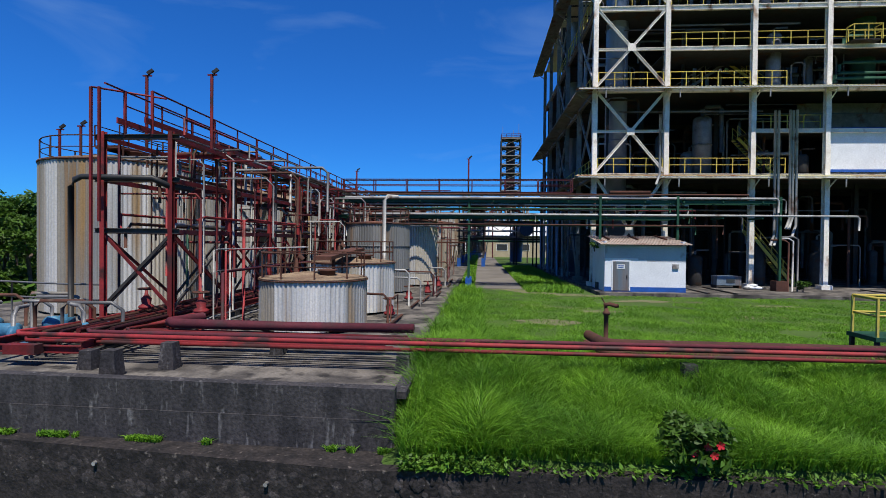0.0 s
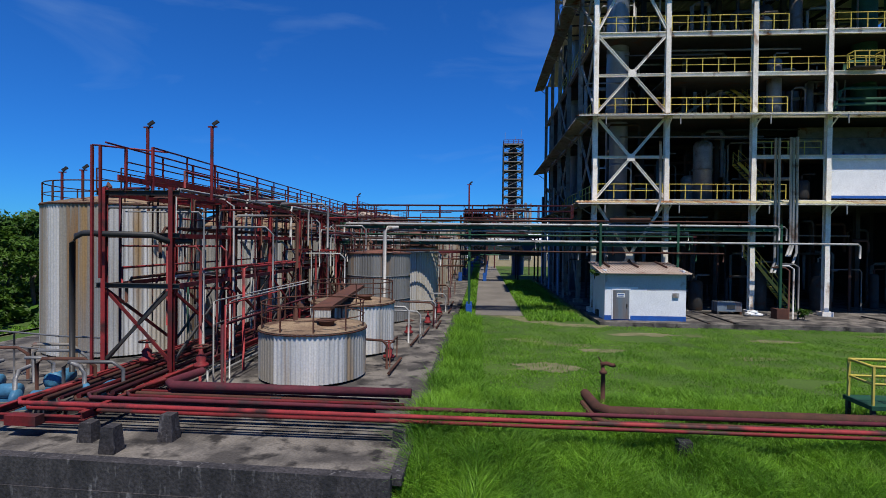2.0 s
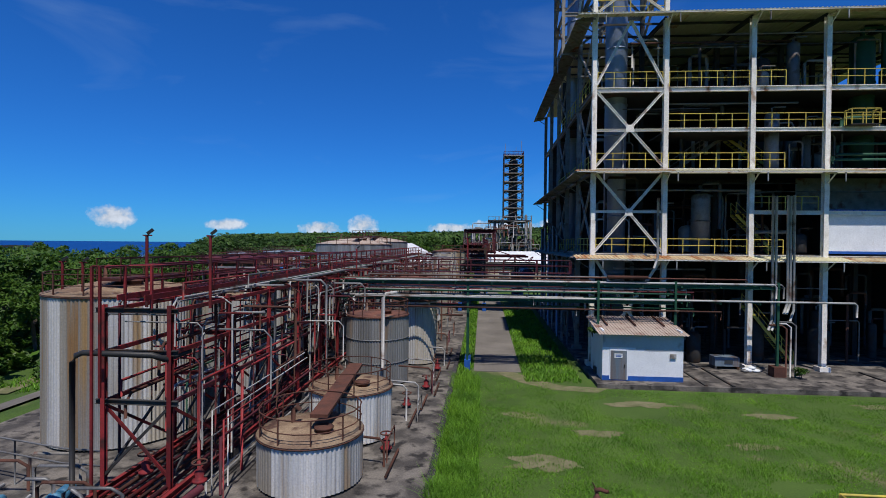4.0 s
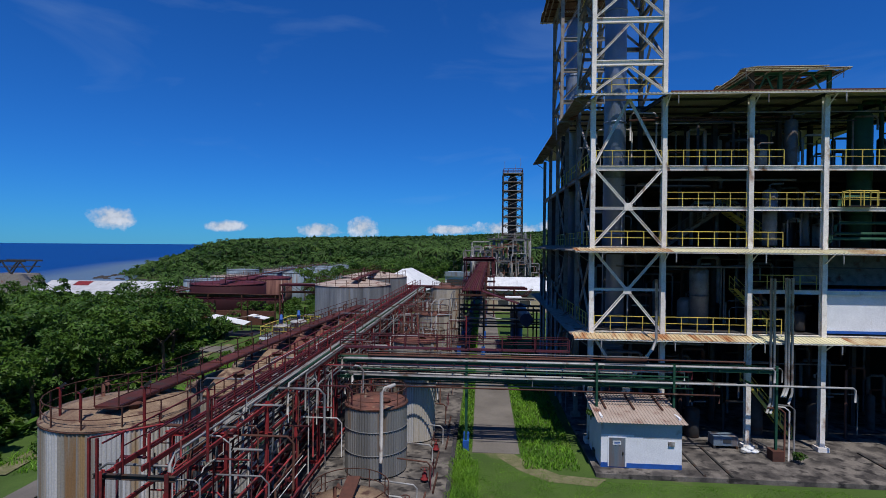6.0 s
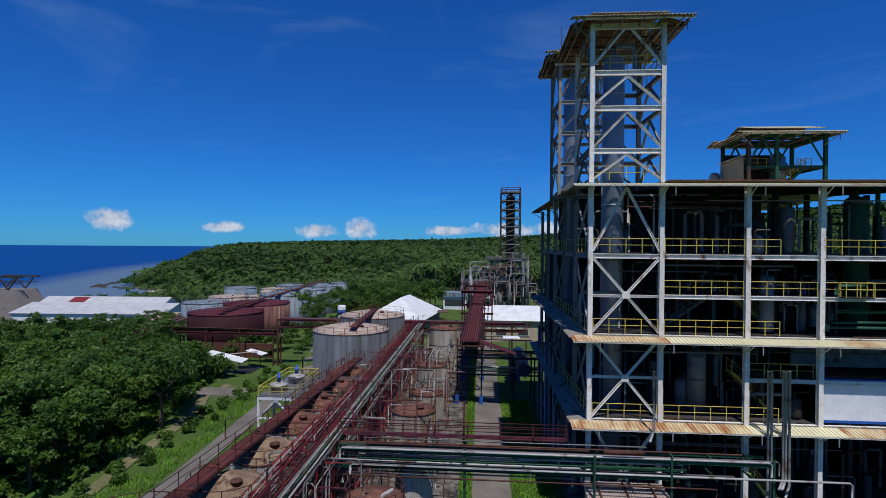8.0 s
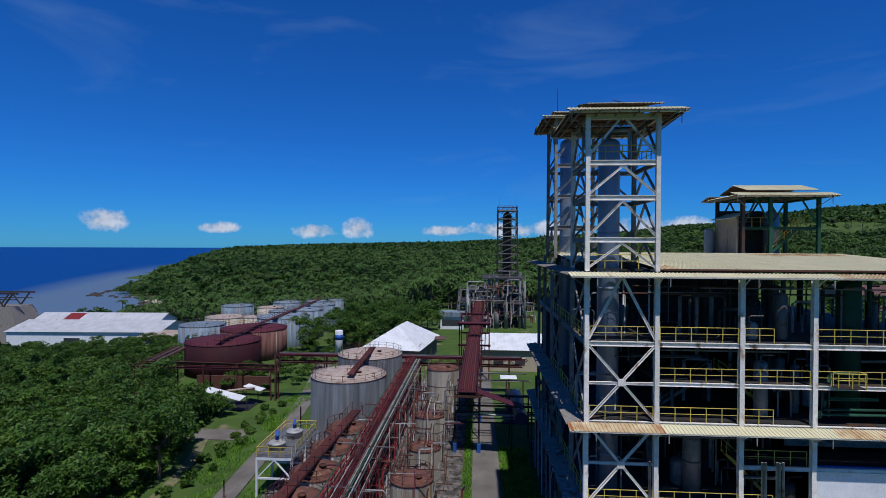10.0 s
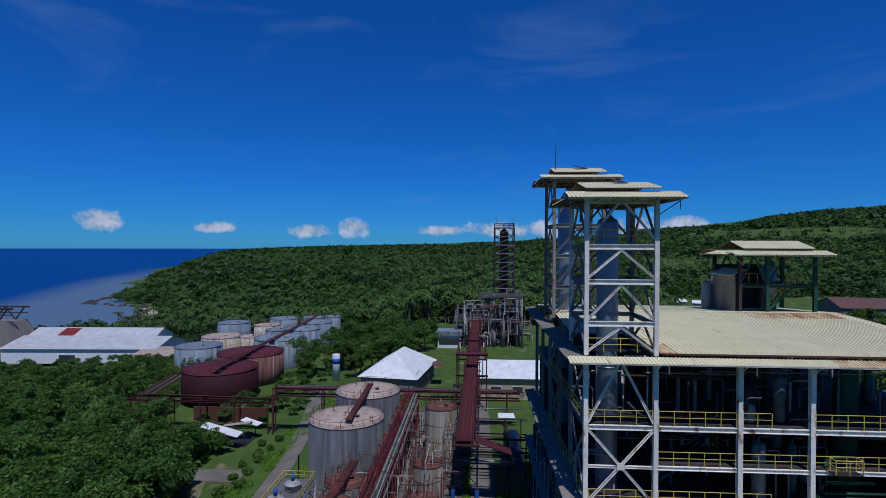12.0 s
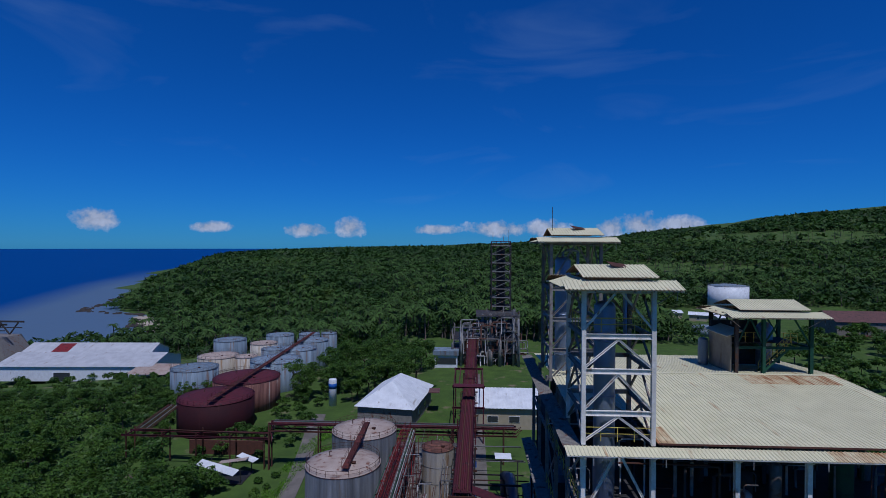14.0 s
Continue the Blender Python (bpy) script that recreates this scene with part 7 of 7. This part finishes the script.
def lawn():
    pts, hs = [], []
    g = random.Random(9)
    while len(pts) < 220000:
        u = g.random()
        y = 9.3 + 27.5 * u ** 1.7
        x = g.uniform(-1.7 + 0.15 * (1 - smooth(12.5, 16, y)), max(8, y * 0.98))
        w = wall_line(x)
        if y < w + 0.1 or (x > 5.0 and y > 34.6) or (10.9 < x < 15.5 and 15.2 < y < 17.4):
            continue
        patch = noise.noise((x * 0.16 + 3, y * 0.16, 0.5))
        if y > 19 and patch > 0.28 or any((x - px) ** 2 / pa ** 2 + (y - py) ** 2 / pb ** 2 < 0.5 for px, py, pa, pb in ((3.0, 22.6, 2.0, 1.2), (9.8, 31.6, 2.6, 0.8), (16.5, 30.2, 2.0, 0.7), (6.2, 26.5, 1.6, 0.7))) and g.random() < 0.85:
            continue
        tall = 0.56 - 0.40 * smooth(15.5, 20, y) if y < 30 else 0.12
        if x < 0.2:
            tall = max(tall, 0.9 if y < 16 else 0.6)
        tall *= 0.75 + 0.7 * noise.noise((x * 0.6, y * 0.6, 3.0))
        pts.append((x, y, ground_height(x, y) - 0.03))
        hs.append(max(0.06, tall))
    blades("tall_grass", pts, hs, 0.0125, "grass", "tall bright green grass before the building")
    pts, hs = [], []
    while len(pts) < 30000:
        y = g.uniform(36, 125)
        x = g.uniform(3.3, 7.2) if g.random() < 0.45 and y < 75 else g.uniform(-1.4, -0.4) if g.random() < 0.2 else g.uniform(-37.5, -24.7)
        if x < -20 and -31.8 - 0.05 * (y - 60) < x < -27 - 0.05 * (y - 60) and y < 100 or x < -20 and (y < 36 or noise.noise((x * 0.2, y * 0.2, 7)) < -0.1):
            continue
        pts.append((x, y, ground_height(x, y)))
        hs.append(0.3 if x > -20 else 0.5)
    blades("verge_grass", pts, hs, 0.04, "grass", "rough grass along the lane and the tank yard")
    pts, hs = [], []
    while len(pts) < 2200:
        x = g.uniform(-14, -1.8)
        if noise.noise((x * 0.9, 0, 1)) + 0.25 * noise.noise((x * 4, 2, 1)) < 0.08:
            continue
        pts.append((x, bund_line(x) - 0.02 - g.random() * 0.16, -1.02))
        hs.append(0.12)
    blades("ledge_weeds", pts, hs, 0.02, "grass", "small weeds on the ledge below the bund wall")


lawn()


def soil_patches():
    g = random.Random(12)
    for x, y, a, b in ((3.0, 22.6, 2.0, 1.2), (9.8, 31.6, 2.6, 0.8), (16.5, 30.2, 2.0, 0.7), (6.2, 26.5, 1.6, 0.7), (24.5, 32.5, 2.6, 0.7), (2.4, 29.0, 1.2, 0.7), (13, 25.5, 1.7, 0.6)):
        ring = []
        for i in range(26):
            q = i * 2 * math.pi / 26
            k = 0.7 + 0.5 * noise.noise((math.cos(q) * 1.6 + x, math.sin(q) * 1.6 + y, 1.0)) + g.uniform(-0.1, 0.1)
            ring.append((x + a * k * math.cos(q), y + b * k * math.sin(q), 0.015))
        single("bare_soil", Mesh().add(ring, [list(range(26))]), "soil", "patch of bare dry soil in the lawn", "soil patch", "soil patches", kind="structure")


soil_patches()


def undergrowth():
    g = np.random.RandomState(8)
    n = 60000
    x = np.where(g.rand(n) < 0.5, g.uniform(-62, -36, n), g.uniform(-175, -36, n))
    y = g.uniform(36, 166, n)
    keep = (x > -1.3 * y) & ~((x > -72) & (y > 98)) & (x < -40.3 - 0.2 * np.maximum(0, y - 56))
    x, y = x[keep], y[keep]
    z = np.array([ground_height(a, b) for a, b in zip(x, y)]) + g.uniform(0.05, 1.3, len(x))
    single("undergrowth", quads("undergrowth", np.stack([x, y, z], 1), g.uniform(0.22, 0.6, len(x)), 0.6, "leaf", 1.3), "leaf", "tangled green undergrowth below the trees", "undergrowth", kind="stuff")


undergrowth()


def shrub(x, y, z, r, h, leaves, leaf, label, flowers=0):
    t = thing("shrub", x, y, z, label, "shrub", "shrubs")
    blobs = [(x + tr.uniform(-0.5, 0.5) * r, y + tr.uniform(-0.5, 0.5) * r, z + h * tr.uniform(0.25, 0.75), r * tr.uniform(0.3, 0.55)) for _ in range(9)]
    c, away = crown_points(leaves, blobs)
    part("foliage", quads("foliage", c, leaf * (0.6 + 0.8 * rs.rand(len(c))), 0.2, "leaf", 1.5, away * 0.6), "leaf", t)
    for k in range(4):
        part("stem", Mesh().tube([(x, y, z - 0.1), (x + tr.uniform(-0.3, 0.3) * r, y + tr.uniform(-0.3, 0.3) * r, z + h * 0.6)], 0.02, 5), "bark", t)
    for k in range(flowers):
        b = Vector((x + tr.uniform(-0.35, 0.35) * r, y - r * 0.6, z + h * tr.uniform(0.3, 0.75)))
        me = Mesh()
        for q in range(5):
            a = q * 1.2566
            me.add([b, b + Vector((math.cos(a) * 0.07, -0.03, math.sin(a) * 0.07)), b + Vector((math.cos(a + 0.5) * 0.085, -0.035, math.sin(a + 0.5) * 0.085)), b + Vector((math.cos(a + 1) * 0.07, -0.03, math.sin(a + 1) * 0.07))], [(0, 1, 2, 3)])
        part("flower", me, "flower", t, "red flower")


def creepers():
    g = np.random.RandomState(15)
    n = 5200
    x = np.where(g.rand(n) < 0.45, g.uniform(-1.5, 0.6, n), g.uniform(-1.5, 14, n))
    y = np.array([wall_line(a) for a in x]) + g.uniform(-0.1, 1.2, n) * g.rand(n) ** 0.5
    z = np.array([ground_height(a, b) if b > wall_line(a) + 0.3 else -0.92 for a, b in zip(x, y)]) + g.uniform(-0.05, 0.3, n) * g.rand(n)
    single("creepers", quads("creepers", np.stack([x, y, z], 1), g.uniform(0.03, 0.075, n), 0.5, "creeper", 1.2), "creeper", "broad-leaved creeping weeds along the wall's top", "weeds", kind="stuff")


creepers()
shrub(4.15, 10.15, -0.8, 0.75, 1.0, 1500, 0.075, "leafy shrub with red flowers in the grass", 4)
for i in range(26):
    y = 38 + i * 2.4
    x = (-35.2 if i % 2 else -37.0) - tr.random() * 1.2 - 0.03 * (y - 38)
    shrub(x, y, ground_height(x, y), 0.7 + 0.6 * tr.random(), 1.0, 420, 0.16, "low leafy bush on the verge")
shrub(8.3, 38.4, 2.9, 0.4, 0.7, 160, 0.08, "small plant growing on the hut's edge")
shrub(22.9, 38.6, 0.1, 0.5, 0.9, 260, 0.08, "weeds by the apron's edge")



def shore():
    me = Mesh()
    g = random.Random(4)
    runs = [((-242, 364), (-280, 424)), ((-280, 424), (-346, 445)), ((-346, 445), (-359, 489)), ((-359, 489), (-403, 592)), ((-224, 307), (-218, 335))]
    for (ax, ay), (bx, by) in runs:
        for i in range(34):
            u = g.random()
            x, y = ax + (bx - ax) * u + g.uniform(-4, 4), ay + (by - ay) * u + g.uniform(-4, 4)
            r = g.uniform(0.8, 2.8)
            me.lathe([(r, -19), (r * g.uniform(0.8, 1), -18.0 + r * 0.12), (r * 0.5, -17.7 + r * 0.3), (0.05, -17.7 + r * 0.36)], 7, x, y)
    single("shore_rocks", me, "rock", "dark low rocks along the cape and shore", "rocks", kind="stuff")
    strip = Mesh()
    pts = [(-208, 312), (-205, 333), (-216, 354), (-239, 377), (-266, 413)]
    for (ax, ay), (bx, by) in zip(pts, pts[1:]):
        strip.add([(ax - 12, ay + 1, -18.1), (ax + 7, ay - 1, -16.2), (bx + 7, by - 1, -16.2), (bx - 12, by + 1, -18.1)], [(0, 1, 2, 3)])
    single("beach", strip, "sand", "narrow pale beach in the little bay", "beach", kind="structure")


shore()


# ---- inside the process building ----
ir = random.Random(31)
KIT = ("pipe_grey", "steel_dark", "pipe_grey", "pipe_white", "steel_side", "rust")
WORDS = {"pipe_grey": "grey", "steel_dark": "shade-darkened", "pipe_white": "pale lagged", "steel_side": "dull painted", "rust": "rusty"}
for z0, z1 in ((0.12, 8.4), (9.0, 15.0), (15.6, 21.3), (21.8, 26.6)):
    for i in range(34):
        x, y = ir.uniform(9.6, 37), ir.uniform(42.2, 52)
        if z0 == 9.0 and x > 26:
            continue
        h = ir.uniform(1.2, z1 - z0)
        w = ir.uniform(0.6, 3.5)
        # ground level: inner shade put into darker pipe colours
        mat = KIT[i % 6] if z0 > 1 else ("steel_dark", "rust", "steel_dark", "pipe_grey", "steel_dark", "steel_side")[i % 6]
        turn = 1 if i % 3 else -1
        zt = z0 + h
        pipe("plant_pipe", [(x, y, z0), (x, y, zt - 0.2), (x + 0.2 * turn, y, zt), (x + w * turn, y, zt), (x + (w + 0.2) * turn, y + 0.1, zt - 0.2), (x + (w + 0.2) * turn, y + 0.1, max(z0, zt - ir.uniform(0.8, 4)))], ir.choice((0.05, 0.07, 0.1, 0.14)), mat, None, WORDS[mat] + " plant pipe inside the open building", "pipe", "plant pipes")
    for i in range(9):
        x, y, r = ir.uniform(10, 37), ir.uniform(42.6, 50), ir.uniform(0.3, 0.75)
        if (z0 == 9.0 and x > 25) or abs(x - 11.2) < 1.8:
            continue
        h = ir.uniform(1.4, min(4.6, z1 - z0 - 0.4))
        # ground-level drums are painted dark for the same inner shade
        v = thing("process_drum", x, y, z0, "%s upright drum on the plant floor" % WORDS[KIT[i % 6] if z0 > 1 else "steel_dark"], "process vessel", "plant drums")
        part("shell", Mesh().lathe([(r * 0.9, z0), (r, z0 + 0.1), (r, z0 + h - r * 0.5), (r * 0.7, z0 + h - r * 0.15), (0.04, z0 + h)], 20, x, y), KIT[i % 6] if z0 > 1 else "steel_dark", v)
        part("nozzle", Mesh().tube([(x, y, z0 + h - 0.05), (x, y, z0 + h + 0.3), (x + 0.15, y, z0 + h + 0.4), (x + r + 0.5, y, z0 + h + 0.4)], 0.07), KIT[i % 6], v)
for i in range(14):
    y, z = ir.uniform(41.9, 44), ir.choice((6.2, 6.9, 7.6, 13.9, 14.5, 20.3, 20.8, 25.4, 25.9))
    x0 = ir.uniform(9.2, 20)
    pipe("plant_pipe", [(x0, y, z), (x0 + ir.uniform(5, 17), y, z)], ir.choice((0.05, 0.08)), KIT[i % 6], None, WORDS[KIT[i % 6]] + " pipe slung under the plant floor", "pipe", "plant pipes")


def stair(x0, y, z0, x1, z1, mat, label):
    s = thing("stair", x0, y, z0, label, "stair", "plant stairs")
    n = int((z1 - z0) / 0.2)
    for d in (0, 0.9):
        bar("stringer", (x0, y + d, z0), (x1, y + d, z1), 0.06, 0.24, mat, s)
    for i in range(1, n):
        u = i / n
        bar("tread", (x0 + (x1 - x0) * u, y, z0 + (z1 - z0) * u), (x0 + (x1 - x0) * u, y + 0.9, z0 + (z1 - z0) * u), 0.24, 0.04, "steel_dark", s)
    for d in (0, 0.9):
        railing(s, [(x0, y + d, z0), (x1, y + d, z1)], 1.0, mat, 1.6, 0.03)


stair(25.2, 43.6, 0.12, 21.6, 4.6, "yellow", "steep steel stair with faded yellow handrails")
stair(23.8, 44.0, 9.0, 20.8, 12.1, "yellow", "short steel stair with yellow handrails")
stair(16.0, 45.5, 15.6, 20.2, 18.5, "steel_side", "dull steel stair between plant floors")
stair(24.8, 45.5, 15.6, 20.8, 18.5, "yellow", "short steel stair with yellow handrails")

# green pipes and yellow cage on the third level
for i, (z, w) in enumerate(((16.0, 6.0), (16.4, 5.0), (17.2, 4.2), (19.2, 2.6))):
    pipe("green_pipe", [(26.6 + 0.3 * i, 42.0, z - 0.5), (26.6 + 0.3 * i, 41.9, z), (26.9 + 0.3 * i, 41.9, z + 0.2), (26.9 + w, 41.9, z + 0.2)], 0.11, "green", None, "dark green pipe along the upper plant floor", "pipe", "green pipes")
cage = thing("valve_platform", 28, 40.9, 18.6, "small yellow railed valve platform on the building front", "platform")
part("deck", Mesh().box(27.2, 40.4, 18.55, 29.2, 41.2, 18.62), "steel_dark", cage)
railing(cage, [(27.2, 41.2, 18.6), (27.2, 40.4, 18.6), (29.2, 40.4, 18.6), (29.2, 41.2, 18.6)], 1.1, gap=1.0)

# equipment on the apron
gen = thing("control_cabinet", 18.9, 41.4, 0.12, "pale blue metal cabinet on skids under the building", "cabinet")
part("body", Mesh().box(18.0, 40.9, 0.35, 19.8, 41.9, 1.05), "clad_blue", gen)
part("skid", Mesh().box(18.0, 40.9, 0.12, 18.15, 41.9, 0.35), "steel_dark", gen)
part("skid", Mesh().box(19.65, 40.9, 0.12, 19.8, 41.9, 0.35), "steel_dark", gen)
part("panel", Mesh().box(18.7, 40.87, 0.55, 19.3, 40.9, 0.85), "glass", gen)
bags = [(20.2, 40.5, 0.12, 0.4), (20.7, 40.4, 0.12, 0.35), (20.45, 40.5, 0.3, 0.32), (21.0, 40.6, 0.12, 0.3), (19.9, 40.3, 0.12, 0.28)]
for x, y, z, r in bags:
    single("scrap_sack", Mesh().lathe([(r * 0.7, z), (r, z + r * 0.2), (r * 0.9, z + r * 0.5), (r * 0.3, z + r * 0.7), (0.03, z + r * 0.72)], 12, x, y), "roof_white" if r > 0.3 else "pipe_grey", "slumped pale sack lying on the apron", "sack", "scrap sacks")
blk = thing("pipe_anchor", 21.6, 39.2, 0.1, "brown stained concrete pipe anchor block", "concrete block")
part("block", Mesh().box(21.2, 38.8, 0.1, 22.0, 39.6, 0.85), "rust", blk)
for x in (15.2, 17.0, 28.4, 31.0):
    single("rail_track", Mesh().box(x, 35.8, 0.12, x + 0.16, 41, 0.2), "steel_dark", "dark steel strip set in the concrete apron", "rail", "apron strips")
single("duct", Mesh().tube([(6.4, 72, 5.2), (6.4, 84, 5.2), (6.0, 86, 4.6), (6.0, 86, 0.2)], 0.9, 20), "navy", "large dark blue duct beside the building", "duct")
for i in range(10):
    y = 49 + i * 2.4
    pipe("side_pipe", [(8.2 - 0.15 * (i % 3), y, 0.1), (8.2 - 0.15 * (i % 3), y, ir.uniform(4, 13)), (9.4, y, ir.uniform(8, 13))], 0.08 + 0.05 * (i % 2), ("pipe_grey", "steel_side", "column_blue")[i % 3], None, "upright pipe on the shaded building side", "pipe", "side pipes")

# ---- stones of the retaining wall ----
sr = random.Random(17)
STONES = []
for k in range(5):
    me = Mesh()
    rings = [[(math.cos(a * 0.785 + k) * q * sr.uniform(0.85, 1.1), -dd, math.sin(a * 0.785 + k) * q * sr.uniform(0.75, 1.0)) for a in range(8)] for q, dd in ((1.0, 0.0), (0.85, 0.22), (0.45, 0.34))]
    v = [p for ring in rings for p in ring]
    me.add(v, [(a * 8 + i, a * 8 + (i + 1) % 8, a * 8 + 8 + (i + 1) % 8, a * 8 + 8 + i) for a in range(2) for i in range(8)] + [[16 + i for i in range(8)]], True)
    STONES.append(me.data("stone", "stone"))
retaining = bpy.data.objects["wall_retaining"]
WORLD[retaining.name] = Matrix()
for i in range(290):
    x = sr.uniform(-11.5, 0) if i < 250 else sr.uniform(0, 9)
    z = -1.16 - sr.random() * 0.8
    s = sr.uniform(0.05, 0.14)
    slope = -0.10 if x < -1.5 else 0.0
    part("stone", STONES[i % 5], "stone", retaining, "", pose(x, wall_line(x) + 0.005, z, 0, sr.uniform(0, 360), math.degrees(math.atan(slope))) @ Matrix.Diagonal((s * 1.2, s * 0.24, s, 1)))
for x, z in ((-4.2, -1.45), (-8.1, -1.35)):
    single("weep_pipe", Mesh().tube([(x, wall_line(x) - 0.08, z), (x, wall_line(x) + 0.2, z)], 0.045), "pipe_white", "short white weep pipe in the rubble wall", "pipe", "weep pipes")
